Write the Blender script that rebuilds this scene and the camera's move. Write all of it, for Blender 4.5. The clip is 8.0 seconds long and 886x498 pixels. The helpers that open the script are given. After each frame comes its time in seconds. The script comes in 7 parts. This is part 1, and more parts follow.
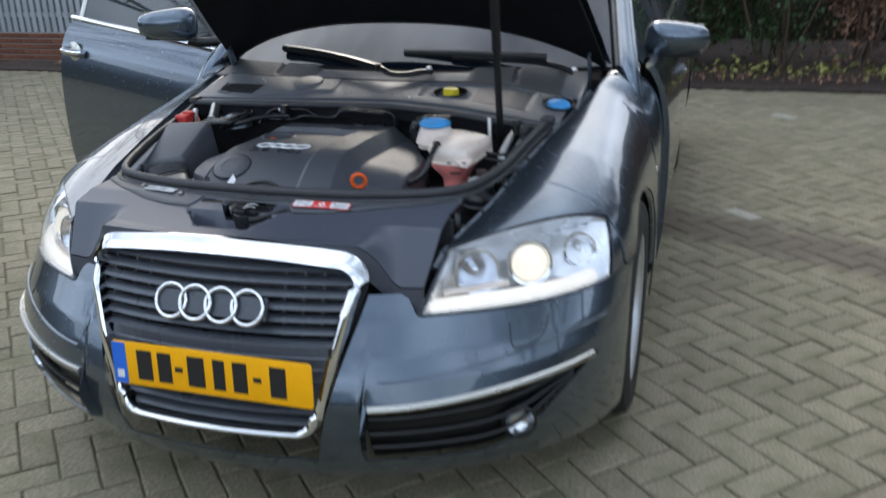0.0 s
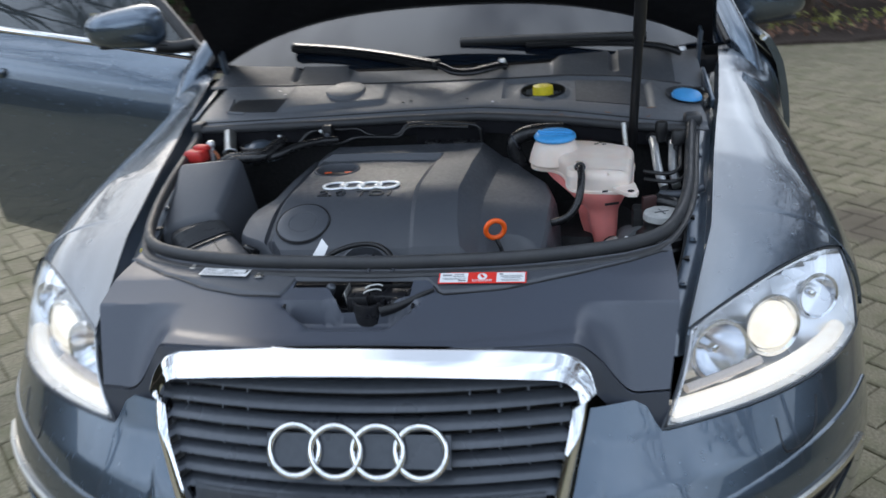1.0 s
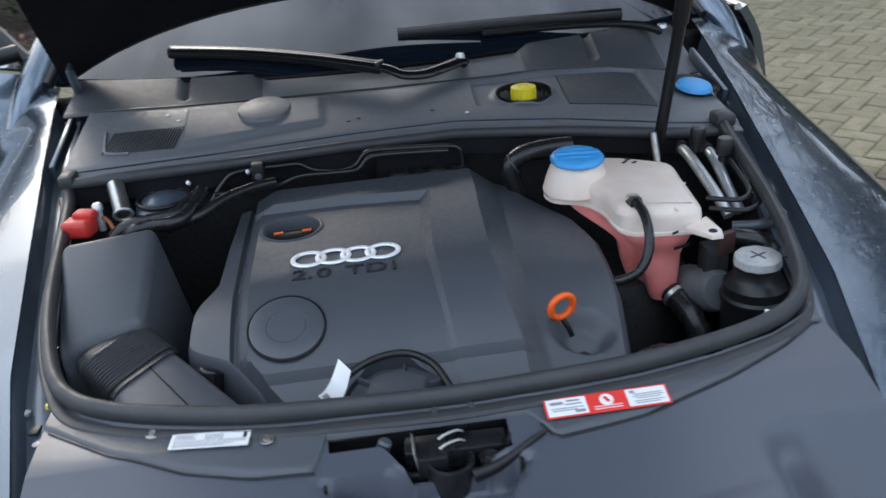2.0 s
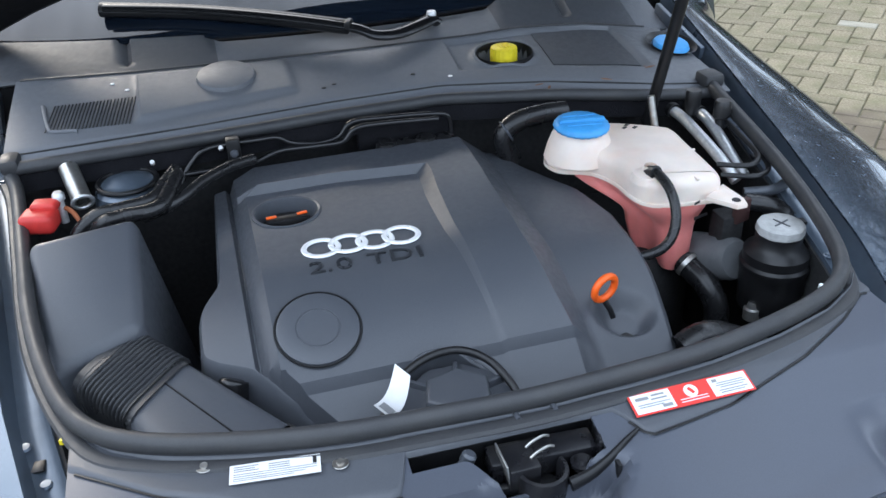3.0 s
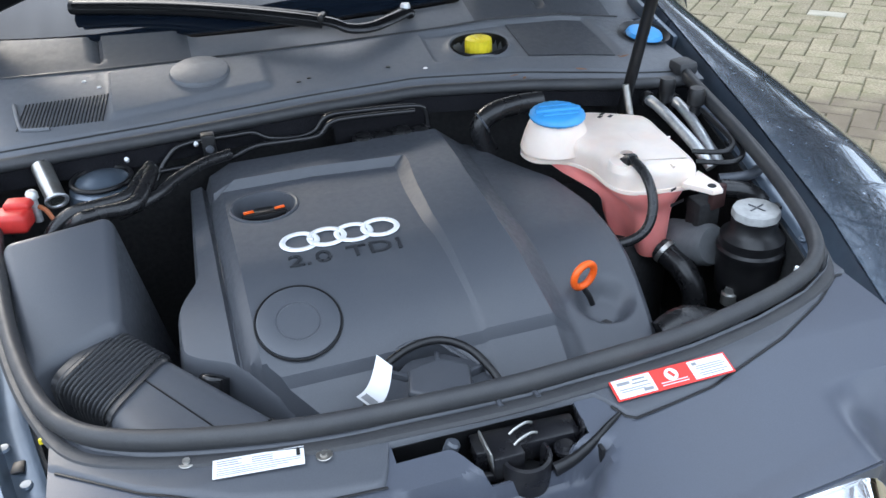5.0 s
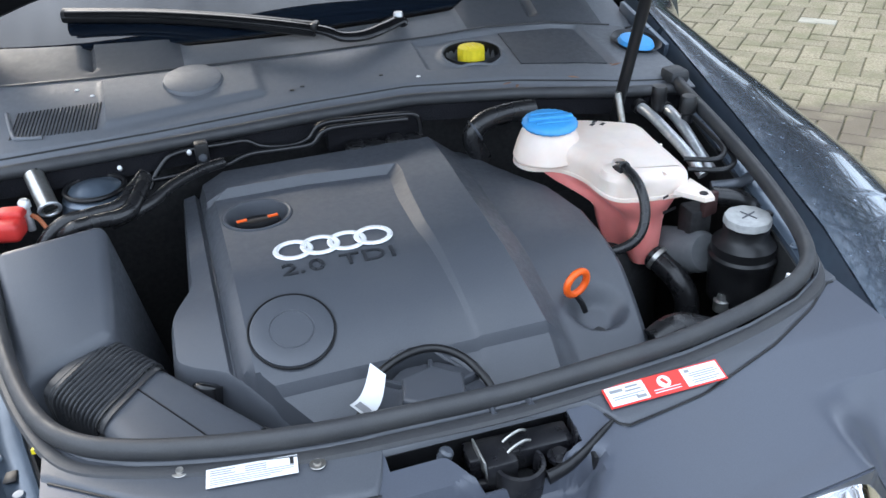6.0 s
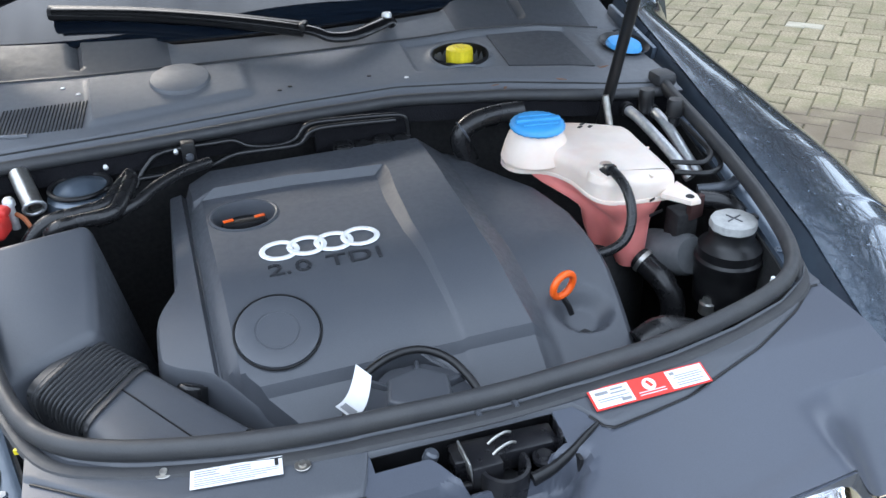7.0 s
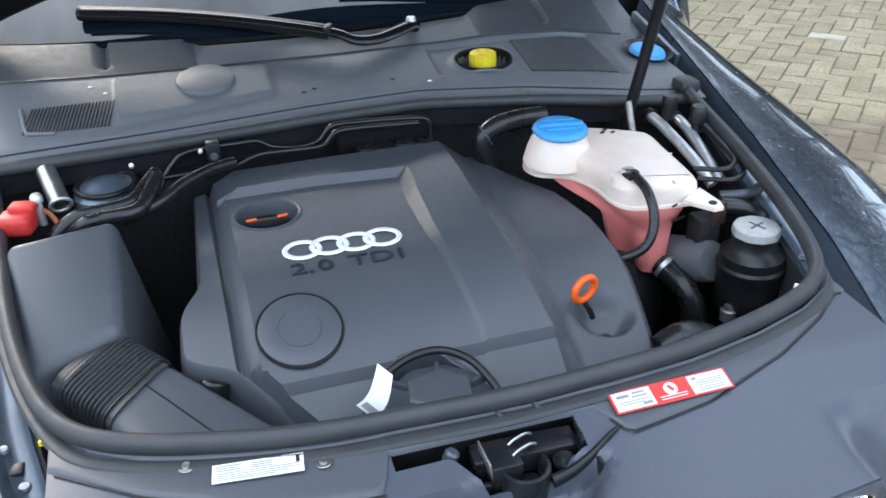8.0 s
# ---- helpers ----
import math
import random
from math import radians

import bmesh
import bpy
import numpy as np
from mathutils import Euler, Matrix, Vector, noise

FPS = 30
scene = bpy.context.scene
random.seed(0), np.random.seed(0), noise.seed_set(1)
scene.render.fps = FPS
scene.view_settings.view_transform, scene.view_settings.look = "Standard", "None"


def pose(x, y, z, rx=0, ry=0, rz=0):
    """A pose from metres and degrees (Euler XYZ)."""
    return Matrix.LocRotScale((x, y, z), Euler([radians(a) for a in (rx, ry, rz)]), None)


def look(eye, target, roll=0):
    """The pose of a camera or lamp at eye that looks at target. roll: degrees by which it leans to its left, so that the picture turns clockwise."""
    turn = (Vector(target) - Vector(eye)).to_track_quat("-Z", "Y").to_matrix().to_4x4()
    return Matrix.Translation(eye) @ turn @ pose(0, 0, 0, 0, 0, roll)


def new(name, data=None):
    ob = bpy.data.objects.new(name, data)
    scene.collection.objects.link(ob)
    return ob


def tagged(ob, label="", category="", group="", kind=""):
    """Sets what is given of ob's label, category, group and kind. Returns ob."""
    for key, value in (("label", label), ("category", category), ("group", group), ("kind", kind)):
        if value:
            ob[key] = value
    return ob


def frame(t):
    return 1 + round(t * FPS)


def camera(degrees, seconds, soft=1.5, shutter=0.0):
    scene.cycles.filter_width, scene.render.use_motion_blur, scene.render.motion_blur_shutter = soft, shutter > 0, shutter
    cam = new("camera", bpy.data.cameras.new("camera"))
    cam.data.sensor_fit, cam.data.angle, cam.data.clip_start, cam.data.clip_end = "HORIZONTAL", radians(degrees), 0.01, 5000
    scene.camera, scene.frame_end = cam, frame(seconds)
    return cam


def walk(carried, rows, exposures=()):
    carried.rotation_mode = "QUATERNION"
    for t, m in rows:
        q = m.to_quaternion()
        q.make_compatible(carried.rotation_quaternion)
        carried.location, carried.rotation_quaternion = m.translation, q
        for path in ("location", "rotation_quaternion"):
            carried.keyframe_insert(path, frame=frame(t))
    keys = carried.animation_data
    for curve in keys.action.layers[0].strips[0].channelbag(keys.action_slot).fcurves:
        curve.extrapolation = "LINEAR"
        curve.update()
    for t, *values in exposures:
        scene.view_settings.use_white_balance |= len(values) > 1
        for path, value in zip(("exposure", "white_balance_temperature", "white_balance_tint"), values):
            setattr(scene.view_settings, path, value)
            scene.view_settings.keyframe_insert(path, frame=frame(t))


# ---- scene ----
cam = camera(54.0, 8.0, shutter=0.5)
PATH = [
    (0, (1.054, -1.546, 1.436), (0.496, 0.243, 0.74), -1.5),
    (0.2, (0.885, -1.458, 1.437), (0.377, 0.368, 0.796), 0.9),
    (0.3, (0.818, -1.399, 1.427), (0.312, 0.437, 0.816), -0.1),
    (0.5, (0.663, -1.301, 1.432), (0.189, 0.512, 0.734), -1.4),
    (0.8, (0.453, -1.142, 1.406), (0.031, 0.685, 0.708), -3.0),
    (1, (0.328, -1.029, 1.419), (0.023, 0.794, 0.654), -4.6),
    (1.2, (0.215, -0.913, 1.432), (0.019, 0.912, 0.639), -4.7),
    (1.5, (0.09, -0.723, 1.426), (0.019, 1.101, 0.61), -5.4),
    (1.7, (0.029, -0.621, 1.433), (0.037, 1.191, 0.587), -5.4),
    (2.8, (-0.289, -0.37, 1.455), (0.135, 1.304, 0.446), -3.2),
    (3, (-0.292, -0.355, 1.463), (0.148, 1.304, 0.436), -2.6),
    (3.5, (-0.297, -0.347, 1.458), (0.179, 1.304, 0.434), -3.0),
    (4, (-0.297, -0.348, 1.453), (0.203, 1.292, 0.424), -2.7),
    (4.5, (-0.296, -0.355, 1.454), (0.19, 1.284, 0.415), -2.9),
    (6, (-0.295, -0.36, 1.459), (0.209, 1.283, 0.436), -2.8),
    (6.5, (-0.295, -0.359, 1.458), (0.236, 1.278, 0.439), -2.1),
    (7, (-0.293, -0.36, 1.46), (0.237, 1.275, 0.437), -2.0),
    (7.5, (-0.295, -0.364, 1.463), (0.238, 1.275, 0.449), -2.0),
    (8, (-0.303, -0.364, 1.455), (0.195, 1.291, 0.448), -1.7),
]
walk(cam, [(t, look(eye, target, roll)) for t, eye, target, roll in PATH],
     exposures=[(0.0, 0.42), (0.5, 0.44), (1.0, 0.44), (1.5, 0.47), (2.8, 1.15), (3.5, 1.31), (4.5, 1.42), (8.0, 1.42)])

# ---- world and light ----
world = bpy.data.worlds.new("overcast_sky")
scene.world = world
world.use_nodes = True
wn, wl = world.node_tree.nodes, world.node_tree.links
wn.clear()
sky = wn.new("ShaderNodeTexSky")
sky.sky_type = "NISHITA"
sky.sun_disc = False
sky.sun_elevation = radians(27)
sky.sun_rotation = radians(342)
sky.air_density, sky.dust_density, sky.ozone_density = 1.0, 3.5, 1.0
w_co = wn.new("ShaderNodeTexCoord")
w_map = wn.new("ShaderNodeMapping")
w_map.inputs["Scale"].default_value = (1.0, 1.0, 2.2)
w_noise = wn.new("ShaderNodeTexNoise")
w_noise.inputs["Scale"].default_value = 2.3
w_noise.inputs["Detail"].default_value = 7.0
w_noise.inputs["Roughness"].default_value = 0.55
w_ramp = wn.new("ShaderNodeValToRGB")
w_ramp.color_ramp.elements[0].position, w_ramp.color_ramp.elements[0].color = 0.41, (0.22, 0.22, 0.22, 1)
w_ramp.color_ramp.elements[1].position, w_ramp.color_ramp.elements[1].color = 0.64, (0.80, 0.80, 0.80, 1)
w_mix = wn.new("ShaderNodeMix")
w_mix.data_type = "RGBA"
# thin cloud is brighter towards the hidden sun
SUN_WAY = Vector((-math.sin(radians(18)) * math.cos(radians(27)), math.cos(radians(18)) * math.cos(radians(27)), math.sin(radians(27))))
w_dot = wn.new("ShaderNodeVectorMath")
w_dot.operation = "DOT_PRODUCT"
w_dot.inputs[1].default_value = SUN_WAY
w_norm = wn.new("ShaderNodeVectorMath")
w_norm.operation = "NORMALIZE"
w_glow = wn.new("ShaderNodeMapRange")
w_glow.inputs["From Min"].default_value, w_glow.inputs["From Max"].default_value = 0.25, 1.0
w_glow.inputs["To Min"].default_value, w_glow.inputs["To Max"].default_value = 0.0, 1.0
w_pow = wn.new("ShaderNodeMath")
w_pow.operation = "POWER"
w_pow.inputs[1].default_value = 2.2
w_cloud = wn.new("ShaderNodeMix")
w_cloud.data_type = "RGBA"
w_cloud.inputs["A"].default_value = (18.6, 21.8, 26.4, 1)
w_cloud.inputs["B"].default_value = (24.0, 25.0, 26.5, 1)
wl.new(w_co.outputs["Generated"], w_norm.inputs[0])
wl.new(w_norm.outputs["Vector"], w_dot.inputs[0])
wl.new(w_dot.outputs["Value"], w_glow.inputs["Value"])
wl.new(w_glow.outputs["Result"], w_pow.inputs[0])
wl.new(w_pow.outputs["Value"], w_cloud.inputs["Factor"])
wl.new(w_cloud.outputs["Result"], w_mix.inputs["B"])
w_bg = wn.new("ShaderNodeBackground")
w_bg.inputs["Strength"].default_value = 0.10
w_out = wn.new("ShaderNodeOutputWorld")
wl.new(w_co.outputs["Generated"], w_map.inputs["Vector"])
wl.new(w_map.outputs["Vector"], w_noise.inputs["Vector"])
wl.new(w_noise.outputs["Fac"], w_ramp.inputs["Fac"])
wl.new(w_ramp.outputs["Color"], w_mix.inputs["Factor"])
wl.new(sky.outputs["Color"], w_mix.inputs["A"])
wl.new(w_mix.outputs["Result"], w_bg.inputs["Color"])
wl.new(w_bg.outputs["Background"], w_out.inputs["Surface"])

sun = new("sun", bpy.data.lights.new("sun", "SUN"))
sun.data.energy = 0.6
sun.data.angle = radians(18)
sun.data.color = (1.0, 0.96, 0.90)
sun.matrix_world = look(SUN_WAY * 12, (0, 0, 0))


# ---- materials ----
def material(name, color, rough=0.5, metal=0.0, bump=0.0, scale=60.0, vary=0.12, stain=0.0, stain_scale=3.0,
             stain_color=None, coat=0.0, spec=0.5, rough_vary=0.08, island=0.0, trans=0.0, ior=1.45, sub=0.0, emit=None, emit_k=0.0):
    """A surface with grain at one scale, stains at a second, and bump."""
    m = bpy.data.materials.new(name)
    m.use_nodes = True
    nt = m.node_tree
    n, l = nt.nodes, nt.links
    b = n["Principled BSDF"]
    b.inputs["Metallic"].default_value = metal
    b.inputs["Roughness"].default_value = rough
    b.inputs["Specular IOR Level"].default_value = spec
    b.inputs["Coat Weight"].default_value = coat
    b.inputs["Coat Roughness"].default_value = 0.03
    b.inputs["Transmission Weight"].default_value = trans
    b.inputs["IOR"].default_value = ior
    if sub > 0:
        b.inputs["Subsurface Weight"].default_value = sub
        b.inputs["Subsurface Radius"].default_value = (0.02, 0.012, 0.008)
    if emit:
        b.inputs["Emission Color"].default_value = (*emit, 1)
        b.inputs["Emission Strength"].default_value = emit_k
    co = n.new("ShaderNodeTexCoord")
    fine = n.new("ShaderNodeTexNoise")
    fine.inputs["Scale"].default_value = scale
    fine.inputs["Detail"].default_value = 5.0
    l.new(co.outputs["Object"], fine.inputs["Vector"])
    mr = n.new("ShaderNodeMapRange")
    mr.inputs["From Min"].default_value, mr.inputs["From Max"].default_value = 0.25, 0.75
    mr.inputs["To Min"].default_value, mr.inputs["To Max"].default_value = 1 - vary, 1 + vary
    l.new(fine.outputs["Fac"], mr.inputs["Value"])
    mul = n.new("ShaderNodeMix")
    mul.data_type, mul.blend_type = "RGBA", "MULTIPLY"
    mul.inputs["Factor"].default_value = 1.0
    mul.inputs["A"].default_value = (*color, 1)
    l.new(mr.outputs["Result"], mul.inputs["B"])
    last = mul.outputs["Result"]
    if stain > 0:
        st = n.new("ShaderNodeTexNoise")
        st.inputs["Scale"].default_value = stain_scale
        st.inputs["Detail"].default_value = 6.0
        st.inputs["Roughness"].default_value = 0.6
        l.new(co.outputs["Object"], st.inputs["Vector"])
        sr = n.new("ShaderNodeMapRange")
        sr.inputs["From Min"].default_value, sr.inputs["From Max"].default_value = 0.45, 0.70
        sr.inputs["To Min"].default_value, sr.inputs["To Max"].default_value = 0.0, stain
        l.new(st.outputs["Fac"], sr.inputs["Value"])
        mx = n.new("ShaderNodeMix")
        mx.data_type = "RGBA"
        l.new(sr.outputs["Result"], mx.inputs["Factor"])
        l.new(last, mx.inputs["A"])
        mx.inputs["B"].default_value = (*(stain_color or tuple(c * 0.5 for c in color)), 1)
        last = mx.outputs["Result"]
    if island > 0:
        oi = n.new("ShaderNodeObjectInfo")
        geo = n.new("ShaderNodeNewGeometry")
        add = n.new("ShaderNodeMath")
        add.operation = "ADD"
        l.new(oi.outputs["Random"], add.inputs[0])
        l.new(geo.outputs["Random Per Island"], add.inputs[1])
        fr = n.new("ShaderNodeMath")
        fr.operation = "FRACT"
        l.new(add.outputs["Value"], fr.inputs[0])
        ir = n.new("ShaderNodeMapRange")
        ir.inputs["To Min"].default_value, ir.inputs["To Max"].default_value = 1 - island, 1 + island
        l.new(fr.outputs["Value"], ir.inputs["Value"])
        im = n.new("ShaderNodeMix")
        im.data_type, im.blend_type = "RGBA", "MULTIPLY"
        im.inputs["Factor"].default_value = 1.0
        l.new(last, im.inputs["A"])
        l.new(ir.outputs["Result"], im.inputs["B"])
        last = im.outputs["Result"]
    l.new(last, b.inputs["Base Color"])
    if rough_vary > 0:
        rn = n.new("ShaderNodeTexNoise")
        rn.inputs["Scale"].default_value = max(2.0, scale * 0.12)
        rn.inputs["Detail"].default_value = 4.0
        l.new(co.outputs["Object"], rn.inputs["Vector"])
        rr = n.new("ShaderNodeMapRange")
        rr.inputs["From Min"].default_value, rr.inputs["From Max"].default_value = 0.3, 0.7
        rr.inputs["To Min"].default_value, rr.inputs["To Max"].default_value = max(0.0, rough - rough_vary), min(1.0, rough + rough_vary)
        l.new(rn.outputs["Fac"], rr.inputs["Value"])
        l.new(rr.outputs["Result"], b.inputs["Roughness"])
    if bump > 0:
        bp = n.new("ShaderNodeBump")
        bp.inputs["Strength"].default_value = min(1.0, bump)
        bp.inputs["Distance"].default_value = 0.002
        l.new(fine.outputs["Fac"], bp.inputs["Height"])
        l.new(bp.outputs["Normal"], b.inputs["Normal"])
    return m


PAINT = material("grey_blue_metallic_paint", (0.088, 0.116, 0.150), 0.26, 0.84, vary=0.015, scale=500, coat=1.0, rough_vary=0.015)
PAINT_IN = material("inner_body_paint", (0.100, 0.128, 0.165), 0.34, 0.5, vary=0.08, coat=0.4, scale=60, stain=0.3, stain_scale=9, rough_vary=0.1)
COVER = material("moulded_black_plastic", (0.064, 0.069, 0.080), 0.38, bump=0.10, scale=900, vary=0.12, stain=0.22, stain_scale=11, stain_color=(0.090, 0.092, 0.096), rough_vary=0.07)
SLAM = material("smooth_black_plastic", (0.068, 0.076, 0.096), 0.30, bump=0.05, scale=700, vary=0.08, stain=0.2, stain_scale=6, stain_color=(0.06, 0.06, 0.065), rough_vary=0.02)
WIPERPANEL = material("black_moulded_panel", (0.058, 0.062, 0.070), 0.50, bump=0.15, scale=800, vary=0.14, stain=0.3, stain_scale=12, stain_color=(0.075, 0.076, 0.078), rough_vary=0.08)
COWL = material("weathered_black_plastic", (0.120, 0.127, 0.140), 0.46, bump=0.15, scale=800, vary=0.14, stain=0.4, stain_scale=14, stain_color=(0.125, 0.128, 0.132), rough_vary=0.08)
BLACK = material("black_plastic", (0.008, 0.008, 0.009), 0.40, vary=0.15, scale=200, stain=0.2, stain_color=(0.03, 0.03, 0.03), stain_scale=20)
RUBBER = material("black_rubber", (0.034, 0.035, 0.038), 0.50, bump=0.12, scale=500, vary=0.15, stain=0.35, stain_scale=16, stain_color=(0.06, 0.058, 0.055))
HOSE = material("rubber_hose", (0.013, 0.013, 0.014), 0.27, bump=0.1, scale=300, vary=0.15)
LINER = material("hood_liner_felt", (0.008, 0.008, 0.010), 0.9, bump=0.5, scale=350, vary=0.3, spec=0.2)
DARK = material("engine_bay_grime", (0.028, 0.028, 0.029), 0.6, bump=0.3, scale=120, vary=0.3, spec=0.2)
CHROME = material("chrome", (0.80, 0.81, 0.83), 0.08, 1.0, vary=0.02, scale=40, rough_vary=0.04)
SATIN = material("satin_trim", (0.55, 0.54, 0.50), 0.28, 1.0, vary=0.04, scale=50, rough_vary=0.05)
ALU = material("dull_aluminium", (0.62, 0.63, 0.64), 0.40, 0.7, bump=0.1, scale=160, vary=0.15, stain=0.3, stain_scale=25)
STEEL = material("zinc_steel", (0.50, 0.50, 0.48), 0.35, 0.9, vary=0.15, scale=120, stain=0.4, stain_scale=40, stain_color=(0.25, 0.16, 0.09))
GLOSSBLACK = material("gloss_black_enamel", (0.010, 0.010, 0.011), 0.16, vary=0.1, scale=120, rough_vary=0.04)
BELLOWS = material("ribbed_rubber", (0.034, 0.035, 0.038), 0.32, bump=0.1, scale=400, vary=0.12, stain=0.3, stain_scale=20, stain_color=(0.07, 0.068, 0.064))
LETTER = material("raised_dark_lettering", (0.030, 0.032, 0.036), 0.28, vary=0.1, scale=200)
CATCH = material("catch_plastic", (0.010, 0.010, 0.012), 0.30, bump=0.1, scale=300, vary=0.15, stain=0.3, stain_scale=30, stain_color=(0.05, 0.048, 0.045))
SLAT = material("grille_slat_grey", (0.070, 0.078, 0.092), 0.32, 0.2, vary=0.1, scale=80)
TANK = material("milky_plastic", (0.75, 0.645, 0.565), 0.36, vary=0.05, scale=40, stain=0.5, stain_scale=14, stain_color=(0.72, 0.53, 0.42), sub=0.25)
TANK_RED = material("milky_plastic_with_coolant", (0.82, 0.25, 0.225), 0.33, vary=0.08, scale=30, stain=0.25, stain_scale=12, stain_color=(0.66, 0.28, 0.25), sub=0.2)
BLUE = material("blue_plastic", (0.05, 0.31, 0.66), 0.40, vary=0.08, scale=90, stain=0.2, stain_scale=30, stain_color=(0.05, 0.33, 0.78))
YELLOW = material("yellow_plastic", (0.72, 0.58, 0.02), 0.45, vary=0.1, scale=90, stain=0.2, stain_scale=40)
ORANGE = material("orange_plastic", (0.85, 0.115, 0.012), 0.40, vary=0.06, scale=80)
RED = material("red_plastic", (0.50, 0.03, 0.025), 0.45, vary=0.15, scale=70, stain=0.3, stain_scale=25)
CAPGREY = material("worn_grey_plastic", (0.40, 0.40, 0.39), 0.5, vary=0.15, scale=110, stain=0.4, stain_scale=35)
WHITE = material("white_sticker", (0.74, 0.74, 0.74), 0.4, vary=0.04, scale=60, stain=0.12, stain_scale=20)
STICKRED = material("red_sticker", (0.70, 0.04, 0.03), 0.4, vary=0.05, scale=60)
PRINT = material("grey_print", (0.25, 0.25, 0.26), 0.5, vary=0.1, scale=60)
INK = material("black_print", (0.015, 0.015, 0.016), 0.45, vary=0.1, scale=60)
PLATE = material("yellow_plate", (0.92, 0.42, 0.004), 0.5, spec=0.25, vary=0.03, scale=60, stain=0.08, stain_scale=10)
PLATEBLUE = material("blue_plate_band", (0.02, 0.14, 0.62), 0.35, vary=0.04, scale=60)
SILVER = material("silver_print", (0.84, 0.85, 0.86), 0.28, 0.25, vary=0.06, scale=120)
TINT = material("tinted_glass", (0.05, 0.06, 0.065), 0.015, trans=0.35, ior=1.52, vary=0.0, rough_vary=0.0)
# bluish base colour helps out the sky's blue reflection in the glass
SCREEN = material("windscreen_glass", (0.008, 0.013, 0.022), 0.015, trans=0.25, ior=1.5, vary=0.0, rough_vary=0.0)
LENS = material("lamp_cover", (0.97, 0.98, 1.0), 0.02, trans=1.0, ior=1.30, vary=0.0, rough_vary=0.0)
REFLECT = material("lamp_reflector", (0.80, 0.81, 0.83), 0.18, 1.0, vary=0.04, scale=30, rough_vary=0.08)
BEZEL = material("lamp_bezel_grey", (0.78, 0.79, 0.80), 0.25, 0.7, vary=0.05, scale=40)
GLOW = material("lit_projector_lens", (0.35, 0.35, 0.34), 0.2, emit=(1.0, 0.93, 0.78), emit_k=0.66, rough_vary=0.0)
GLOW_SOFT = material("lit_side_light", (0.9, 0.9, 0.88), 0.2, emit=(1.0, 0.90, 0.74), emit_k=0.42, rough_vary=0.0)
AMBER = material("amber_indicator", (0.86, 0.74, 0.64), 0.25, vary=0.05, scale=40)
TYRE = material("tyre_rubber", (0.016, 0.016, 0.016), 0.75, bump=0.3, scale=140, vary=0.2, stain=0.3, stain_color=(0.05, 0.045, 0.04), stain_scale=12)
TRIM = material("dark_interior", (0.015, 0.015, 0.017), 0.8, bump=0.05, scale=200, vary=0.15)
PAVER = material("concrete_paver", (0.228, 0.198, 0.138), 0.9, bump=0.8, scale=95, vary=0.38, stain=0.75, stain_scale=6.5, stain_color=(0.145, 0.140, 0.080), island=0.12, spec=0.25)


def add_dirt(m, start, way, width, color):
    """A drift of wet dirt along a line on the ground."""
    n, l = m.node_tree.nodes, m.node_tree.links
    b = n["Principled BSDF"]
    src = b.inputs["Base Color"].links[0].from_socket
    geo = n.new("ShaderNodeNewGeometry")
    off = n.new("ShaderNodeVectorMath")
    off.operation = "SUBTRACT"
    off.inputs[1].default_value = (start[0], start[1], 0)
    l.new(geo.outputs["Position"], off.inputs[0])
    w = Vector((way[0], way[1], 0)).normalized()
    vals = []
    for v in ((-w.y, w.x, 0), (w.x, w.y, 0)):
        d = n.new("ShaderNodeVectorMath")
        d.operation = "DOT_PRODUCT"
        d.inputs[1].default_value = v
        l.new(off.outputs["Vector"], d.inputs[0])
        vals.append(d.outputs["Value"])
    wob = n.new("ShaderNodeTexNoise")
    wob.inputs["Scale"].default_value, wob.inputs["Detail"].default_value = 3.5, 6.0
    l.new(geo.outputs["Position"], wob.inputs["Vector"])
    sh = n.new("ShaderNodeMath")
    sh.operation = "MULTIPLY_ADD"
    sh.inputs[1].default_value, sh.inputs[2].default_value = 0.9, -0.45
    l.new(wob.outputs["Fac"], sh.inputs[0])
    su = n.new("ShaderNodeMath")
    su.operation = "ADD"
    l.new(vals[0], su.inputs[0])
    l.new(sh.outputs["Value"], su.inputs[1])
    ab = n.new("ShaderNodeMath")
    ab.operation = "ABSOLUTE"
    l.new(su.outputs["Value"], ab.inputs[0])
    r1 = n.new("ShaderNodeMapRange")
    r1.inputs["From Min"].default_value, r1.inputs["From Max"].default_value = width * 0.4, width
    r1.inputs["To Min"].default_value, r1.inputs["To Max"].default_value = 0.85, 0.0
    l.new(ab.outputs["Value"], r1.inputs["Value"])
    r2 = n.new("ShaderNodeMapRange")
    r2.inputs["From Min"].default_value, r2.inputs["From Max"].default_value = 2.0, 3.2
    r2.inputs["To Min"].default_value, r2.inputs["To Max"].default_value = 1.0, 0.0
    ab2 = n.new("ShaderNodeMath")
    ab2.operation = "ABSOLUTE"
    l.new(vals[1], ab2.inputs[0])
    l.new(ab2.outputs["Value"], r2.inputs["Value"])
    mu = n.new("ShaderNodeMath")
    mu.operation = "MULTIPLY"
    l.new(r1.outputs["Result"], mu.inputs[0])
    l.new(r2.outputs["Result"], mu.inputs[1])
    mx = n.new("ShaderNodeMix")
    mx.data_type = "RGBA"
    mx.inputs["B"].default_value = (*color, 1)
    l.new(mu.outputs["Value"], mx.inputs["Factor"])
    l.new(src, mx.inputs["A"])
    l.new(mx.outputs["Result"], b.inputs["Base Color"])


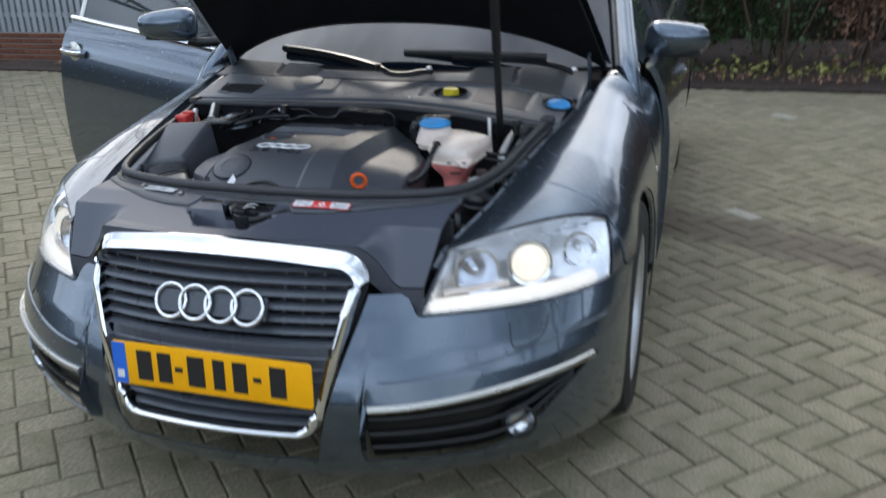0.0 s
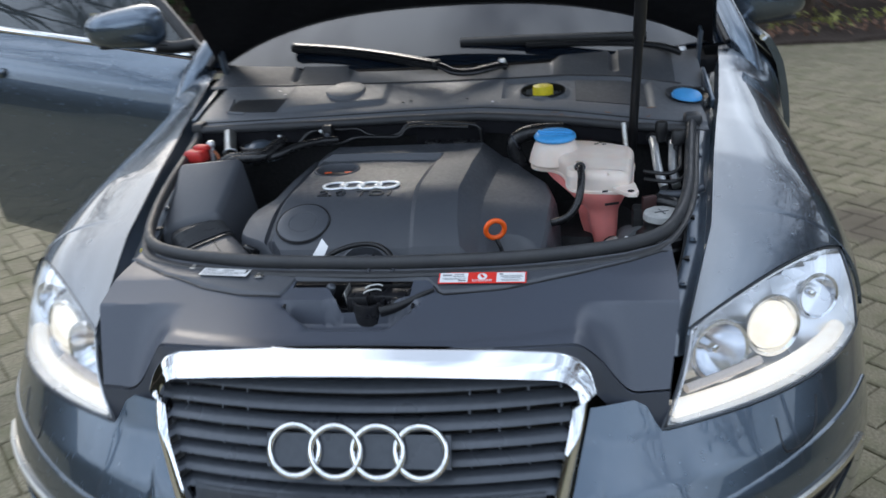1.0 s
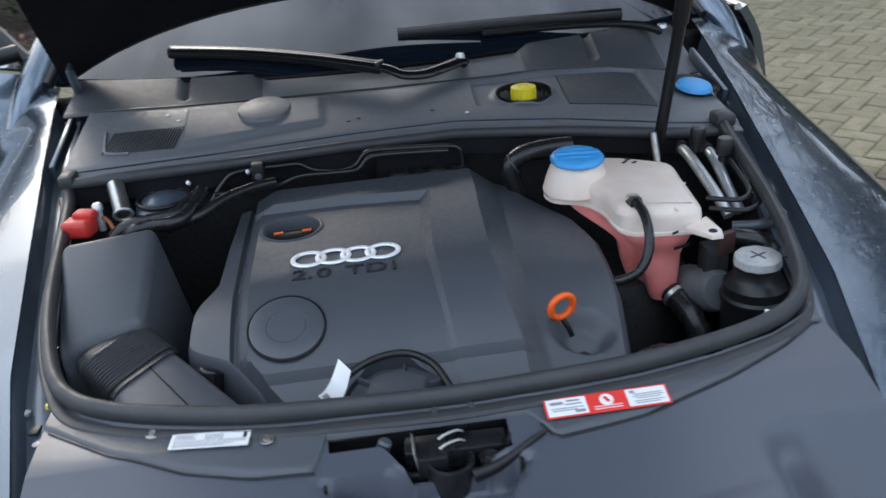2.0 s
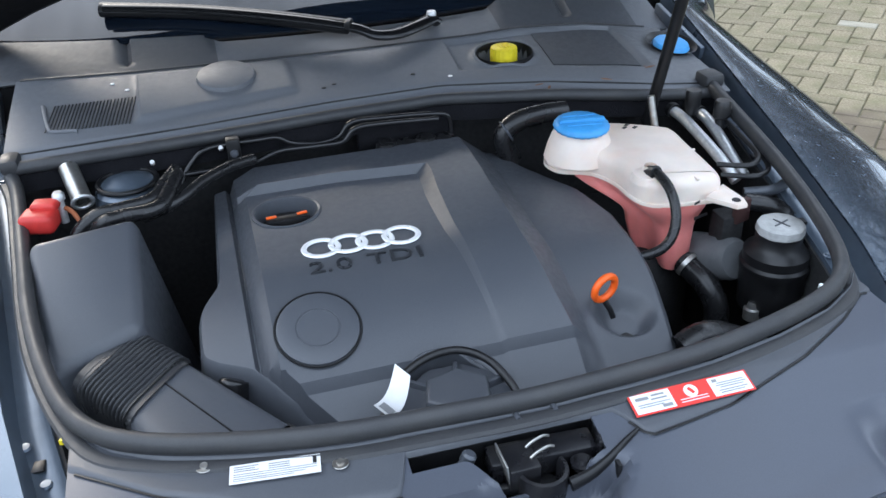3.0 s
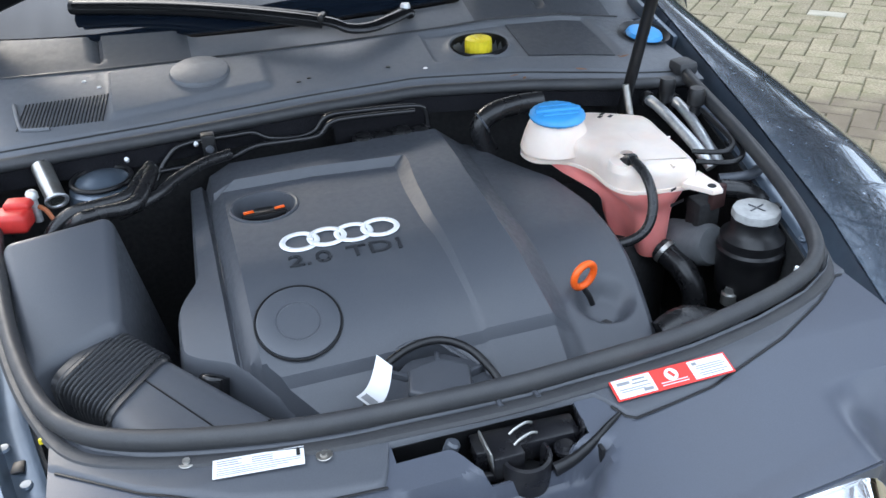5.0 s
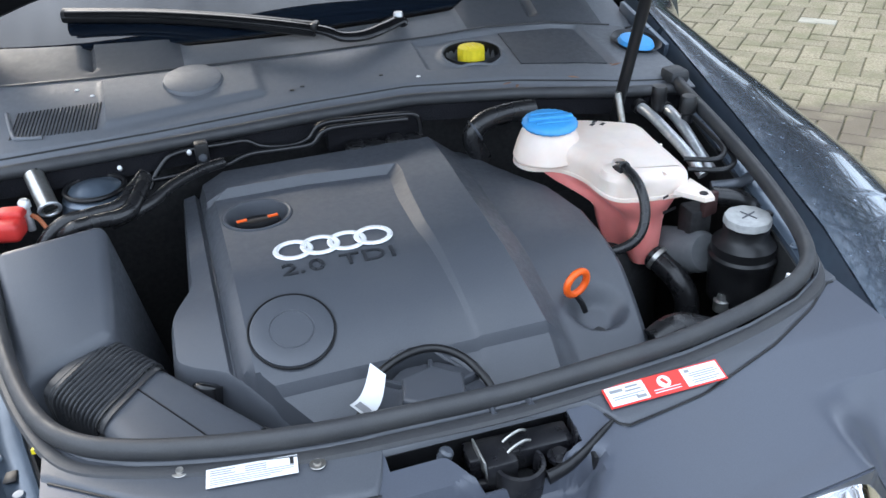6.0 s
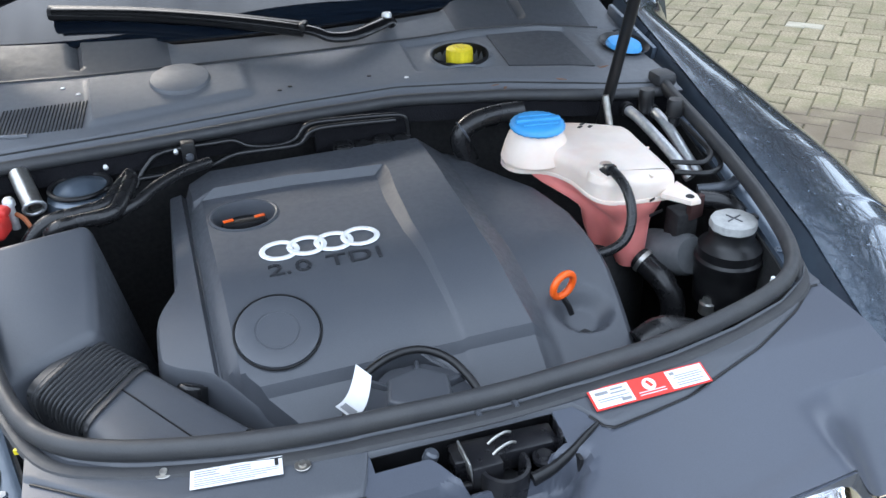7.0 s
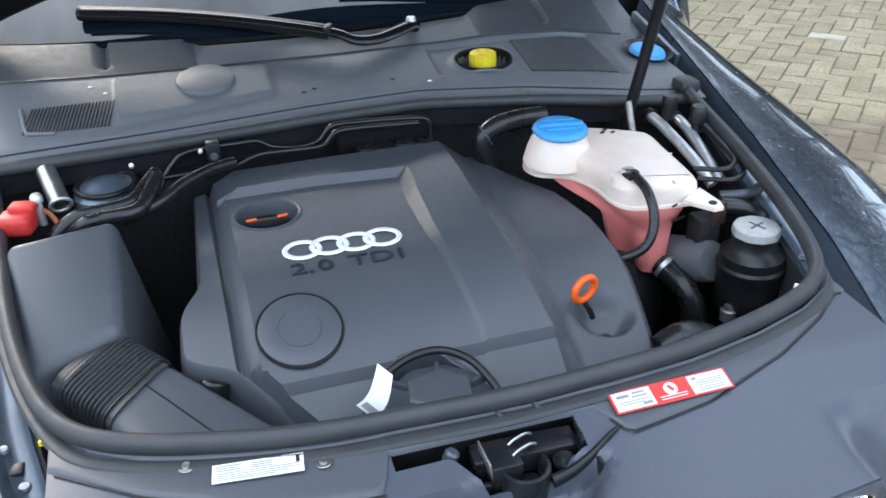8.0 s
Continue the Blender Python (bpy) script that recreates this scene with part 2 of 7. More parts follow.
add_dirt(PAVER, (1.7, 2.50), (1.0, -0.42), 0.34, (0.125, 0.102, 0.078))
JOINT = material("joint_sand_and_moss", (0.215, 0.195, 0.125), 0.95, bump=0.8, scale=90, vary=0.35, stain=0.95, stain_scale=5, stain_color=(0.075, 0.075, 0.035), spec=0.2)
WORN_WHITE = material("worn_white_paver", (0.33, 0.31, 0.25), 0.85, bump=0.5, scale=110, vary=0.15, stain=0.4, stain_scale=14)
SOIL = material("dark_soil", (0.068, 0.052, 0.044), 0.95, bump=1.0, scale=45, vary=0.5, stain=0.5, stain_scale=3, spec=0.2)
BRICKM = material("red_brown_brick", (0.17, 0.070, 0.045), 0.9, bump=0.5, scale=90, vary=0.25, stain=0.4, stain_scale=3, island=0.18, spec=0.25)
MORTAR = material("grey_mortar", (0.20, 0.18, 0.16), 0.95, bump=0.5, scale=120, vary=0.2)
FENCE = material("grey_steel_slat", (0.34, 0.37, 0.40), 0.45, 0.3, vary=0.08, scale=20, stain=0.3, stain_scale=4, island=0.08)
LEAF = material("evergreen_leaf", (0.035, 0.065, 0.022), 0.5, vary=0.3, scale=8, island=0.45)
LEAF_BROWN = material("dry_beech_leaf", (0.20, 0.105, 0.065), 0.7, vary=0.3, scale=8, island=0.45)
LEAF_YELLOW = material("yellow_fallen_leaf", (0.20, 0.20, 0.05), 0.6, vary=0.3, scale=8, island=0.4)
TWIG = material("brown_twig", (0.085, 0.058, 0.042), 0.85, bump=0.5, scale=60, vary=0.3)


# ---- building helpers ----
def lerp(a, b, t):
    return a + (b - a) * t


def sstep(a, b, t):
    t = min(1.0, max(0.0, (t - a) / (b - a)))
    return t * t * (3 - 2 * t)


def thing(name, label, category, group="", kind="", at=(0, 0, 0)):
    ob = new(name)
    ob.location = at
    ob.empty_display_size = 0.1
    return tagged(ob, label, category, group, kind)


def part(name, bm, mat, parent=None, label="", smooth=True, angle=38, at=None):
    """Links a bmesh as one mesh object under a thing or under a part."""
    if smooth:
        lim = radians(angle)
        for f in bm.faces:
            f.smooth = True
        for e in bm.edges:
            if len(e.link_faces) == 2 and e.calc_face_angle(0.0) > lim:
                e.smooth = False
    me = bpy.data.meshes.new(name)
    bm.to_mesh(me)
    bm.free()
    for x in (mat if isinstance(mat, (list, tuple)) else [mat]):
        me.materials.append(x)
    ob = new(name, me)
    if parent:
        ob.parent = parent
    if at:
        ob.location = at
    if label:
        ob["label"] = label
    return ob


def box(c, size, bevel=0.003, rot=None, seg=2):
    bm = bmesh.new()
    m = Matrix.Translation(c) @ (rot or Matrix.Identity(4)) @ Matrix.Diagonal((*size, 1))
    bmesh.ops.create_cube(bm, size=1.0, matrix=m)
    if bevel > 0:
        bmesh.ops.bevel(bm, geom=bm.edges[:], offset=bevel, segments=seg, profile=0.5, affect="EDGES")
    return bm


def prism(poly, z0, z1, bevel=0.0, seg=2, taper=None, m=None):
    """An upright prism over a plan outline; taper scales and shifts its bottom (scale, dx, dy)."""
    bm = bmesh.new()
    k, dx, dy = taper or (1.0, 0.0, 0.0)
    cx, cy = sum(p[0] for p in poly) / len(poly), sum(p[1] for p in poly) / len(poly)
    lo = [bm.verts.new((cx + (p[0] - cx) * k + dx, cy + (p[1] - cy) * k + dy, z0)) for p in poly]
    hi = [bm.verts.new((p[0], p[1], z1 if len(p) < 3 else p[2])) for p in poly]
    n = len(poly)
    top = bm.faces.new(hi)
    bm.faces.new(lo[::-1])
    for i in range(n):
        bm.faces.new((lo[i], lo[(i + 1) % n], hi[(i + 1) % n], hi[i]))
    bmesh.ops.recalc_face_normals(bm, faces=bm.faces[:])
    if bevel > 0:
        bmesh.ops.bevel(bm, geom=list(top.edges), offset=bevel, segments=seg, profile=0.5, affect="EDGES")
    if m is not None:
        bm.transform(m)
    return bm


def smooth_poly(pts, n=6, closed=True):
    """Catmull-Rom through the corners of an outline."""
    pts = [Vector(p) for p in pts]
    out = []
    c = len(pts)
    for i in range(c if closed else c - 1):
        if closed:
            p0, p1, p2, p3 = pts[i - 1], pts[i], pts[(i + 1) % c], pts[(i + 2) % c]
        else:
            p0, p1, p2, p3 = pts[max(0, i - 1)], pts[i], pts[i + 1], pts[min(c - 1, i + 2)]
        for k in range(n):
            t = k / n
            out.append(0.5 * ((2 * p1) + (p2 - p0) * t + (2 * p0 - 5 * p1 + 4 * p2 - p3) * t * t + (3 * p1 - p0 - 3 * p2 + p3) * t ** 3))
    if not closed:
        out.append(pts[-1].copy())
    return out


def tube(pts, r, seg=10, n=6, closed=False, flat=1.0, cap=True, curved=True):
    """A round pipe along a path; r may be a function of 0..1; flat squeezes it upright."""
    path = smooth_poly(pts, n, closed) if curved else [Vector(p) for p in pts]
    bm = bmesh.new()
    rings = []
    c = len(path)
    up = Vector((0, 0, 1))
    side = None
    for i, p in enumerate(path):
        if closed:
            d = path[(i + 1) % c] - path[i - 1]
        else:
            d = path[min(c - 1, i + 1)] - path[max(0, i - 1)]
        d.normalize()
        if side is None:
            side = d.cross(up)
            if side.length < 0.1:
                side = d.cross(Vector((1, 0, 0)))
        side = (side - d * side.dot(d)).normalized()
        w = side.cross(d)
        rr = r(i / max(1, c - 1)) if callable(r) else r
        rings.append([bm.verts.new(p + side * (rr * math.cos(a)) + w * (rr * flat * math.sin(a))) for a in [2 * math.pi * k / seg for k in range(seg)]])
    for i in range(c if closed else c - 1):
        a, b = rings[i], rings[(i + 1) % c]
        for k in range(seg):
            bm.faces.new((a[k], a[(k + 1) % seg], b[(k + 1) % seg], b[k]))
    if cap and not closed:
        bm.faces.new(rings[0][::-1])
        bm.faces.new(rings[-1])
    bmesh.ops.recalc_face_normals(bm, faces=bm.faces[:])
    return bm


def lathe(profile, seg=32, m=None, wave=0.0, waves=0):
    """Turns a profile of (radius, height) about z; wave gives it a fluted rim."""
    bm = bmesh.new()
    rings = []
    for r, z in profile:
        if r < 1e-6:
            rings.append([bm.verts.new((0, 0, z))])
        else:
            rings.append([bm.verts.new(((r + wave * math.cos(waves * a)) * math.cos(a), (r + wave * math.cos(waves * a)) * math.sin(a), z)) for a in [2 * math.pi * k / seg for k in range(seg)]])
    for a, b in zip(rings, rings[1:]):
        if len(a) == 1 and len(b) == 1:
            continue
        for k in range(seg):
            if len(a) == 1:
                bm.faces.new((a[0], b[k], b[(k + 1) % seg]))
            elif len(b) == 1:
                bm.faces.new((a[k], a[(k + 1) % seg], b[0]))
            else:
                bm.faces.new((a[k], a[(k + 1) % seg], b[(k + 1) % seg], b[k]))
    bmesh.ops.recalc_face_normals(bm, faces=bm.faces[:])
    if m is not None:
        bm.transform(m)
    return bm


def sheet(f, us, vs, thick=0.0, flip=False):
    """A curved sheet over f(u, v), given a thickness on its back."""
    bm = bmesh.new()
    g = [[bm.verts.new(f(u, v)) for v in vs] for u in us]
    for i in range(len(us) - 1):
        for j in range(len(vs) - 1):
            q = (g[i][j], g[i + 1][j], g[i + 1][j + 1], g[i][j + 1])
            try:
                bm.faces.new(q[::-1] if flip else q)
            except ValueError:
                pass
    bmesh.ops.remove_doubles(bm, verts=bm.verts[:], dist=1e-6)
    if thick:
        bm.normal_update()
        bmesh.ops.solidify(bm, geom=bm.faces[:], thickness=thick)
    return bm


def steps(a, b, n):
    return [lerp(a, b, i / n) for i in range(n + 1)]


def torus(c, R, r, m=None, seg=40, ring=10, flat=1.0):
    bm = bmesh.new()
    rows = []
    for i in range(seg):
        a = 2 * math.pi * i / seg
        rows.append([bm.verts.new(((R + r * math.cos(b)) * math.cos(a), (R + r * math.cos(b)) * math.sin(a), r * flat * math.sin(b))) for b in [2 * math.pi * k / ring for k in range(ring)]])
    for i in range(seg):
        a, b = rows[i], rows[(i + 1) % seg]
        for k in range(ring):
            bm.faces.new((a[k], b[k], b[(k + 1) % ring], a[(k + 1) % ring]))
    bmesh.ops.recalc_face_normals(bm, faces=bm.faces[:])
    bm.transform(Matrix.Translation(c) @ (m or Matrix.Identity(4)))
    return bm


def axes(origin, xdir, ydir):
    """A pose with its x and y axes along two directions."""
    x = Vector(xdir).normalized()
    z = x.cross(Vector(ydir)).normalized()
    y = z.cross(x)
    return Matrix((( x.x, y.x, z.x, origin[0]), (x.y, y.y, z.y, origin[1]), (x.z, y.z, z.z, origin[2]), (0, 0, 0, 1)))


def lettering(name, text, size, depth, m, mat, parent):
    cu = bpy.data.curves.new(name, "FONT")
    cu.body, cu.size, cu.extrude, cu.align_x, cu.align_y = text, size, depth, "CENTER", "CENTER"
    cu.space_character = 1.15
    tmp = new("lettering_source", cu)
    bpy.context.view_layer.update()
    me = bpy.data.meshes.new_from_object(tmp.evaluated_get(bpy.context.evaluated_depsgraph_get()))
    bpy.data.objects.remove(tmp)
    me.transform(m)
    me.materials.clear()
    me.materials.append(mat)
    ob = new(name, me)
    ob.parent = parent
    return ob


# ---- car: shape of the body ----
CX, BW, BD, NOSE, ROUND = -0.01, 0.908, 0.66, -0.02, 2.12
WHEEL_Y, WHEEL_Z, ARCH_R = 0.945, 0.33, 0.365
car = thing("car", "dark blue-grey metallic saloon with bonnet and front door open", "car")


def setback(z):
    return float(np.interp(z, [0.17, 0.22, 0.27, 0.33, 0.42, 0.48, 0.53, 0.60, 0.65, 0.70, 0.74, 0.80], [0.09, 0.05, 0.025, 0.005, 0.0, 0.02, 0.045, 0.09, 0.115, 0.145, 0.165, 0.20]))


def skin(q, z):
    """Half of the nose: q 0 at the middle, 1 where the flank begins."""
    a = setback(z)
    if q <= 1:
        s, c = math.sin(q * math.pi / 2) ** (2 / ROUND), max(0.0, math.cos(q * math.pi / 2)) ** (2 / ROUND)
        return BW * s, NOSE + a * (1 + 0.5 * s * s) + BD * (1 - c)
    return BW + 0.020 * (q - 1), NOSE + 1.5 * a + BD + (q - 1)


def q_at_x(x):
    return math.asin(max(0.0, min(1.0, x / BW)) ** (ROUND / 2)) * 2 / math.pi


def q_at_y(y, z):
    lo, hi = 0.0, 2.5
    for _ in range(30):
        mid = (lo + hi) / 2
        lo, hi = (mid, hi) if skin(mid, z)[1] < y else (lo, mid)
    return lo


def arch_front(z):
    return WHEEL_Y - math.sqrt(max(0.0, ARCH_R ** 2 - (z - WHEEL_Z) ** 2))


def grille_half(z):
    return lerp(0.272, 0.378, (z - 0.335) / 0.40)


EDGE_Y = [0.20, 0.245, 0.545, 0.81, 1.0, 1.115, 1.30, 1.42, 1.60]


def edge_x(y):
    return float(np.interp(y, EDGE_Y, [0.50, 0.512, 0.588, 0.628, 0.660, 0.681, 0.708, 0.724, 0.748]))


def edge_z(y):
    return float(np.interp(y, EDGE_Y, [0.725, 0.737, 0.797, 0.850, 0.878, 0.893, 0.923, 0.945, 0.965]))


def section(y, p):
    """The wing's section at y: p 0 at the bonnet gap, 1 at the flank, then straight down."""
    xe, ze = edge_x(y), edge_z(y)
    z0 = 0.56
    xs = skin(q_at_y(min(y, 1.3), 0.58), 0.58)[0] + 0.004 * sstep(0.8, 1.5, y)
    if p <= 1:
        a = p * math.pi / 2
        k = 2 / lerp(2.35, 3.3, sstep(1.3, 1.5, y))
        xa, za = xe + (xs - xe) * math.sin(a) ** k, z0 + (ze - z0) * max(0.0, math.cos(a)) ** k
        crown = float(np.interp(y, [0.5, 0.75, 0.95, 1.15, 1.35, 1.5], [0.19, 0.18, 0.15, 0.105, 0.065, 0.080]))
        q = 1 - p
        xb = q ** 3 * xe + 3 * q * q * p * (xe + crown) + (3 * q * p * p + p ** 3) * xs
        zb = q ** 3 * ze + 3 * q * q * p * (ze - 0.008) + 3 * q * p * p * lerp(z0, ze, 0.75) + p ** 3 * z0
        w = sstep(0.46, 0.78, y) * (1 - sstep(1.36, 1.5, y))
        return lerp(xa, xb, w), lerp(za, zb, w)
    t = (p - 1) * 0.4
    return xs + 0.006 * math.sin(t * 6) - 0.10 * t * t, z0 - t


def lamp_top_x(y):
    return lerp(0.512, 0.842, min(1.0, max(0.0, (y - 0.246) / (0.609 - 0.246))))


def wing_low(y):
    if y < 0.609:
        goal, key = lamp_top_x(y), 0
    else:
        arch = WHEEL_Z + math.sqrt(max(0.0, ARCH_R ** 2 - (y - WHEEL_Y) ** 2))
        goal, key = (max(arch, 0.60) if y < 0.70 else arch if y < WHEEL_Y + ARCH_R else 0.215), 1
    lo, hi = 0.0, 2.2
    for _ in range(26):
        mid = (lo + hi) / 2
        v = section(y, mid)[key]
        past = v > goal if key == 0 else v < goal
        lo, hi = (lo, mid) if past else (mid, hi)
    return lo


def bumper_low(x):
    return lerp(0.265, lerp(0.420, 0.447, sstep(0.38, 0.84, x)), sstep(0.362, 0.376, x))


def bumper_top(x):
    return lerp(lerp(0.650, 0.598, sstep(0.430, 0.472, x)), 0.588, sstep(0.47, 0.86, x))


def lip_top(x):
    return lerp(0.262, 0.45, sstep(0.60, 0.88, x) ** 1.3)


for s in (1, -1):
    def upper(u, v, s=s):
        z0 = lerp(0.27, 0.652, v)
        q0 = q_at_x(grille_half(z0) - 0.001)
        z1 = lerp(0.447, 0.60, v)
        q1 = q_at_y(arch_front(z1), z1)
        q = lerp(q0, q1, u ** 1.15)
        x = skin(q, 0.5)[0]
        z = lerp(bumper_low(x), bumper_top(x), v)
        x, y = skin(q, z)
        return (CX + s * x, y, z)
    b = part("bumper", sheet(upper, steps(0, 1, 90), steps(0, 1, 26), 0.004, flip=s < 0), PAINT, car, "painted front bumper skin")

    def lip(u, v, s=s):
        q1 = q_at_y(arch_front(lerp(0.2, 0.45, v)), lerp(0.2, 0.45, v))
        q = lerp(0.0, q1, u)
        x = skin(q, 0.3)[0]
        z = lerp(0.185, lip_top(x), v)
        x, y = skin(q, z)
        return (CX + s * x, y + 0.004, z)
    part("bumper_lip", sheet(lip, steps(0, 1, 60), steps(0, 1, 8), 0.004, flip=s < 0), PAINT, car)

    def recess(u, v, s=s):
        x = lerp(0.36, 0.86, u)
        z = lerp(lip_top(x) - 0.02, bumper_low(max(x, 0.38)) + 0.02, v)
        q = q_at_x(x)
        x, y = skin(q, z)
        return (CX + s * (x - 0.02 * u), y + 0.05, z)
    r = part("lower_intake", sheet(recess, steps(0, 1, 24), steps(0, 1, 6), 0.006, flip=s < 0), BLACK, car)
    for zt in (0.24, 0.50, 0.76):
        pts = []
        for x in steps(0.375, 0.80, 9):
            z = lerp(lip_top(x), bumper_low(max(x, 0.38)), zt)
            y = skin(q_at_x(x), z)[1]
            pts.append((CX + s * x, y + 0.022, z))
        part("slat", tube(pts, 0.007, 8, 3, flat=0.8), BLACK, r)
    pts = []
    for x in steps(0.384, 0.842, 12):
        z = bumper_low(x) - 0.001
        y = skin(q_at_x(x), z)[1]
        pts.append((CX + s * x, y - 0.003, z))
    part("trim_strip", tube(pts, 0.0075, 8, 4, flat=1.15), SATIN, car, "satin metal strip over the lower intake")
    x, z = 0.690, 0.322
    y = skin(q_at_x(x), z)[1] + 0.028
    fm = axes((CX + s * x, y, z), (s * -0.93, -0.36, 0), (0, 0.1, 1)) if s < 0 else axes((CX + s * x, y, z), (0.93, 0.36, 0), (0, 0.1, 1))
    fog = part("fog_lamp", lathe([(0.0, -0.03), (0.036, -0.02), (0.043, 0.0), (0.043, 0.006), (0.037, 0.008)], 28, fm), BLACK, car)
    part("reflector", lathe([(0.0, -0.012), (0.02, -0.006), (0.034, 0.006)], 24, fm), REFLECT, fog)
    part("cover_glass", lathe([(0.036, 0.007), (0.03, 0.012), (0.015, 0.015), (0.0, 0.016)], 24, fm), LENS, fog)
    # washer flap outline and tow-eye cover edge
    for x0, x1, za, zb in ((0.66, 0.735, 0.515, 0.566),):
        pts = []
        for xx, zz in ((x0, zb), (x0 + 0.01, za + 0.012), (x0 + 0.022, za), (x1 - 0.016, za + 0.004), (x1, za + 0.018), (x1 + 0.006, zb)):
            y = skin(q_at_x(xx), zz)[1]
            pts.append((CX + s * xx, y + 0.0005, zz))
        part("washer_flap", tube(pts, 0.0018, 6, 5), BLACK, car)
    # crease that runs round the bumper
    pts = []
    for x in steps(0.40, 0.86, 14):
        z = lerp(0.455, 0.50, sstep(0.4, 0.86, x)) + 0.02
        y = skin(q_at_x(x), z)[1]
        pts.append((CX + s * x, y + 0.0035, z))
    part("bumper_crease", tube(pts, 0.006, 8, 3, flat=0.6), PAINT, car)

    # front wing
    ys = [0.2465 + 0.0001] + steps(0.262, 0.60, 16) + [0.608, 0.6095] + steps(0.622, 1.30, 34) + [1.3095, 1.311] + steps(1.34, 1.505, 4)
    def wing(y, v, s=s):
        x, z = section(y, wing_low(y) * v)
        return (CX + s * x, y, z)
    w = part("front_wing", sheet(wing, ys, steps(0, 1, 30), -0.004, flip=s > 0), PAINT, car, "painted front wing with soft sky reflections")
    pts = [(CX + s * (section(WHEEL_Y - ARCH_R * math.cos(a), wing_low(WHEEL_Y - ARCH_R * math.cos(a)))[0] - 0.012), WHEEL_Y - (ARCH_R - 0.002) * math.cos(a), WHEEL_Z + (ARCH_R - 0.002) * math.sin(a)) for a in steps(radians(46), radians(178), 22)]
    part("arch_lip", tube(pts, 0.012, 8, 1), PAINT, w)
    bm = bmesh.new()
    rows = []
    for a in steps(radians(-15), radians(195), 26):
        rows.append([bm.verts.new((CX + s * xx, WHEEL_Y - (ARCH_R + 0.02) * math.cos(a), WHEEL_Z + (ARCH_R + 0.02) * math.sin(a) * 0.93)) for xx in (0.895, 0.80, 0.66, 0.58)])
    for a, b2 in zip(rows, rows[1:]):
        for k in range(3):
            bm.faces.new((a[k], a[k + 1], b2[k + 1], b2[k]))
    part("wheel_arch_liner", bm, DARK, car)
    # side repeater on the wing
    rp = section(1.33, 0.86)
    part("side_repeater", box((CX + s * (rp[0] + 0.001), 1.33, rp[1]), (0.008, 0.05, 0.018), 0.004), CHROME, car)

    # gutter between wing and seal, with bolts
    def channel(y, v, s=s):
        xe, ze = edge_x(y), edge_z(y)
        prof = [(0.0, -0.001), (-0.004, -0.012), (-0.010, -0.034), (-0.022, -0.040), (-0.038, -0.038), (-0.044, -0.034), (-0.048, -0.046)]
        i = min(5, int(v * 6))
        t = v * 6 - i
        dx, dz = lerp(prof[i][0], prof[i + 1][0], t), lerp(prof[i][1], prof[i + 1][1], t)
        k = sstep(0.20, 0.34, y) * 0.45 + 0.55
        return (CX + s * (xe + dx * k), y, ze + dz)
    ch = part("wing_channel", sheet(channel, steps(0.235, 1.40, 40), steps(0, 1, 12), 0.003, flip=s < 0), PAINT_IN, car, "painted metal gutter beside the engine bay")
    for y in (0.30, 0.42, 0.56, 0.72, 0.90, 1.08) if s > 0 else (0.72, 0.90, 1.08):
        c = channel(y, 0.62)
        part("bolt", lathe([(0.0, 0.006), (0.0045, 0.0055), (0.0055, 0.0025), (0.008, 0.002), (0.008, 0.0)], 12, Matrix.Translation((c[0], c[1], c[2] + 0.001))), PAINT_IN, ch)
    for y in (0.36, 0.50, 0.64, 0.81) if s > 0 else (0.64, 0.81):
        c = channel(y, 0.70)
        part("slot", prism([(c[0] - 0.008, c[1] - 0.006), (c[0] + 0.006, c[1] - 0.008), (c[0] + 0.008, c[1] + 0.006), (c[0] - 0.006, c[1] + 0.008)], c[2] - 0.004, c[2] + 0.0022), BLACK, ch)

    if s < 0:
        c = channel(0.488, 0.45)
        part("square_hole", box((c[0], c[1], c[2] + 0.001), (0.018, 0.020, 0.003), 0.002), BLACK, ch)
        for y, v in ((0.515, 0.35), (0.462, 0.5)):
            c = channel(y, v)
            part("plug", lathe([(0.0, 0.003), (0.006, 0.0028), (0.008, 0.0)], 16, Matrix.Translation((c[0], c[1], c[2] + 0.001))), PAINT_IN, ch)

    # headlamp
    def lamp(u, v, s=s, push=0.0):
        x = lerp(0.466, 0.864, u)
        z = bumper_top(max(x, 0.47)) + 0.003
        xb, yb = skin(q_at_x(x), z)
        yt = lerp(0.250, 0.607, u)
        xt, zt = section(yt, wing_low(yt))
        p = Vector((lerp(xb, xt, v), lerp(yb, yt, v), lerp(z, zt - 0.003, v)))
        out = Vector((0.42 + 0.4 * u, -0.80 + 0.35 * u, 0.30)).normalized()
        p += out * (0.020 * math.sin(math.pi * v) * (0.35 + 0.65 * math.sin(math.pi * min(1, u * 0.9 + 0.1))) + push)
        return (CX + s * p.x, p.y, p.z)
    def corner(u, v, s=s):
        a = Vector(lamp(1, v))
        lo, hi = 0.0, 2.0
        for _ in range(24):
            mid = (lo + hi) / 2
            lo, hi = (mid, hi) if section(0.611, mid)[1] > a.z else (lo, mid)
        x, z = section(0.611, lo)
        b2 = Vector((CX + s * x, 0.611, z))
        return a.lerp(b2, u)
    part("wing_corner", sheet(corner, steps(0, 1, 4), steps(0, 1, 10), 0.004, flip=s < 0), PAINT, w)
    house = part("headlamp", sheet(lambda u, v: lamp(0.02 + 0.96 * u, 0.03 + 0.94 * v, push=-0.105 * min(1, 5 * min(u, 1 - u, v, 1 - v))), steps(0, 1, 30), steps(0, 1, 20), 0.003, flip=s < 0), BEZEL, car, "clear headlamp, lit")
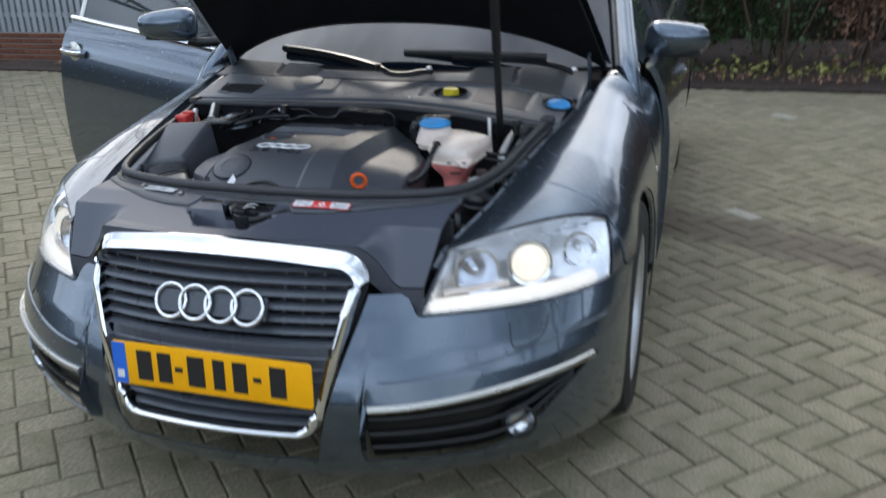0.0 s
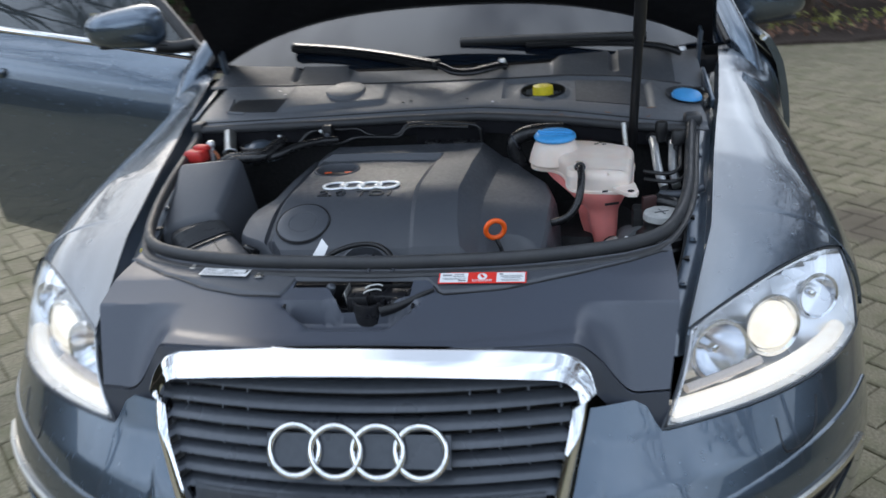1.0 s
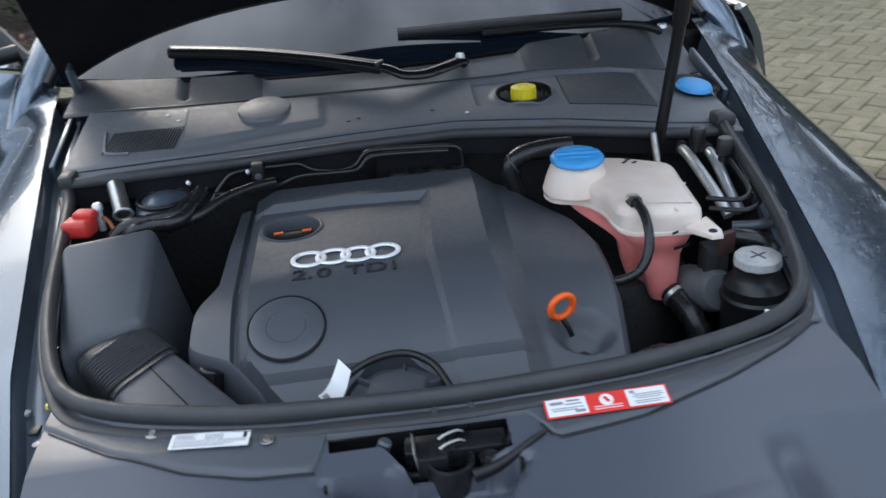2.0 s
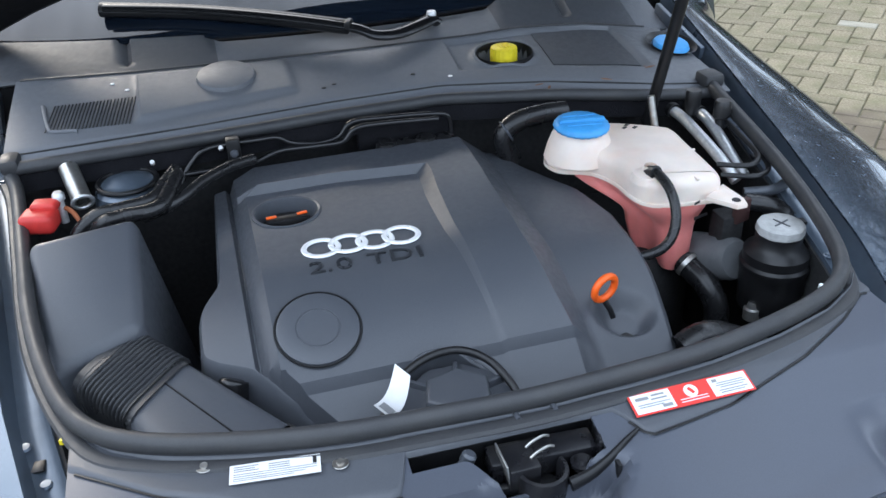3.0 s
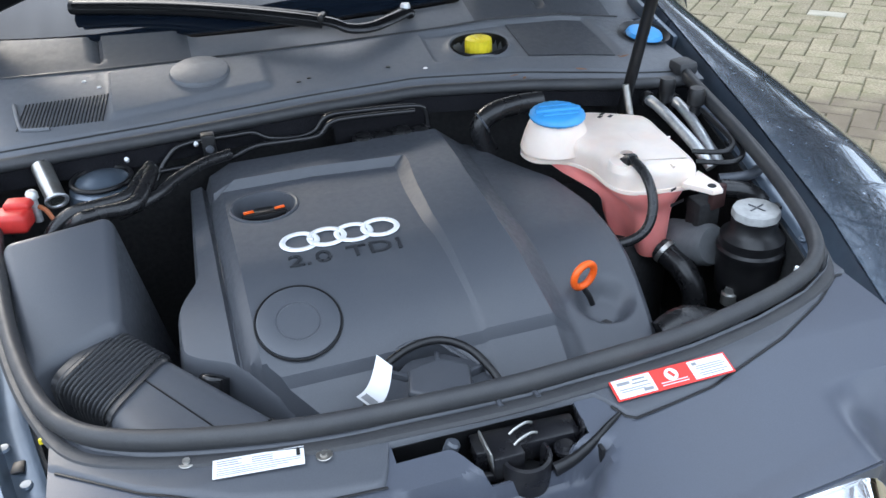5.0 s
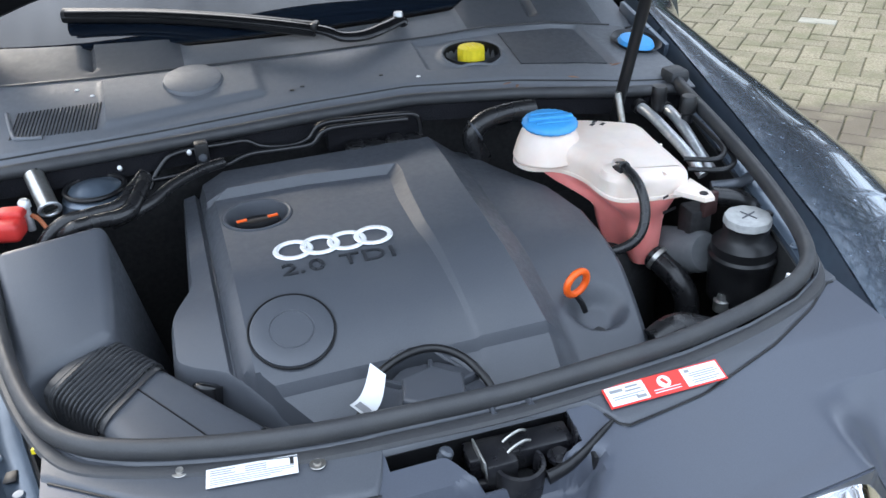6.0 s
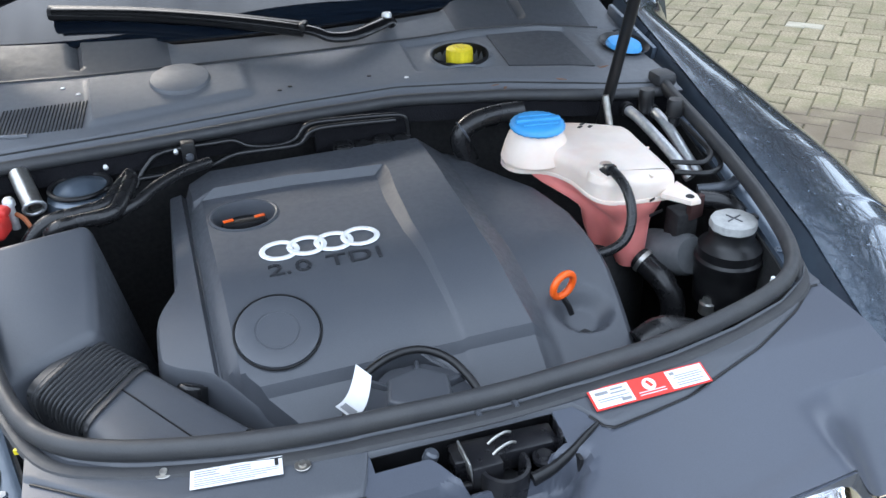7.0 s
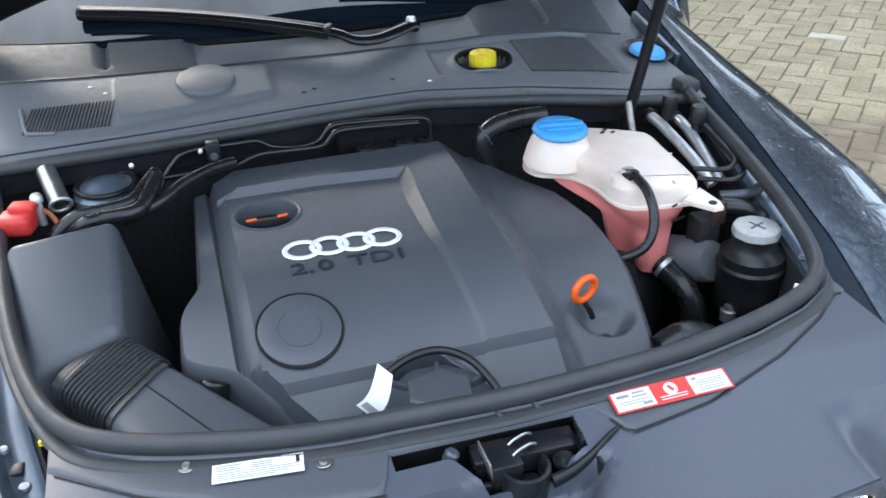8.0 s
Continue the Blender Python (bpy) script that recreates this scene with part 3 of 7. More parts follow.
    ring_pts = [lamp(u, 0) for u in steps(0, 1, 20)] + [lamp(1, v) for v in steps(0.12, 1, 8)] + [lamp(u, 1) for u in steps(0.95, 0, 20)] + [lamp(0, v) for v in steps(0.88, 0.12, 7)]
    part("lamp_seal", tube(ring_pts, 0.0022, 6, 1, closed=True, curved=False), SLAT, house)
    glass = part("lamp_cover", sheet(lambda u, v: lamp(u, v), steps(0, 1, 36), steps(0, 1, 16), 0.0025, flip=s < 0), LENS, house)
    glass.visible_shadow = False
    def bowl(name, x, y, z, r, mat, glow):
        ax = axes((CX + s * x, y, z), (s * 0.9, 0.43 * 1, 0) if s > 0 else (0.9, -0.43, 0), (0, 0.16, 1))
        bb = part(name, lathe([(0.010, -0.05), (r * 0.6, -0.035), (r * 0.95, -0.008), (r * 1.05, 0.006), (r * 1.18, 0.008), (r * 1.22, 0.002)], 36, ax), mat, house)
        if glow:
            part("projector_lens", lathe([(r * 0.94, -0.004), (r * 0.8, 0.012), (r * 0.5, 0.024), (0.0, 0.029)], 36, ax), GLOW, house, "lit round projector lens")
        else:
            part("bulb", lathe([(0.010, -0.05), (0.011, -0.02), (0.007, -0.008), (0.0, -0.005)], 14, ax), CHROME, house)
        return bb
    bowl("projector_rim", 0.676, 0.405, 0.660, 0.047, REFLECT, True)
    bowl("inner_reflector", 0.570, 0.300, 0.668, 0.046, REFLECT, False)
    bowl("outer_reflector", 0.780, 0.520, 0.662, 0.036, REFLECT, False)
    strip = [lamp(u, 0.13, push=-0.026) for u in steps(0.05, 0.93, 16)]
    part("light_strip", tube(strip, 0.0155, 12, 2, flat=1.0), GLOW_SOFT, house, "lit white strip along the lamp's foot")
    part("amber_strip", tube([lamp(u, 0.30, push=-0.030) for u in steps(0.10, 0.45, 8)], 0.008, 8, 2), AMBER, house)

# ---- car: grille ----
def grille_y(x, z):
    a = float(np.interp(z, [0.30, 0.335, 0.43, 0.53, 0.637, 0.735, 0.76], [0.0, 0.0, 0.012, 0.022, 0.050, 0.092, 0.105]))
    return a + 0.36 * x * x


def grille_point(x, z, push=0.0):
    return Vector((CX + x, grille_y(x, z) - push, z))


def grille_loop(inset, zt, r):
    zb, rb = 0.335 + inset * 0.5, 0.055 - inset * 0.5
    tx, bx = 0.366 - inset, grille_half(0.335) - inset
    pts = []

    def corner(cx, cz, rad, a0, a1):
        for a in steps(a0, a1, 10):
            pts.append((cx + rad * math.cos(a), cz + rad * math.sin(a)))
    corner(tx - r, zt - r, r, 0.12, math.pi / 2)
    for k in steps(0.04, 0.96, 24):
        pts.append((lerp(tx - r, r - tx, k), zt))
    corner(-(tx - r), zt - r, r, math.pi / 2, math.pi - 0.12)
    for k in steps(0.12, 0.88, 14):
        pts.append((-lerp(tx, bx, k), lerp(zt, zb, k)))
    corner(-(bx - rb), zb + rb, rb, math.pi + 0.1, 1.5 * math.pi)
    for k in steps(0.04, 0.96, 18):
        pts.append((lerp(rb - bx, bx - rb, k), zb))
    corner(bx - rb, zb + rb, rb, 1.5 * math.pi, 2 * math.pi - 0.1)
    for k in steps(0.88, 0.12, 14):
        pts.append((lerp(tx, bx, k), lerp(zt, zb, k)))
    return pts


outer, inner = grille_loop(0.0, 0.753, 0.066), grille_loop(0.029, 0.717, 0.038)
SIDE_PROFILE = ([0.0, 0.03, 0.18, 0.6, 0.92, 1.0], [-0.006, 0.012, 0.018, 0.020, 0.014, -0.016])
bm = bmesh.new()
rows = []
for (xo, zo), (xi, zi) in zip(outer, inner):
    top = sstep(0.655, 0.752, zo) ** 0.8
    row = []
    for t in (0.0, 0.02, 0.05, 0.12, 0.22, 0.36, 0.5, 0.65, 0.8, 0.9, 0.95, 1.0):
        x, z = lerp(xo, xi, t), lerp(zo, zi, t)
        crown = max(0.0, 1 - (x / 0.35) ** 2) * top
        bulge = float(np.interp(t, [0.0, 0.05, 0.5, 0.92, 1.0], [-0.006, 0.001, 0.005, 0.003, -0.012]))
        y_top = lerp(0.130 + 0.13 * x * x, 0.078 + 0.27 * x * x, t) - bulge
        y_side = grille_y(x, z) - float(np.interp(t, *SIDE_PROFILE))
        row.append(bm.verts.new((CX + x, lerp(y_side, y_top, top), z + lerp(0.018, 0.026, t) * crown - (0.004 if t == 0.0 else 0.0))))
    rows.append(row)
for i in range(len(rows)):
    a, b2 = rows[i], rows[(i + 1) % len(rows)]
    for k in range(len(a) - 1):
        bm.faces.new((a[k], b2[k], b2[k + 1], a[k + 1]))
bmesh.ops.recalc_face_normals(bm, faces=bm.faces[:])
grille = part("grille", bm, CHROME, car, "chrome-framed radiator grille with dark slats")
part("grille_backing", sheet(lambda u, v: grille_point(lerp(-1, 1, u) * (grille_half(lerp(0.345, 0.735, v)) - 0.01), lerp(0.345, 0.735, v), -0.055), steps(0, 1, 20), steps(0, 1, 12), 0.003), BLACK, grille)
z = 0.362
while z < 0.735:
    half = min(grille_half(z) - 0.015, 0.330 if z > 0.70 else 1.0)
    def slat(u, v, z=z, half=half):
        x = lerp(-half, half, u)
        a = 2 * math.pi * v
        p = grille_point(x, z)
        return (p.x, p.y + 0.020 + 0.016 * math.cos(a), p.z + 0.0055 * math.sin(a) + 0.004 * math.cos(a))
    part("slat", sheet(slat, steps(0, 1, 16), steps(0, 1, 8)), SLAT, grille)
    z += 0.0272
for x in (-0.30, -0.235, -0.19, 0.17, 0.215, 0.26, 0.31):
    part("grille_rib", tube([grille_point(x, 0.56, -0.03), grille_point(x, 0.64, -0.03), grille_point(x, 0.715, -0.03)], 0.003, 6, 3), SLAT, grille)
part("plate_carrier", sheet(lambda u, v: grille_point(lerp(-0.285, 0.285, u), lerp(0.405, 0.556, v), -0.006 - 0.012 * (1 if v in (0, 1) else 0)), steps(0, 1, 12), [0, 0.02, 0.1, 0.5, 0.9, 0.98, 1], 0.01), SLAT, grille)

# badge: four joined rings
bm_axes = axes((-0.010, grille_y(0, 0.637) - 0.010, 0.637), (1, 0, 0), (0, 0.42, 0.9))
for k in range(4):
    x = (k - 1.5) * 0.0662
    m = bm_axes @ Matrix.Translation((x, 0, 0.001 * (k % 2) - abs(k - 1.5) * 0.004))
    part("badge_ring", torus((0, 0, 0), 0.0395, 0.0052, m, 44, 10), CHROME, grille, "polished chrome ring")
part("badge_plate", sheet(lambda u, v: bm_axes @ Vector((lerp(-0.145, 0.145, u), lerp(-0.026, 0.026, v), -0.010)), steps(0, 1, 8), steps(0, 1, 4), 0.006), SLAT, grille)

# number plate with plain bars for its characters
pm = axes((0.0, -0.004, 0.480), (1, 0, 0), (0, 0.05, 1))
plate = part("number_plate", prism([(-0.26, -0.05), (-0.254, -0.055), (0.254, -0.055), (0.26, -0.05), (0.26, 0.05), (0.254, 0.055), (-0.254, 0.055), (-0.26, 0.05)], -0.004, 0.0, 0.001, m=pm), PLATE, car, "yellow number plate with black bars")
part("country_band", prism([(-0.259, -0.053), (-0.222, -0.053), (-0.222, 0.053), (-0.259, 0.053)], 0.0002, 0.0008, m=pm), PLATEBLUE, plate)
part("country_mark", prism([(-0.250, -0.038), (-0.231, -0.038), (-0.231, -0.018), (-0.250, -0.018)], 0.0008, 0.0014, m=pm), WHITE, plate)
for x, wd, h in ((-0.172, 0.040, 0.076), (-0.118, 0.036, 0.076), (-0.080, 0.020, 0.012), (-0.034, 0.044, 0.076), (0.026, 0.030, 0.076), (0.080, 0.036, 0.076), (0.124, 0.020, 0.012), (0.176, 0.040, 0.076)):
    part("plate_bar", prism([(x - wd / 2, -h / 2), (x + wd / 2, -h / 2), (x + wd / 2, h / 2), (x - wd / 2, h / 2)], 0.0002, 0.0014, m=pm), INK, plate)

# ---- car: wheels ----
def wheel(y, s):
    c = Matrix.Translation((CX + s * 0.80, y, WHEEL_Z)) @ Matrix.Rotation(radians(90) * s, 4, "Y")
    tyre = [(0.215, -0.10), (0.235, -0.108), (0.29, -0.112), (0.318, -0.10), (0.328, -0.08), (0.330, 0.0), (0.328, 0.08), (0.318, 0.10), (0.29, 0.112), (0.235, 0.108), (0.215, 0.10)]
    w = part("wheel", lathe(tyre, 56, c), TYRE, car, "black tyre on a silver alloy rim")
    part("rim", lathe([(0.214, 0.10), (0.222, 0.104), (0.212, 0.096), (0.195, 0.05), (0.19, -0.09), (0.215, -0.1)], 48, c), ALU, w)
    part("hub", lathe([(0.0, 0.075), (0.03, 0.074), (0.04, 0.066), (0.06, 0.06), (0.075, 0.03), (0.0, 0.02)], 24, c), ALU, w)
    for k in range(7):
        a = 2 * math.pi * k / 7
        part("spoke", box((0, 0, 0), (0.15, 0.036, 0.022), 0.006, c @ Matrix.Rotation(a, 4, "Z") @ Matrix.Translation((0.13, 0, 0.062)) @ Matrix.Rotation(radians(-6), 4, "Y")), ALU, w)


for s in (1, -1):
    wheel(WHEEL_Y, s)
    wheel(WHEEL_Y + 2.843, s)

# ---- car: cabin and flanks ----
def flank_x(z):
    return float(np.interp(z, [0.20, 0.26, 0.40, 0.58, 0.72, 0.80, 0.88, 0.94, 0.985], [0.875, 0.905, 0.922, 0.928, 0.925, 0.916, 0.898, 0.868, 0.825]))


def belt_z(y):
    return 0.965 + 0.030 * sstep(1.5, 4.0, y)


def flank(y0, y1, s, z0=0.22):
    def f(u, v):
        y = lerp(y0, y1, u)
        zb = z0
        ra = WHEEL_Y + 2.843
        if abs(y - ra) < ARCH_R:
            zb = max(z0, WHEEL_Z + math.sqrt(ARCH_R ** 2 - (y - ra) ** 2))
        z = lerp(zb, belt_z(y), v)
        tail = sstep(4.0, 4.85, y)
        return (CX + s * (flank_x(z * 0.985) - 0.13 * tail * tail), y, z)
    return f


def door_set(y0, y1, s, label):
    d = part("door", sheet(flank(y0, y1, s), steps(0, 1, 24), steps(0, 1, 22), 0.02, flip=s > 0), PAINT, car, label)
    f = flank(y0, y1, s)
    part("belt_strip", tube([Vector(f(u, 1.0)) + Vector((0, 0, 0.006)) for u in steps(0.01, 0.99, 8)], 0.009, 8, 2), CHROME, d, "bright strip under the window")
    hx, hy, hz = f(0.82, 0.80)
    part("door_handle", tube([(hx + s * 0.002, hy - 0.085, hz), (hx + s * 0.030, hy - 0.06, hz + 0.004), (hx + s * 0.036, hy, hz + 0.006), (hx + s * 0.030, hy + 0.06, hz + 0.004), (hx + s * 0.002, hy + 0.085, hz)], 0.012, 10, 4, flat=1.4), PAINT, d)
    part("handle_strip", tube([(hx + s * 0.048, hy - 0.06, hz + 0.008), (hx + s * 0.05, hy, hz + 0.010), (hx + s * 0.048, hy + 0.06, hz + 0.008)], 0.005, 8, 4), CHROME, d)
    part("handle_bowl", lathe([(0.0, -0.014), (0.03, -0.010), (0.048, 0.0005)], 20, axes((hx + s * 0.002, hy, hz), (0, s, 0), (0, 0, 1))), PAINT_IN, d)
    return d


part("rear_quarter", sheet(flank(3.60, 4.84, 1), steps(0, 1, 30), steps(0, 1, 22), 0.02, flip=True), PAINT, car)
part("rear_quarter", sheet(flank(3.60, 4.84, -1), steps(0, 1, 30), steps(0, 1, 22), 0.02), PAINT, car)
for s in (1, -1):
    door_set(2.63, 3.594, s, "closed rear door")
    part("sill", tube([(CX + s * 0.87, 1.32, 0.205), (CX + s * 0.875, 2.4, 0.20), (CX + s * 0.87, 3.42, 0.205)], 0.035, 10, 4), PAINT, car)
door_set(1.512, 2.622, 1, "closed front door")


def roof_line(y):
    """Half width and height of the cabin's upper edge."""
    return float(np.interp(y, [1.50, 1.90, 2.35, 2.9, 3.5, 4.05, 4.4], [0.795, 0.722, 0.605, 0.600, 0.585, 0.62, 0.68])), float(np.interp(y, [1.50, 1.90, 2.35, 2.9, 3.5, 4.05, 4.4], [0.955, 1.165, 1.395, 1.43, 1.40, 1.20, 1.03]))


for s in (1, -1):
    pts = [(CX + s * roof_line(y)[0], y, roof_line(y)[1]) for y in (1.50, 1.70, 1.90, 2.12, 2.35, 2.9, 3.5, 3.8, 4.05, 4.4)]
    pts = [(CX + s * 0.815, 1.44, 0.88)] + pts
    part("roof_pillar", tube(pts, lambda t: 0.040 - 0.008 * t, 12, 4, flat=1.0), PAINT, car, "painted windscreen pillar and roof edge")
    part("pillar_trim", tube([(p[0] - s * 0.036, p[1] - 0.01, p[2] + 0.014) for p in pts[1:6]], 0.010, 8, 4), BLACK, car)
    part("door_pillar", tube([(CX + s * 0.84, 2.63, 0.96), (CX + s * 0.70, 2.66, 1.28), (CX + s * 0.605, 2.68, 1.42)], 0.03, 8, 4), BLACK, car)
    def side_glass(u, v, s=s):
        y = lerp(1.62, 4.1, u)
        rx, rz = roof_line(y)
        return (CX + s * lerp(0.83, rx, v), y, lerp(belt_z(y), max(rz, belt_z(y) + 0.01), v))
    if s > 0:
        g = part("side_window", sheet(side_glass, steps(0, 1, 20), steps(0, 1, 6), 0.004, flip=True), TINT, car)
    else:
        g = part("side_window", sheet(lambda u, v: side_glass(lerp(0.42, 1, u), v), steps(0, 1, 14), steps(0, 1, 6), 0.004), TINT, car)
    g.visible_shadow = False
part("roof", sheet(lambda u, v: (CX + lerp(-1, 1, u) * (roof_line(lerp(2.33, 3.6, v))[0] + 0.01), lerp(2.33, 3.6, v), roof_line(lerp(2.33, 3.6, v))[1] + 0.045 * (1 - (2 * u - 1) ** 2) + 0.008), steps(0, 1, 16), steps(0, 1, 16), 0.02), PAINT, car)
part("boot_lid", sheet(lambda u, v: (CX + lerp(-0.80, 0.80, u), lerp(4.30, 4.84, v) + 0.06 * (1 - (2 * u - 1) ** 2), 1.03 - 0.05 * v * v + 0.02 * (1 - (2 * u - 1) ** 2)), steps(0, 1, 12), steps(0, 1, 8), 0.02), PAINT, car)
part("rear_bumper", sheet(lambda u, v: (CX + lerp(-0.82, 0.82, u), 4.84 + 0.09 * (1 - (2 * u - 1) ** 2) + 0.03 * math.sin(math.pi * v), lerp(0.25, 0.97, v)), steps(0, 1, 16), steps(0, 1, 10), 0.02, flip=True), PAINT, car)
part("rear_window", sheet(lambda u, v: (CX + lerp(-1, 1, u) * (roof_line(lerp(3.55, 4.36, v))[0] - 0.02), lerp(3.55, 4.36, v), roof_line(lerp(3.55, 4.36, v))[1] + 0.03 * (1 - (2 * u - 1) ** 2)), steps(0, 1, 10), steps(0, 1, 8), 0.004), TINT, car)


def screen(u, v):
    x = lerp(-1, 1, u)
    xb, xt = 0.755 * x, 0.585 * x
    yb = 1.30 + 0.22 * x * x
    yt = 2.22 + 0.13 * x * x
    zb, zt = 0.980 - 0.015 * x * x, 1.425 - 0.035 * x * x
    return (CX + lerp(xb, xt, v), lerp(yb, yt, v), lerp(zb, zt, v) + 0.008 * math.sin(math.pi * v))


ws = part("windscreen", sheet(screen, steps(0, 1, 30), steps(0, 1, 14), 0.005), SCREEN, car, "sloping windscreen that mirrors the bright sky")
ws.visible_shadow = False
part("windscreen_band", sheet(lambda u, v: Vector(screen(u, 0.10 * v)) + Vector((0, 0.012, -0.010)), steps(0, 1, 30), steps(0, 1, 3), 0.003), BLACK, car)
part("dashboard", sheet(lambda u, v: (CX + lerp(-0.70, 0.70, u), lerp(1.46, 2.05, v), 0.93 + 0.04 * math.sin(math.pi * v) - 0.05 * v ** 4), steps(0, 1, 10), steps(0, 1, 10), 0.10), TRIM, car)
part("cabin_floor", box((CX, 2.9, 0.25), (1.70, 2.9, 0.06), 0.01), TRIM, car)
part("cabin_bulkhead", box((CX, 1.50, 0.60), (1.60, 0.06, 0.66), 0.01), TRIM, car)
part("boot_bulkhead", box((CX, 4.2, 0.62), (1.5, 0.06, 0.74), 0.01), TRIM, car)
for x in (-0.38, 0.36):
    seat = part("front_seat", box((x, 2.55, 0.50), (0.50, 0.52, 0.20), 0.06, seg=4), TRIM, car, "dark front seat")
    part("backrest", box((x, 2.88, 0.86), (0.48, 0.16, 0.66), 0.06, Matrix.Rotation(radians(-14), 4, "X"), 4), TRIM, seat)
    part("headrest", box((x, 2.98, 1.24), (0.26, 0.10, 0.16), 0.04, Matrix.Rotation(radians(-10), 4, "X"), 4), TRIM, seat)
part("steering_wheel", torus((0.36, 2.15, 0.88), 0.185, 0.016, Matrix.Rotation(radians(65), 4, "X"), 40, 10), TRIM, car)


def mirror(m, s, parent):
    """A door mirror in local axes: x outward, y back, z up."""
    def shell(u, v, k=1.0):
        a, b = 2 * math.pi * u, math.pi * v
        e = lambda t, n: math.copysign(abs(t) ** n, t)
        x = 0.118 * e(math.sin(b), 0.75) * e(math.cos(a), 0.62)
        z = 0.062 * e(math.sin(b), 0.75) * e(math.sin(a), 0.62)
        z *= 1.0 - 0.22 * (x / 0.118)
        y = -0.062 * math.cos(b) * (1 if v < 0.5 else 0.30)
        return m @ Vector((x * s, y, z))
    mi = part("door_mirror", sheet(shell, steps(0, 1, 32), steps(0.0, 1, 20)), PAINT, parent, "painted door mirror with black foot")
    part("mirror_base", sheet(lambda u, v: m @ Vector((s * (lerp(-0.112, 0.085, u)), lerp(-0.030, 0.015, v), -0.056 - 0.010 * math.sin(math.pi * v) + 0.010 * u)), steps(0, 1, 8), steps(0, 1, 6), 0.010), BLACK, mi)
    part("mirror_glass", sheet(lambda u, v: m @ Vector((s * lerp(-0.095, 0.095, u), 0.020, lerp(-0.05, 0.052, v))), [0, 1], [0, 1], 0.003), CHROME, mi)
    part("mirror_arm", tube([m @ Vector((-s * 0.075, -0.01, -0.060)), m @ Vector((-s * 0.13, 0.0, -0.072)), m @ Vector((-s * 0.19, 0.01, -0.070))], 0.020, 10, 4), BLACK, mi)
    return mi


mirror(pose(CX + 0.935, 1.885, 1.020, 0, 0, 6), 1, car)

# open front door, swung about its hinges
HINGE = Vector((-0.905, 1.530, 0.0))
DOOR = Matrix.Translation(HINGE) @ Matrix.Rotation(radians(69), 4, "Z") @ Matrix.Rotation(radians(3.6), 4, "X")


def door_local(u, v):
    y = 1.12 * u
    z = lerp(0.25, 0.975 + 0.022 * u, v)
    x = -(flank_x(z * 0.985) - 0.925) * 1.0
    front = 0.05 * sstep(0.5, 0.0, v) * (1 - u)
    return DOOR @ Vector((x, y + front, z))


od = part("door", sheet(door_local, steps(0, 1, 28), steps(0, 1, 26), -0.06, flip=False), PAINT, car, "open front door in blue-grey paint")
part("belt_strip", tube([DOOR @ Vector((0.098, 1.12 * u, 0.985 + 0.022 * u)) for u in steps(-0.02, 1.0, 8)], 0.011, 8, 2), CHROME, od, "bright strip under the window")
for name, rr, mat, dx, dz in (("door_handle", 0.013, PAINT, -0.020, 0.0), ("handle_strip", 0.006, CHROME, -0.036, 0.006)):
    part(name, tube([DOOR @ Vector((0.018 + dx * k, 1.005 + dy, 0.868 + dz)) for dy, k in ((-0.085, 0.0), (-0.06, 0.9), (0.0, 1.1), (0.06, 0.9), (0.085, 0.0))], rr, 10, 4, flat=1.4), mat, od)
part("handle_bowl", lathe([(0.0, 0.012), (0.03, 0.009), (0.05, 0.001), (0.054, -0.001)], 24, DOOR @ axes((0.020, 1.005, 0.862), (0, -1, 0), (0, 0, 1))), SATIN, od)
wf = [DOOR @ Vector((0.10, 0.02, 0.99)), DOOR @ Vector((0.17, 0.30, 1.17)), DOOR @ Vector((0.25, 0.68, 1.36)), DOOR @ Vector((0.28, 0.86, 1.415)), DOOR @ Vector((0.285, 1.02, 1.42))]
part("window_frame", tube(wf, 0.020, 8, 5), BLACK, od)
part("window_post", tube([DOOR @ Vector((0.105, 1.06, 0.99)), DOOR @ Vector((0.20, 1.055, 1.22)), DOOR @ Vector((0.285, 1.03, 1.42))], 0.016, 8, 4), SATIN, od)
def door_glass(u, v):
    y = lerp(0.10, 1.05, u)
    top = float(np.interp(y, [0.02, 0.30, 0.68, 0.86, 1.05], [0.99, 1.17, 1.36, 1.415, 1.42])) - 0.005
    z = lerp(0.985, top, v)
    return DOOR @ Vector((0.10 + (z - 0.985) * 0.42, y, z))
dg = part("door_window", sheet(door_glass, steps(0, 1, 14), steps(0, 1, 8), 0.004), TINT, od, "door window that mirrors the sky")
dg.visible_shadow = False
part("door_lining", sheet(lambda u, v: DOOR @ Vector((0.085, lerp(0.03, 1.05, u), lerp(0.28, 0.86, v))), steps(0, 1, 6), steps(0, 1, 6), 0.03), TRIM, od)
mirror(Matrix.Translation((-1.025, 1.530, 1.095)) @ Matrix.Rotation(radians(20), 4, "Z"), -1, od)

# ---- car: bonnet, held open ----
BONNET = Matrix.Translation((CX, 1.52, 0.980)) @ Matrix.Rotation(radians(-48), 4, "X")


def bonnet(u, v, lift=0.0, shrink=0.0):
    w = lerp(-1, 1, u)
    d0 = 0.20 * (1 - abs(w) ** 3)
    d1 = 1.335 - 0.10 * w * w
    d = lerp(d0 + shrink, d1 - shrink, v)
    y = 1.52 - d
    half = edge_x(max(0.2, y)) - 0.006 - shrink
    if y < 0.30:
        half = min(half, lerp(0.42, half, sstep(0.16, 0.30, y)))
    h = edge_z(max(0.2, y)) - 0.962 + 0.055 * (1 - w * w) * sstep(1.3, 0.9, d) + lift
    return BONNET @ Vector((w * half, -d, h))


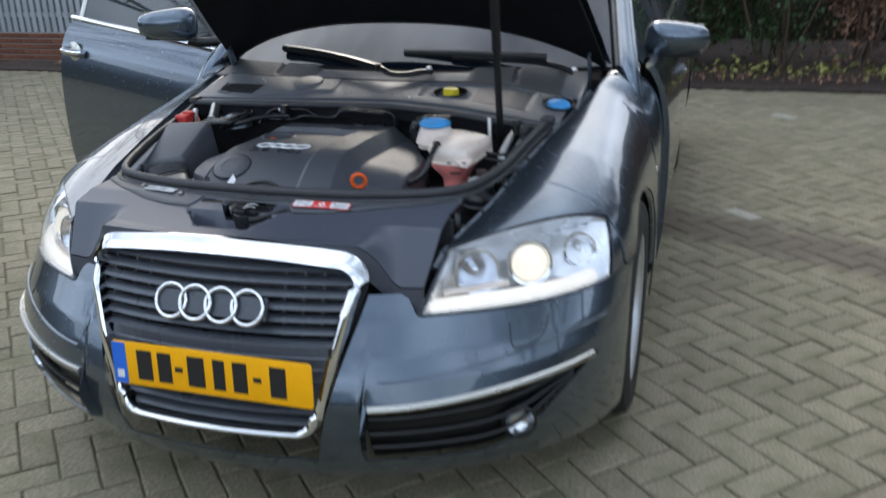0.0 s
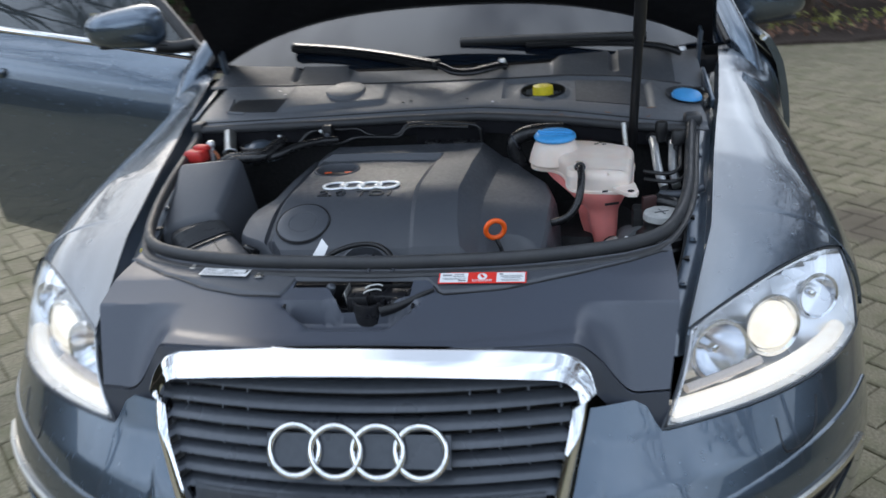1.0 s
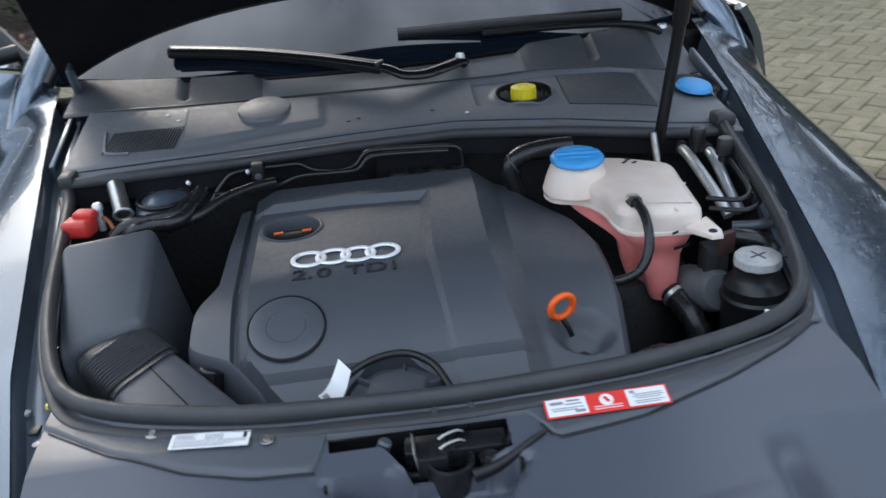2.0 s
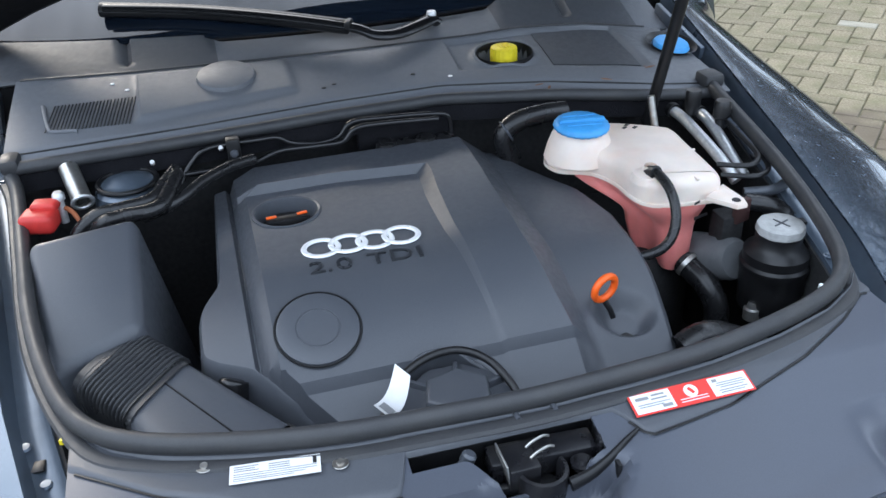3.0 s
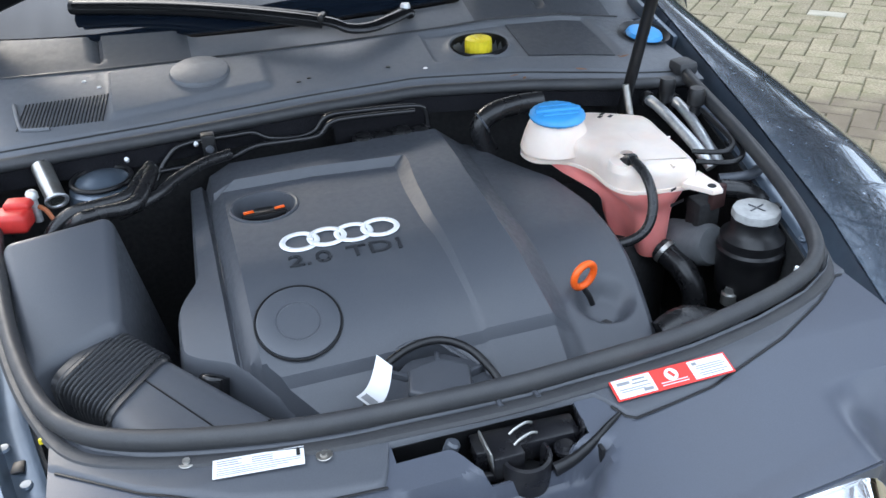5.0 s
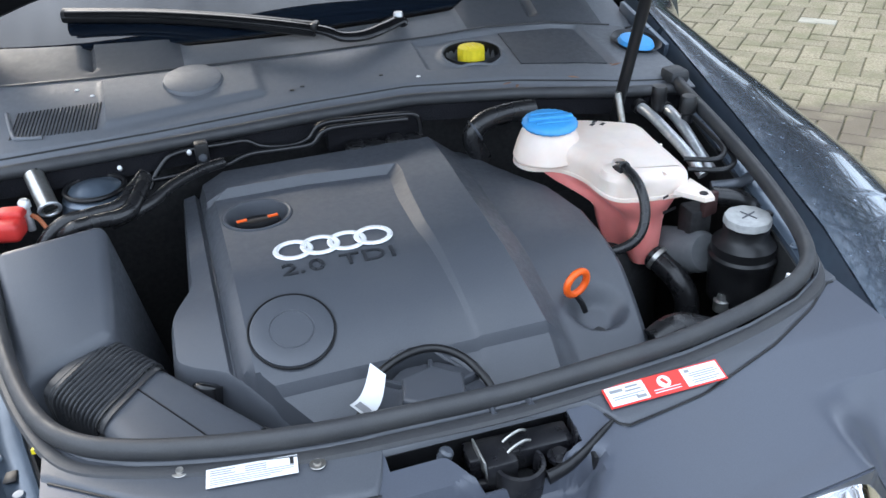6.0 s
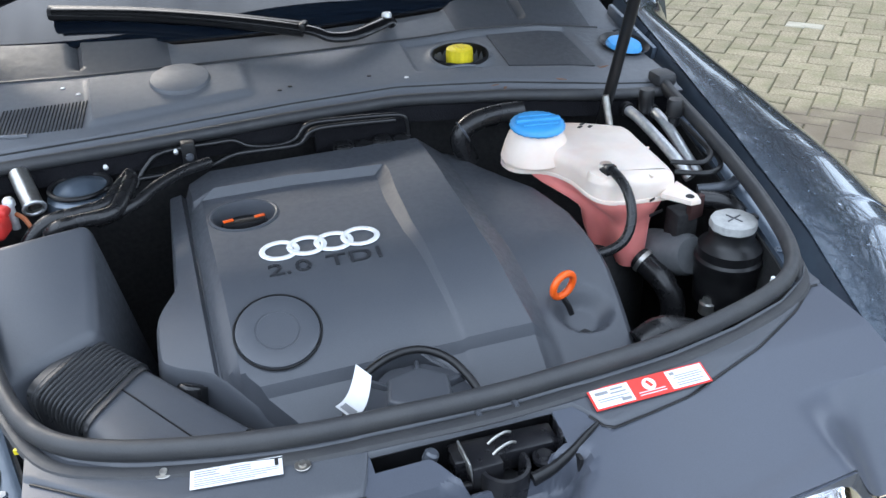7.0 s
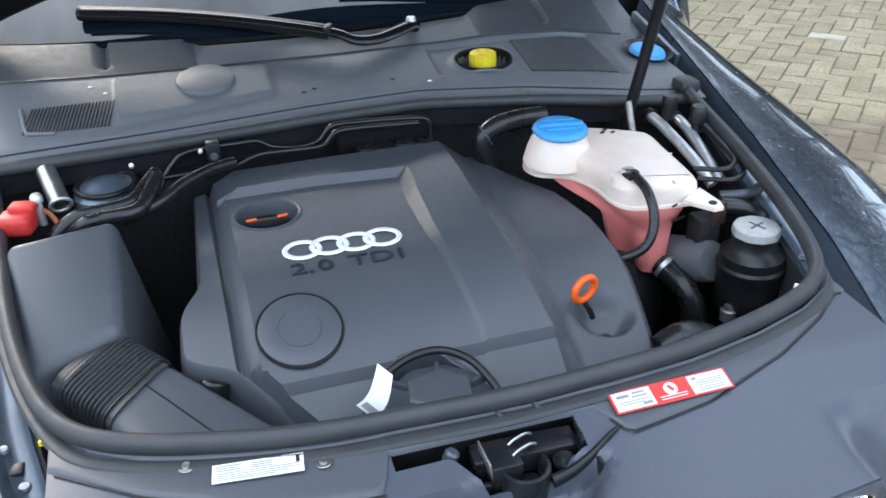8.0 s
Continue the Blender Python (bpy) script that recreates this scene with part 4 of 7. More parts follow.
bo = part("bonnet", sheet(bonnet, steps(0, 1, 40), steps(0, 1, 36), 0.006), PAINT, car, "raised bonnet with a black felt lining")
part("bonnet_lining", sheet(lambda u, v: bonnet(u, v, -0.028 - 0.006 * math.sin(9 * math.pi * u) * math.sin(7 * math.pi * v), 0.012), steps(0, 1, 48), steps(0, 1, 48), 0.012), LINER, bo)
part("bonnet_seal", tube([bonnet(u, 0.0, -0.012) for u in steps(0.01, 0.99, 24)], 0.012, 8, 1), RUBBER, bo)
for s in (1, -1):
    hg = part("bonnet_hinge", box((CX + s * 0.672, 1.24, 0.902), (0.012, 0.20, 0.028), 0.004, Matrix.Rotation(radians(12), 4, "X")), PAINT_IN, bo)
    part("hinge_arm", box((CX + s * 0.672, 1.42, 0.965), (0.010, 0.035, 0.13), 0.004, Matrix.Rotation(radians(20), 4, "X")), PAINT_IN, bo)
st = part("gas_strut", tube([(0.458, 0.985, 0.80), (0.467, 0.893, 1.12)], 0.0105, 14, 2), BLACK, car, "black gas strut holding the bonnet")
part("strut_tube", tube([(0.4665, 0.899, 1.10), (0.483, 0.700, 1.86)], 0.0135, 14, 2), BLACK, st)
part("strut_rod", tube([(0.436, 0.930, 0.900), (0.446, 0.905, 0.80)], 0.0065, 10, 2), STEEL, st)

# ---- car: engine bay shell ----
bay = part("engine_bay", sheet(lambda u, v: (CX + lerp(-0.62, 0.62, u), lerp(0.36, 1.14, v), 0.42), steps(0, 1, 8), steps(0, 1, 8), 0.01), DARK, car, "dark grimy engine bay tray")
for s in (1, -1):
    def side(u, v, s=s):
        y = lerp(0.30, 1.14, u)
        h = edge_x(y) - 0.050 - 0.05 * (1 - v)
        return (CX + s * h, y, lerp(0.40, edge_z(y) - 0.040, v))
    part("bay_side", sheet(side, steps(0, 1, 14), steps(0, 1, 6), 0.006, flip=s > 0), DARK, car)
part("bay_front", box((CX, 0.345, 0.60), (1.0, 0.03, 0.36), 0.005), DARK, car)


def cowl_y(x):
    return float(np.interp(x, [-0.64, -0.35, -0.1, 0.1, 0.3, 0.5, 0.63], [1.032, 1.045, 1.066, 1.070, 1.040, 1.000, 0.985]))


def cowl_z(x):
    return float(np.interp(x, [-0.64, 0.1, 0.3, 0.5, 0.63], [0.900, 0.900, 0.890, 0.874, 0.868]))


part("firewall", sheet(lambda u, v: (lerp(-0.63, 0.61, u), cowl_y(lerp(-0.63, 0.61, u)) + 0.035 + 0.02 * (1 - v), lerp(0.42, cowl_z(lerp(-0.63, 0.61, u)) - 0.012, v)), steps(0, 1, 20), steps(0, 1, 6), 0.006), DARK, car)

# seal round the bay
half_seal = [(0.0, 0.340, 0.820), (0.115, 0.345, 0.820), (0.22, 0.353, 0.820), (0.32, 0.372, 0.820), (0.41, 0.400, 0.820), (0.470, 0.437, 0.820), (0.510, 0.495, 0.821), (0.542, 0.590, 0.828), (0.563, 0.69, 0.840), (0.577, 0.80, 0.856), (0.600, 0.97, 0.874), (0.615, 1.03, 0.882)]
seal_path = [(CX - x, y, z) for x, y, z in half_seal[:0:-1]] + [(CX + x, y, z) for x, y, z in half_seal]
sl = part("bay_seal", tube(seal_path, 0.0108, 14, 6, flat=1.2), RUBBER, car, "black rubber seal round the engine bay")
part("seal_foot", tube([(x * 1.018, y - (0.018 if y < 0.48 else 0.0), z - 0.015) for x, y, z in seal_path], 0.0095, 8, 6, flat=0.6), RUBBER, sl)

# front panel cover, with the catch recess
def trough(x, y):
    e0, e1 = lerp(-0.100, -0.155, max(0.0, y - 0.20) / 0.06), lerp(0.028, 0.062, max(0.0, y - 0.20) / 0.06)
    return sstep(e0 - 0.018, e0 + 0.006, x) * (1 - sstep(e1 - 0.006, e1 + 0.018, x)) * (1 - sstep(0.250, 0.262, y))


def slam_z(x, y):
    d = y - 0.14
    d = d if d < 0.185 else 0.185 + 0.05 * (d - 0.185)
    z = 0.765 + 0.12 * d + 0.42 * d * abs(d)
    z -= sstep(0.33, 0.43, abs(x)) * 1.3 * max(0.0, 0.255 - y)
    z += 0.003 * (1 - sstep(0.335, 0.37, abs(x))) * (1 - sstep(0.012, 0.040, y - grille_y(min(0.40, abs(x)), 0.735) - 0.02))
    return z - 0.040 * sstep(0.175, 0.245, y) * trough(x, y)


def slam_front(x):
    return lerp(0.128 + 0.13 * x * x, 0.172 + 0.05 * (abs(x) - 0.40), sstep(0.35, 0.40, abs(x)))


def slam_back(x):
    return float(np.interp(abs(x), [0, 0.115, 0.22, 0.32, 0.41, 0.47, 0.515], [0.326, 0.331, 0.339, 0.357, 0.384, 0.418, 0.47]))


def slam_half(y):
    return float(np.interp(y, [0.10, 0.175, 0.25, 0.35, 0.47], [0.464, 0.478, 0.499, 0.502, 0.504]))


REC = (-0.156, 0.058, 0.256, 0.322)


def rec_front(x):
    return lerp(0.296, REC[2], sstep(-0.098, -0.062, x)) + 0.016 * sstep(0.020, 0.058, x)


bm = bmesh.new()
ws = steps(-1, REC[0] / 0.508, 40) + steps(REC[0] / 0.508, REC[1] / 0.508, 48)[1:] + steps(REC[1] / 0.508, 1, 46)[1:]
g = []
for w in ws:
    y0, y1 = slam_front(w * 0.5), slam_back(w * 0.5)
    yf, yb = rec_front(w * 0.508), min(REC[3], y1 - 0.004)
    col = []
    for y in steps(y0, yf, 30) + steps(yf, yb, 8)[1:] + steps(yb, y1, 4)[1:]:
        x = w * slam_half(y)
        col.append(bm.verts.new((CX + x, y, slam_z(x, y))))
    g.append(col)
for i in range(len(ws) - 1):
    for j in range(42):
        if 40 <= i < 88 and 30 <= j < 38:
            continue
        bm.faces.new((g[i][j], g[i + 1][j], g[i + 1][j + 1], g[i][j + 1]))
loose = [v for v in bm.verts if not v.link_faces]
bmesh.ops.delete(bm, geom=loose, context="VERTS")
bm.normal_update()
bmesh.ops.solidify(bm, geom=bm.faces[:], thickness=0.004)
slam = part("front_panel_cover", bm, SLAM, car, "smooth black plastic cover behind the grille")

def apron(w, v):
    y0 = slam_front(w * 0.5)
    x = w * slam_half(y0)
    return (CX + x, y0 + 0.001 + 0.004 * v, slam_z(x, y0) - 0.004 - 0.07 * v)


part("cover_apron", sheet(apron, ws, steps(0, 1, 4), 0.003), SLAM, slam)

# rear strip of the cover, which carries the stickers
def strip_front(x):
    return float(np.interp(x, [-0.51, -0.42, -0.33, -0.25, -0.178, -0.168, 0.075, 0.10, 0.21, 0.33, 0.42, 0.475], [0.402, 0.338, 0.296, 0.275, 0.270, 0.316, 0.312, 0.272, 0.287, 0.325, 0.372, 0.412]))


def strip(u, v):
    x = lerp(-0.512, 0.492, u)
    y = lerp(strip_front(x), slam_back(x) + 0.006, v)
    rim = 0.006 * sstep(0.0, 0.10, v) + 0.005 * sstep(0.86, 0.97, v)
    return (x, y, slam_z(x, max(y, 0.28))  - 0.002 + rim)


stp = part("panel_strip", sheet(strip, steps(0, 1, 110), steps(0, 1, 16), 0.004), COVER, car, "textured black strip along the bay seal")


part("strip_gap", tube([(x, strip_front(x) - 0.0005, strip((x + 0.512) / 1.004, 0.0)[2] + 0.0030) for x in steps(0.085, 0.485, 40)], 0.0016, 6, 1), BLACK, stp)
part("strip_gap", tube([(x, strip_front(x) - 0.0005, strip((x + 0.512) / 1.004, 0.0)[2] + 0.0030) for x in steps(-0.505, -0.180, 40)], 0.0014, 6, 1), BLACK, stp)


def strip_top(x, y):
    return slam_z(x, max(y, 0.28)) + 0.0060


# lugs and screws in the strip
for x, y in ((-0.372, 0.361), (-0.234, 0.322)):
    part("screw", lathe([(0.0, 0.003), (0.004, 0.0035), (0.0045, 0.001), (0.0085, 0.0008), (0.009, 0.0)], 16, Matrix.Translation((x, y, strip_top(x, y)))), STEEL, stp)
part("warning_corner", prism([(-0.525, 0.455), (-0.508, 0.452), (-0.512, 0.482)], 0.800, 0.8065), YELLOW, stp)

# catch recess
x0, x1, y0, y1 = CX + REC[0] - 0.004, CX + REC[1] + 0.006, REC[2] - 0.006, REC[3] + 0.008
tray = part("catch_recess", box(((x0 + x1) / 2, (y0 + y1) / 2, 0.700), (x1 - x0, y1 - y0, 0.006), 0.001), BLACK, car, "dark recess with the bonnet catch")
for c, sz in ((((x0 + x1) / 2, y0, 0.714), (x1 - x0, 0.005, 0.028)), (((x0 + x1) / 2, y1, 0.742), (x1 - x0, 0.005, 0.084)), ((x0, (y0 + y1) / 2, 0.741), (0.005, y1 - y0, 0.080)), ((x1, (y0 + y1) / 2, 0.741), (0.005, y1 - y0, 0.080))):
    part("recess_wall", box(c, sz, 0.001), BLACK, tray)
part("catch_body", box((-0.016, 0.304, 0.768), (0.122, 0.034, 0.028), 0.004, Matrix.Rotation(radians(-3), 4, "Z")), CATCH, tray, "black plastic catch housing")
part("catch_block", box((-0.046, 0.292, 0.772), (0.036, 0.044, 0.030), 0.003), CATCH, tray)
part("catch_plate", box((-0.064, 0.292, 0.777), (0.0025, 0.040, 0.036), 0.001, Matrix.Rotation(radians(-8), 4, "Y")), STEEL, tray, "bright edge of the catch plate")
part("catch_post", lathe([(0.0, 0.026), (0.006, 0.026), (0.0085, 0.023), (0.0085, -0.012), (0.011, -0.014), (0.011, -0.030)], 18, Matrix.Translation((-0.107, 0.306, 0.770)) @ Matrix.Rotation(radians(24), 4, "Y")), SLAT, tray)
part("catch_rail", box((-0.078, 0.279, 0.757), (0.085, 0.008, 0.012), 0.002, Matrix.Rotation(radians(-9), 4, "Z")), CATCH, tray)
part("catch_rail", box((-0.088, 0.296, 0.752), (0.060, 0.006, 0.010), 0.002, Matrix.Rotation(radians(-9), 4, "Z")), CATCH, tray)
part("catch_cup", sheet(lambda u, v: (-0.026 + ((0.019, -0.026), (0.021, 0.004), (0.024, 0.009), (0.028, 0.008), (0.029, 0.002), (0.028, -0.030))[int(round(v * 5))][0] * math.cos(lerp(-3.5, 0.36, u)), 0.274 + ((0.019, -0.026), (0.021, 0.004), (0.024, 0.009), (0.028, 0.008), (0.029, 0.002), (0.028, -0.030))[int(round(v * 5))][0] * math.sin(lerp(-3.5, 0.36, u)), 0.772 + (-0.026, 0.004, 0.009, 0.008, 0.002, -0.030)[int(round(v * 5))]), steps(0, 1, 30), steps(0, 1, 5)), CATCH, tray, "black plastic guide cup")
part("cup_floor", lathe([(0.0, 0.0), (0.022, 0.0)], 24, Matrix.Translation((-0.026, 0.274, 0.752))), BLACK, tray)
part("hoop_socket", sheet(lambda u, v: (-0.013 + (0.0, 0.019, 0.021, 0.024, 0.026)[int(round(v * 4))] * math.cos(math.pi * u), 0.326 + (0.0, 0.017, 0.019, 0.022, 0.024)[int(round(v * 4))] * math.sin(math.pi * u), slam_z(0.2, 0.33) + (-0.020, -0.018, 0.006, 0.0072, 0.004)[int(round(v * 4))]), steps(0, 1, 24), steps(0, 1, 4)), [BLACK], tray)
part("socket_rim", tube([(-0.013 + 0.0225 * math.cos(a), 0.326 + 0.0205 * math.sin(a), slam_z(0.2, 0.33) + 0.0085) for a in steps(-0.2, math.pi + 0.2, 18)], 0.0032, 8, 1, curved=False), COVER, tray)
for k, (yy, zz) in enumerate(((0.288, 0.792), (0.303, 0.794))):
    part("catch_spring", tube([(-0.036, yy - 0.004, zz - 0.004), (-0.028, yy - 0.002, zz), (-0.014, yy + 0.002, zz + 0.001), (-0.006, yy + 0.004, zz - 0.003)], 0.0016, 8, 3), STEEL, tray, "worn steel catch wire")
part("catch_bolt", lathe([(0.0, 0.006), (0.007, 0.005), (0.009, 0.0), (0.013, -0.001), (0.013, -0.006)], 18, Matrix.Translation((0.020, 0.273, 0.777))), CATCH, tray)
part("catch_end", box((0.048, 0.297, 0.776), (0.005, 0.040, 0.034), 0.002, Matrix.Rotation(radians(-14), 4, "Z")), CATCH, tray)
part("catch_lip", tube([(-0.002, 0.253, 0.768), (0.024, 0.256, 0.774), (0.050, 0.264, 0.783), (0.072, 0.274, 0.791), (0.088, 0.281, 0.7955)], lambda t: 0.0065 * (1 - 0.7 * t), 10, 5, flat=1.5), BLACK, tray)

# stickers
def sticker_pose(cx, cy, turn, d=0.055):
    ex = Vector((math.cos(turn), math.sin(turn), 0))
    zx = strip_top(cx + ex.x * d, cy + ex.y * d) - strip_top(cx - ex.x * d, cy - ex.y * d)
    ey = Vector((-math.sin(turn), math.cos(turn), 0))
    zy = strip_top(cx + ey.x * 0.012, cy + ey.y * 0.012) - strip_top(cx - ey.x * 0.012, cy - ey.y * 0.012)
    return axes((cx, cy, strip_top(cx, cy) + 0.0022), ex + Vector((0, 0, zx / (2 * d))), ey + Vector((0, 0, zy / 0.024)))


def flat_bar(name, m, x, y, w, h, lift, mat, parent):
    return part(name, prism([(x - w / 2, y - h / 2), (x + w / 2, y - h / 2), (x + w / 2, y + h / 2), (x - w / 2, y + h / 2)], lift - 0.0003, lift, m=m), mat, parent, smooth=False)


sm = sticker_pose(0.168, 0.3065, 0.0)
sk = part("warning_sticker", prism([(-0.075, -0.0145), (0.075, -0.0145), (0.075, 0.0145), (-0.075, 0.0145)], -0.0008, 0.0, m=sm), STICKRED, car, "red and white warning sticker", smooth=False)
flat_bar("sticker_panel", sm, -0.0485, 0, 0.048, 0.025, 0.0006, WHITE, sk)
flat_bar("sticker_panel", sm, 0.0485, 0, 0.048, 0.025, 0.0006, WHITE, sk)
part("sticker_symbol", lathe([(0.0, 0.0008), (0.008, 0.0008), (0.0085, 0.0)], 20, sm @ Matrix.Translation((0, 0.003, 0.0001))), WHITE, sk)
part("sticker_symbol", box((0, 0, 0), (0.004, 0.009, 0.0008), 0.0, sm @ pose(0, 0.003, 0.0010, 0, 0, 30)), STICKRED, sk)
for x, y, w, h in ((-0.060, 0.006, 0.016, 0.004), (-0.040, 0.008, 0.016, 0.0025), (-0.040, 0.003, 0.020, 0.002), (-0.048, -0.002, 0.040, 0.0012), (-0.052, -0.005, 0.030, 0.0012), (-0.034, -0.008, 0.012, 0.004), (0.032, 0.008, 0.006, 0.004), (0.050, 0.004, 0.034, 0.0012), (0.050, 0.001, 0.038, 0.0012), (0.050, -0.002, 0.030, 0.0012), (0.050, -0.006, 0.036, 0.0012), (0.048, -0.009, 0.030, 0.0012)):
    flat_bar("print_bar", sm, x, y, w, h, 0.0010, PRINT, sk)
for y in (-0.006, -0.0095):
    flat_bar("print_bar", sm, 0.0, y, 0.034, 0.0010, 0.0006, WHITE, sk)
wm = sticker_pose(-0.3005, 0.3325, -0.115, 0.04)
wk = part("data_sticker", prism([(-0.047, -0.0125), (0.047, -0.0125), (0.047, 0.0125), (-0.047, 0.0125)], -0.0008, 0.0, m=wm), WHITE, car, "white data sticker with small print", smooth=False)
for x, y, w, h in ((-0.030, 0.009, 0.026, 0.001), (-0.032, 0.006, 0.022, 0.001), (-0.030, 0.003, 0.026, 0.001), (0.004, 0.008, 0.022, 0.001), (0.004, 0.005, 0.022, 0.001), (0.004, 0.002, 0.022, 0.001), (0.0, -0.001, 0.086, 0.0008), (0.0, -0.004, 0.086, 0.0008), (-0.006, -0.007, 0.074, 0.0008), (-0.012, -0.0095, 0.062, 0.0008)):
    flat_bar("print_bar", wm, x, y, w, h, 0.0005, PRINT, wk)
flat_bar("print_mark", wm, 0.041, 0.005, 0.004, 0.009, 0.0005, INK, wk)

# ---- car: scuttle below the windscreen ----
def seam_y(x):
    return float(np.interp(x, [-0.64, -0.43, -0.23, 0.0, 0.20, 0.46, 0.64], [1.302, 1.268, 1.250, 1.238, 1.236, 1.262, 1.280]))


def seam_z(x):
    return float(np.interp(x, [-0.64, 0.30, 0.45, 0.63], [0.948, 0.948, 0.935, 0.900]))


CAP_X, CAP_Y = 0.249, 1.166


def cowl_height(x, y):
    yf, ys = cowl_y(x), seam_y(x)
    t = min(1.0, (y - yf) / (ys - yf))
    z = lerp(cowl_z(x), seam_z(x), max(0.0, t) ** 0.68)
    # raised pad with the round lid
    pad = sstep(-0.428, -0.418, x) * (1 - sstep(-0.160, -0.148, x)) * sstep(1.085 + 0.12 * (x + 0.45), 1.100 + 0.12 * (x + 0.45), y) * (1 - sstep(ys - 0.02, ys - 0.008, y))
    z += 0.007 * pad
    # sunk panel round the reservoir opening
    sunk = sstep(0.146, 0.156, x) * (1 - sstep(0.505, 0.520, x)) * sstep(1.122 - 0.12 * (x - 0.15), 1.132 - 0.12 * (x - 0.15), y) * (1 - sstep(ys - 0.014, ys - 0.006, y))
    z -= 0.008 * sunk
    r = math.hypot((x - CAP_X) / 0.056, (y - CAP_Y + 0.002) / 0.044)
    z += 0.006 * (1 - sstep(1.05, 1.22, r)) - 0.045 * (1 - sstep(0.90, 1.0, r))
    # step before the front edge
    z -= 0.006 * (1 - sstep(0.020, 0.026, y - yf))
    return z


xs = steps(-0.632, 0.632, 190)
cowl = part("scuttle_panel", sheet(lambda x, v: (x, lerp(cowl_y(x), seam_y(x), v), cowl_height(x, lerp(cowl_y(x), seam_y(x), v))), xs, steps(0, 1, 44), 0.004), COWL, car, "dusty black plastic panel below the windscreen")


def rear_cowl(x, v):
    y0, y1 = seam_y(x) + 0.002, max(seam_y(x) + 0.03, 1.305 + 0.21 * (x / 0.755) ** 2)
    y = lerp(y0, y1, v)
    z = lerp(seam_z(x) - 0.002, 0.968 - 0.01 * (x / 0.7) ** 2, v)
    left = (1 - sstep(-0.300, -0.262, x)) * max(0.0, v - 0.10) / 0.90
    right = sstep(0.26, 0.30, x) * (1 - sstep(0.56, 0.60, x)) * max(0.0, v - 0.12) / 0.88
    z += 0.016 * left + 0.018 * right - 0.004 * (1 - sstep(0.0, 0.04, v))
    for gx in (-0.44, 0.43):
        z -= 0.016 * max(0.0, 1 - abs(x - gx) / 0.011) * sstep(0.2, 0.4, v)
    return (x, y, z)


bm = sheet(rear_cowl, steps(-0.69, 0.66, 150), steps(0, 1, 26), 0.004)
for f in bm.faces:
    cx = f.calc_center_median().x
    f.material_index = 1 if cx < -0.275 or 0.275 < cx < 0.585 else 0
part("scuttle_rear", bm, [COWL, WIPERPANEL], car, "black plastic wiper panel")
part("scuttle_gap", tube([(x, seam_y(x) + 0.001, seam_z(x) + 0.0005) for x in steps(-0.625, 0.60, 60)], 0.0028, 6, 1, curved=False), BLACK, cowl)
part("scuttle_seal", tube([(x, cowl_y(x) - 0.004, cowl_z(x) - 0.006) for x in steps(-0.625, 0.61, 26)], 0.011, 10, 2, flat=1.0), RUBBER, cowl)
part("scuttle_lip", sheet(lambda x, v: (x, cowl_y(x) - 0.010 + 0.006 * v, cowl_z(x) - 0.046 + 0.040 * v), steps(-0.625, 0.60, 40), steps(0, 1, 3), 0.004), LINER, cowl)
# thin black tube paints the shade in the crease of the step
part("step_shade_line", tube([(x, cowl_y(x) + 0.0225, cowl_height(x, cowl_y(x) + 0.0225) + 0.0012) for x in steps(-0.62, 0.60, 60)], 0.0016, 6, 1, curved=False), BLACK, cowl)
part("seal_corner", box((0.598, 1.006, 0.884), (0.040, 0.045, 0.026), 0.008), RUBBER, cowl)
part("seal_corner", box((-0.622, 1.040, 0.900), (0.030, 0.045, 0.026), 0.008), RUBBER, cowl)
z = cowl_height(-0.268, 1.205)
part("round_lid", lathe([(0.0, 0.004), (0.045, 0.0036), (0.050, 0.002), (0.0525, -0.003), (0.0525, -0.012)], 48, axes((-0.268, 1.190, z + 0.001), (1, 0, 0), (0, 1, 0.17))), COWL, cowl)
# vent: fine slots
for k in range(24):
    x = lerp(-0.565, -0.432, k / 23)
    pts = []
    for v in steps(0, 1, 3):
        y = lerp(1.098, 1.178, v) - 0.05 * (x + 0.5)
        xx = x + 0.012 * (v - 0.5)
        pts.append((xx, y, cowl_height(xx, y) + 0.0012))
    part("vent_slot", tube(pts, 0.0014, 5, 1, curved=False), RUBBER, cowl)
pts = [(-0.578, 1.185, 0), (-0.566, 1.110, 0), (-0.556, 1.098, 0), (-0.52, 1.092, 0)]
part("vent_rim", tube([(x, y, cowl_height(x, y) + 0.002) for x, y, _ in pts], 0.0035, 8, 4), COWL, cowl)
for x, y, mat in ((-0.465, 1.235, WHITE), (-0.440, 1.205, WHITE), (0.125, 1.110, WHITE), (-0.105, 1.125, BLACK), (-0.085, 1.132, BLACK), (0.06, 1.13, BLACK)):
    part("clip", lathe([(0.0, 0.0015), (0.0035, 0.0012), (0.0045, 0.0)], 10, Matrix.Translation((x, y, cowl_height(x, y) + 0.0003))), mat, cowl)
# fluid caps in the panel
rim = [(CAP_X + 0.0585 * math.cos(a), CAP_Y - 0.002 + 0.046 * math.sin(a)) for a in steps(0, 2 * math.pi, 40)[:-1]]
part("opening_rim", tube([(x, y, cowl_height(CAP_X + 1.12 * (x - CAP_X), CAP_Y + 1.12 * (y - CAP_Y)) + 0.0025) for x, y in rim], 0.0032, 8, 1, closed=True, curved=False), COWL, cowl)
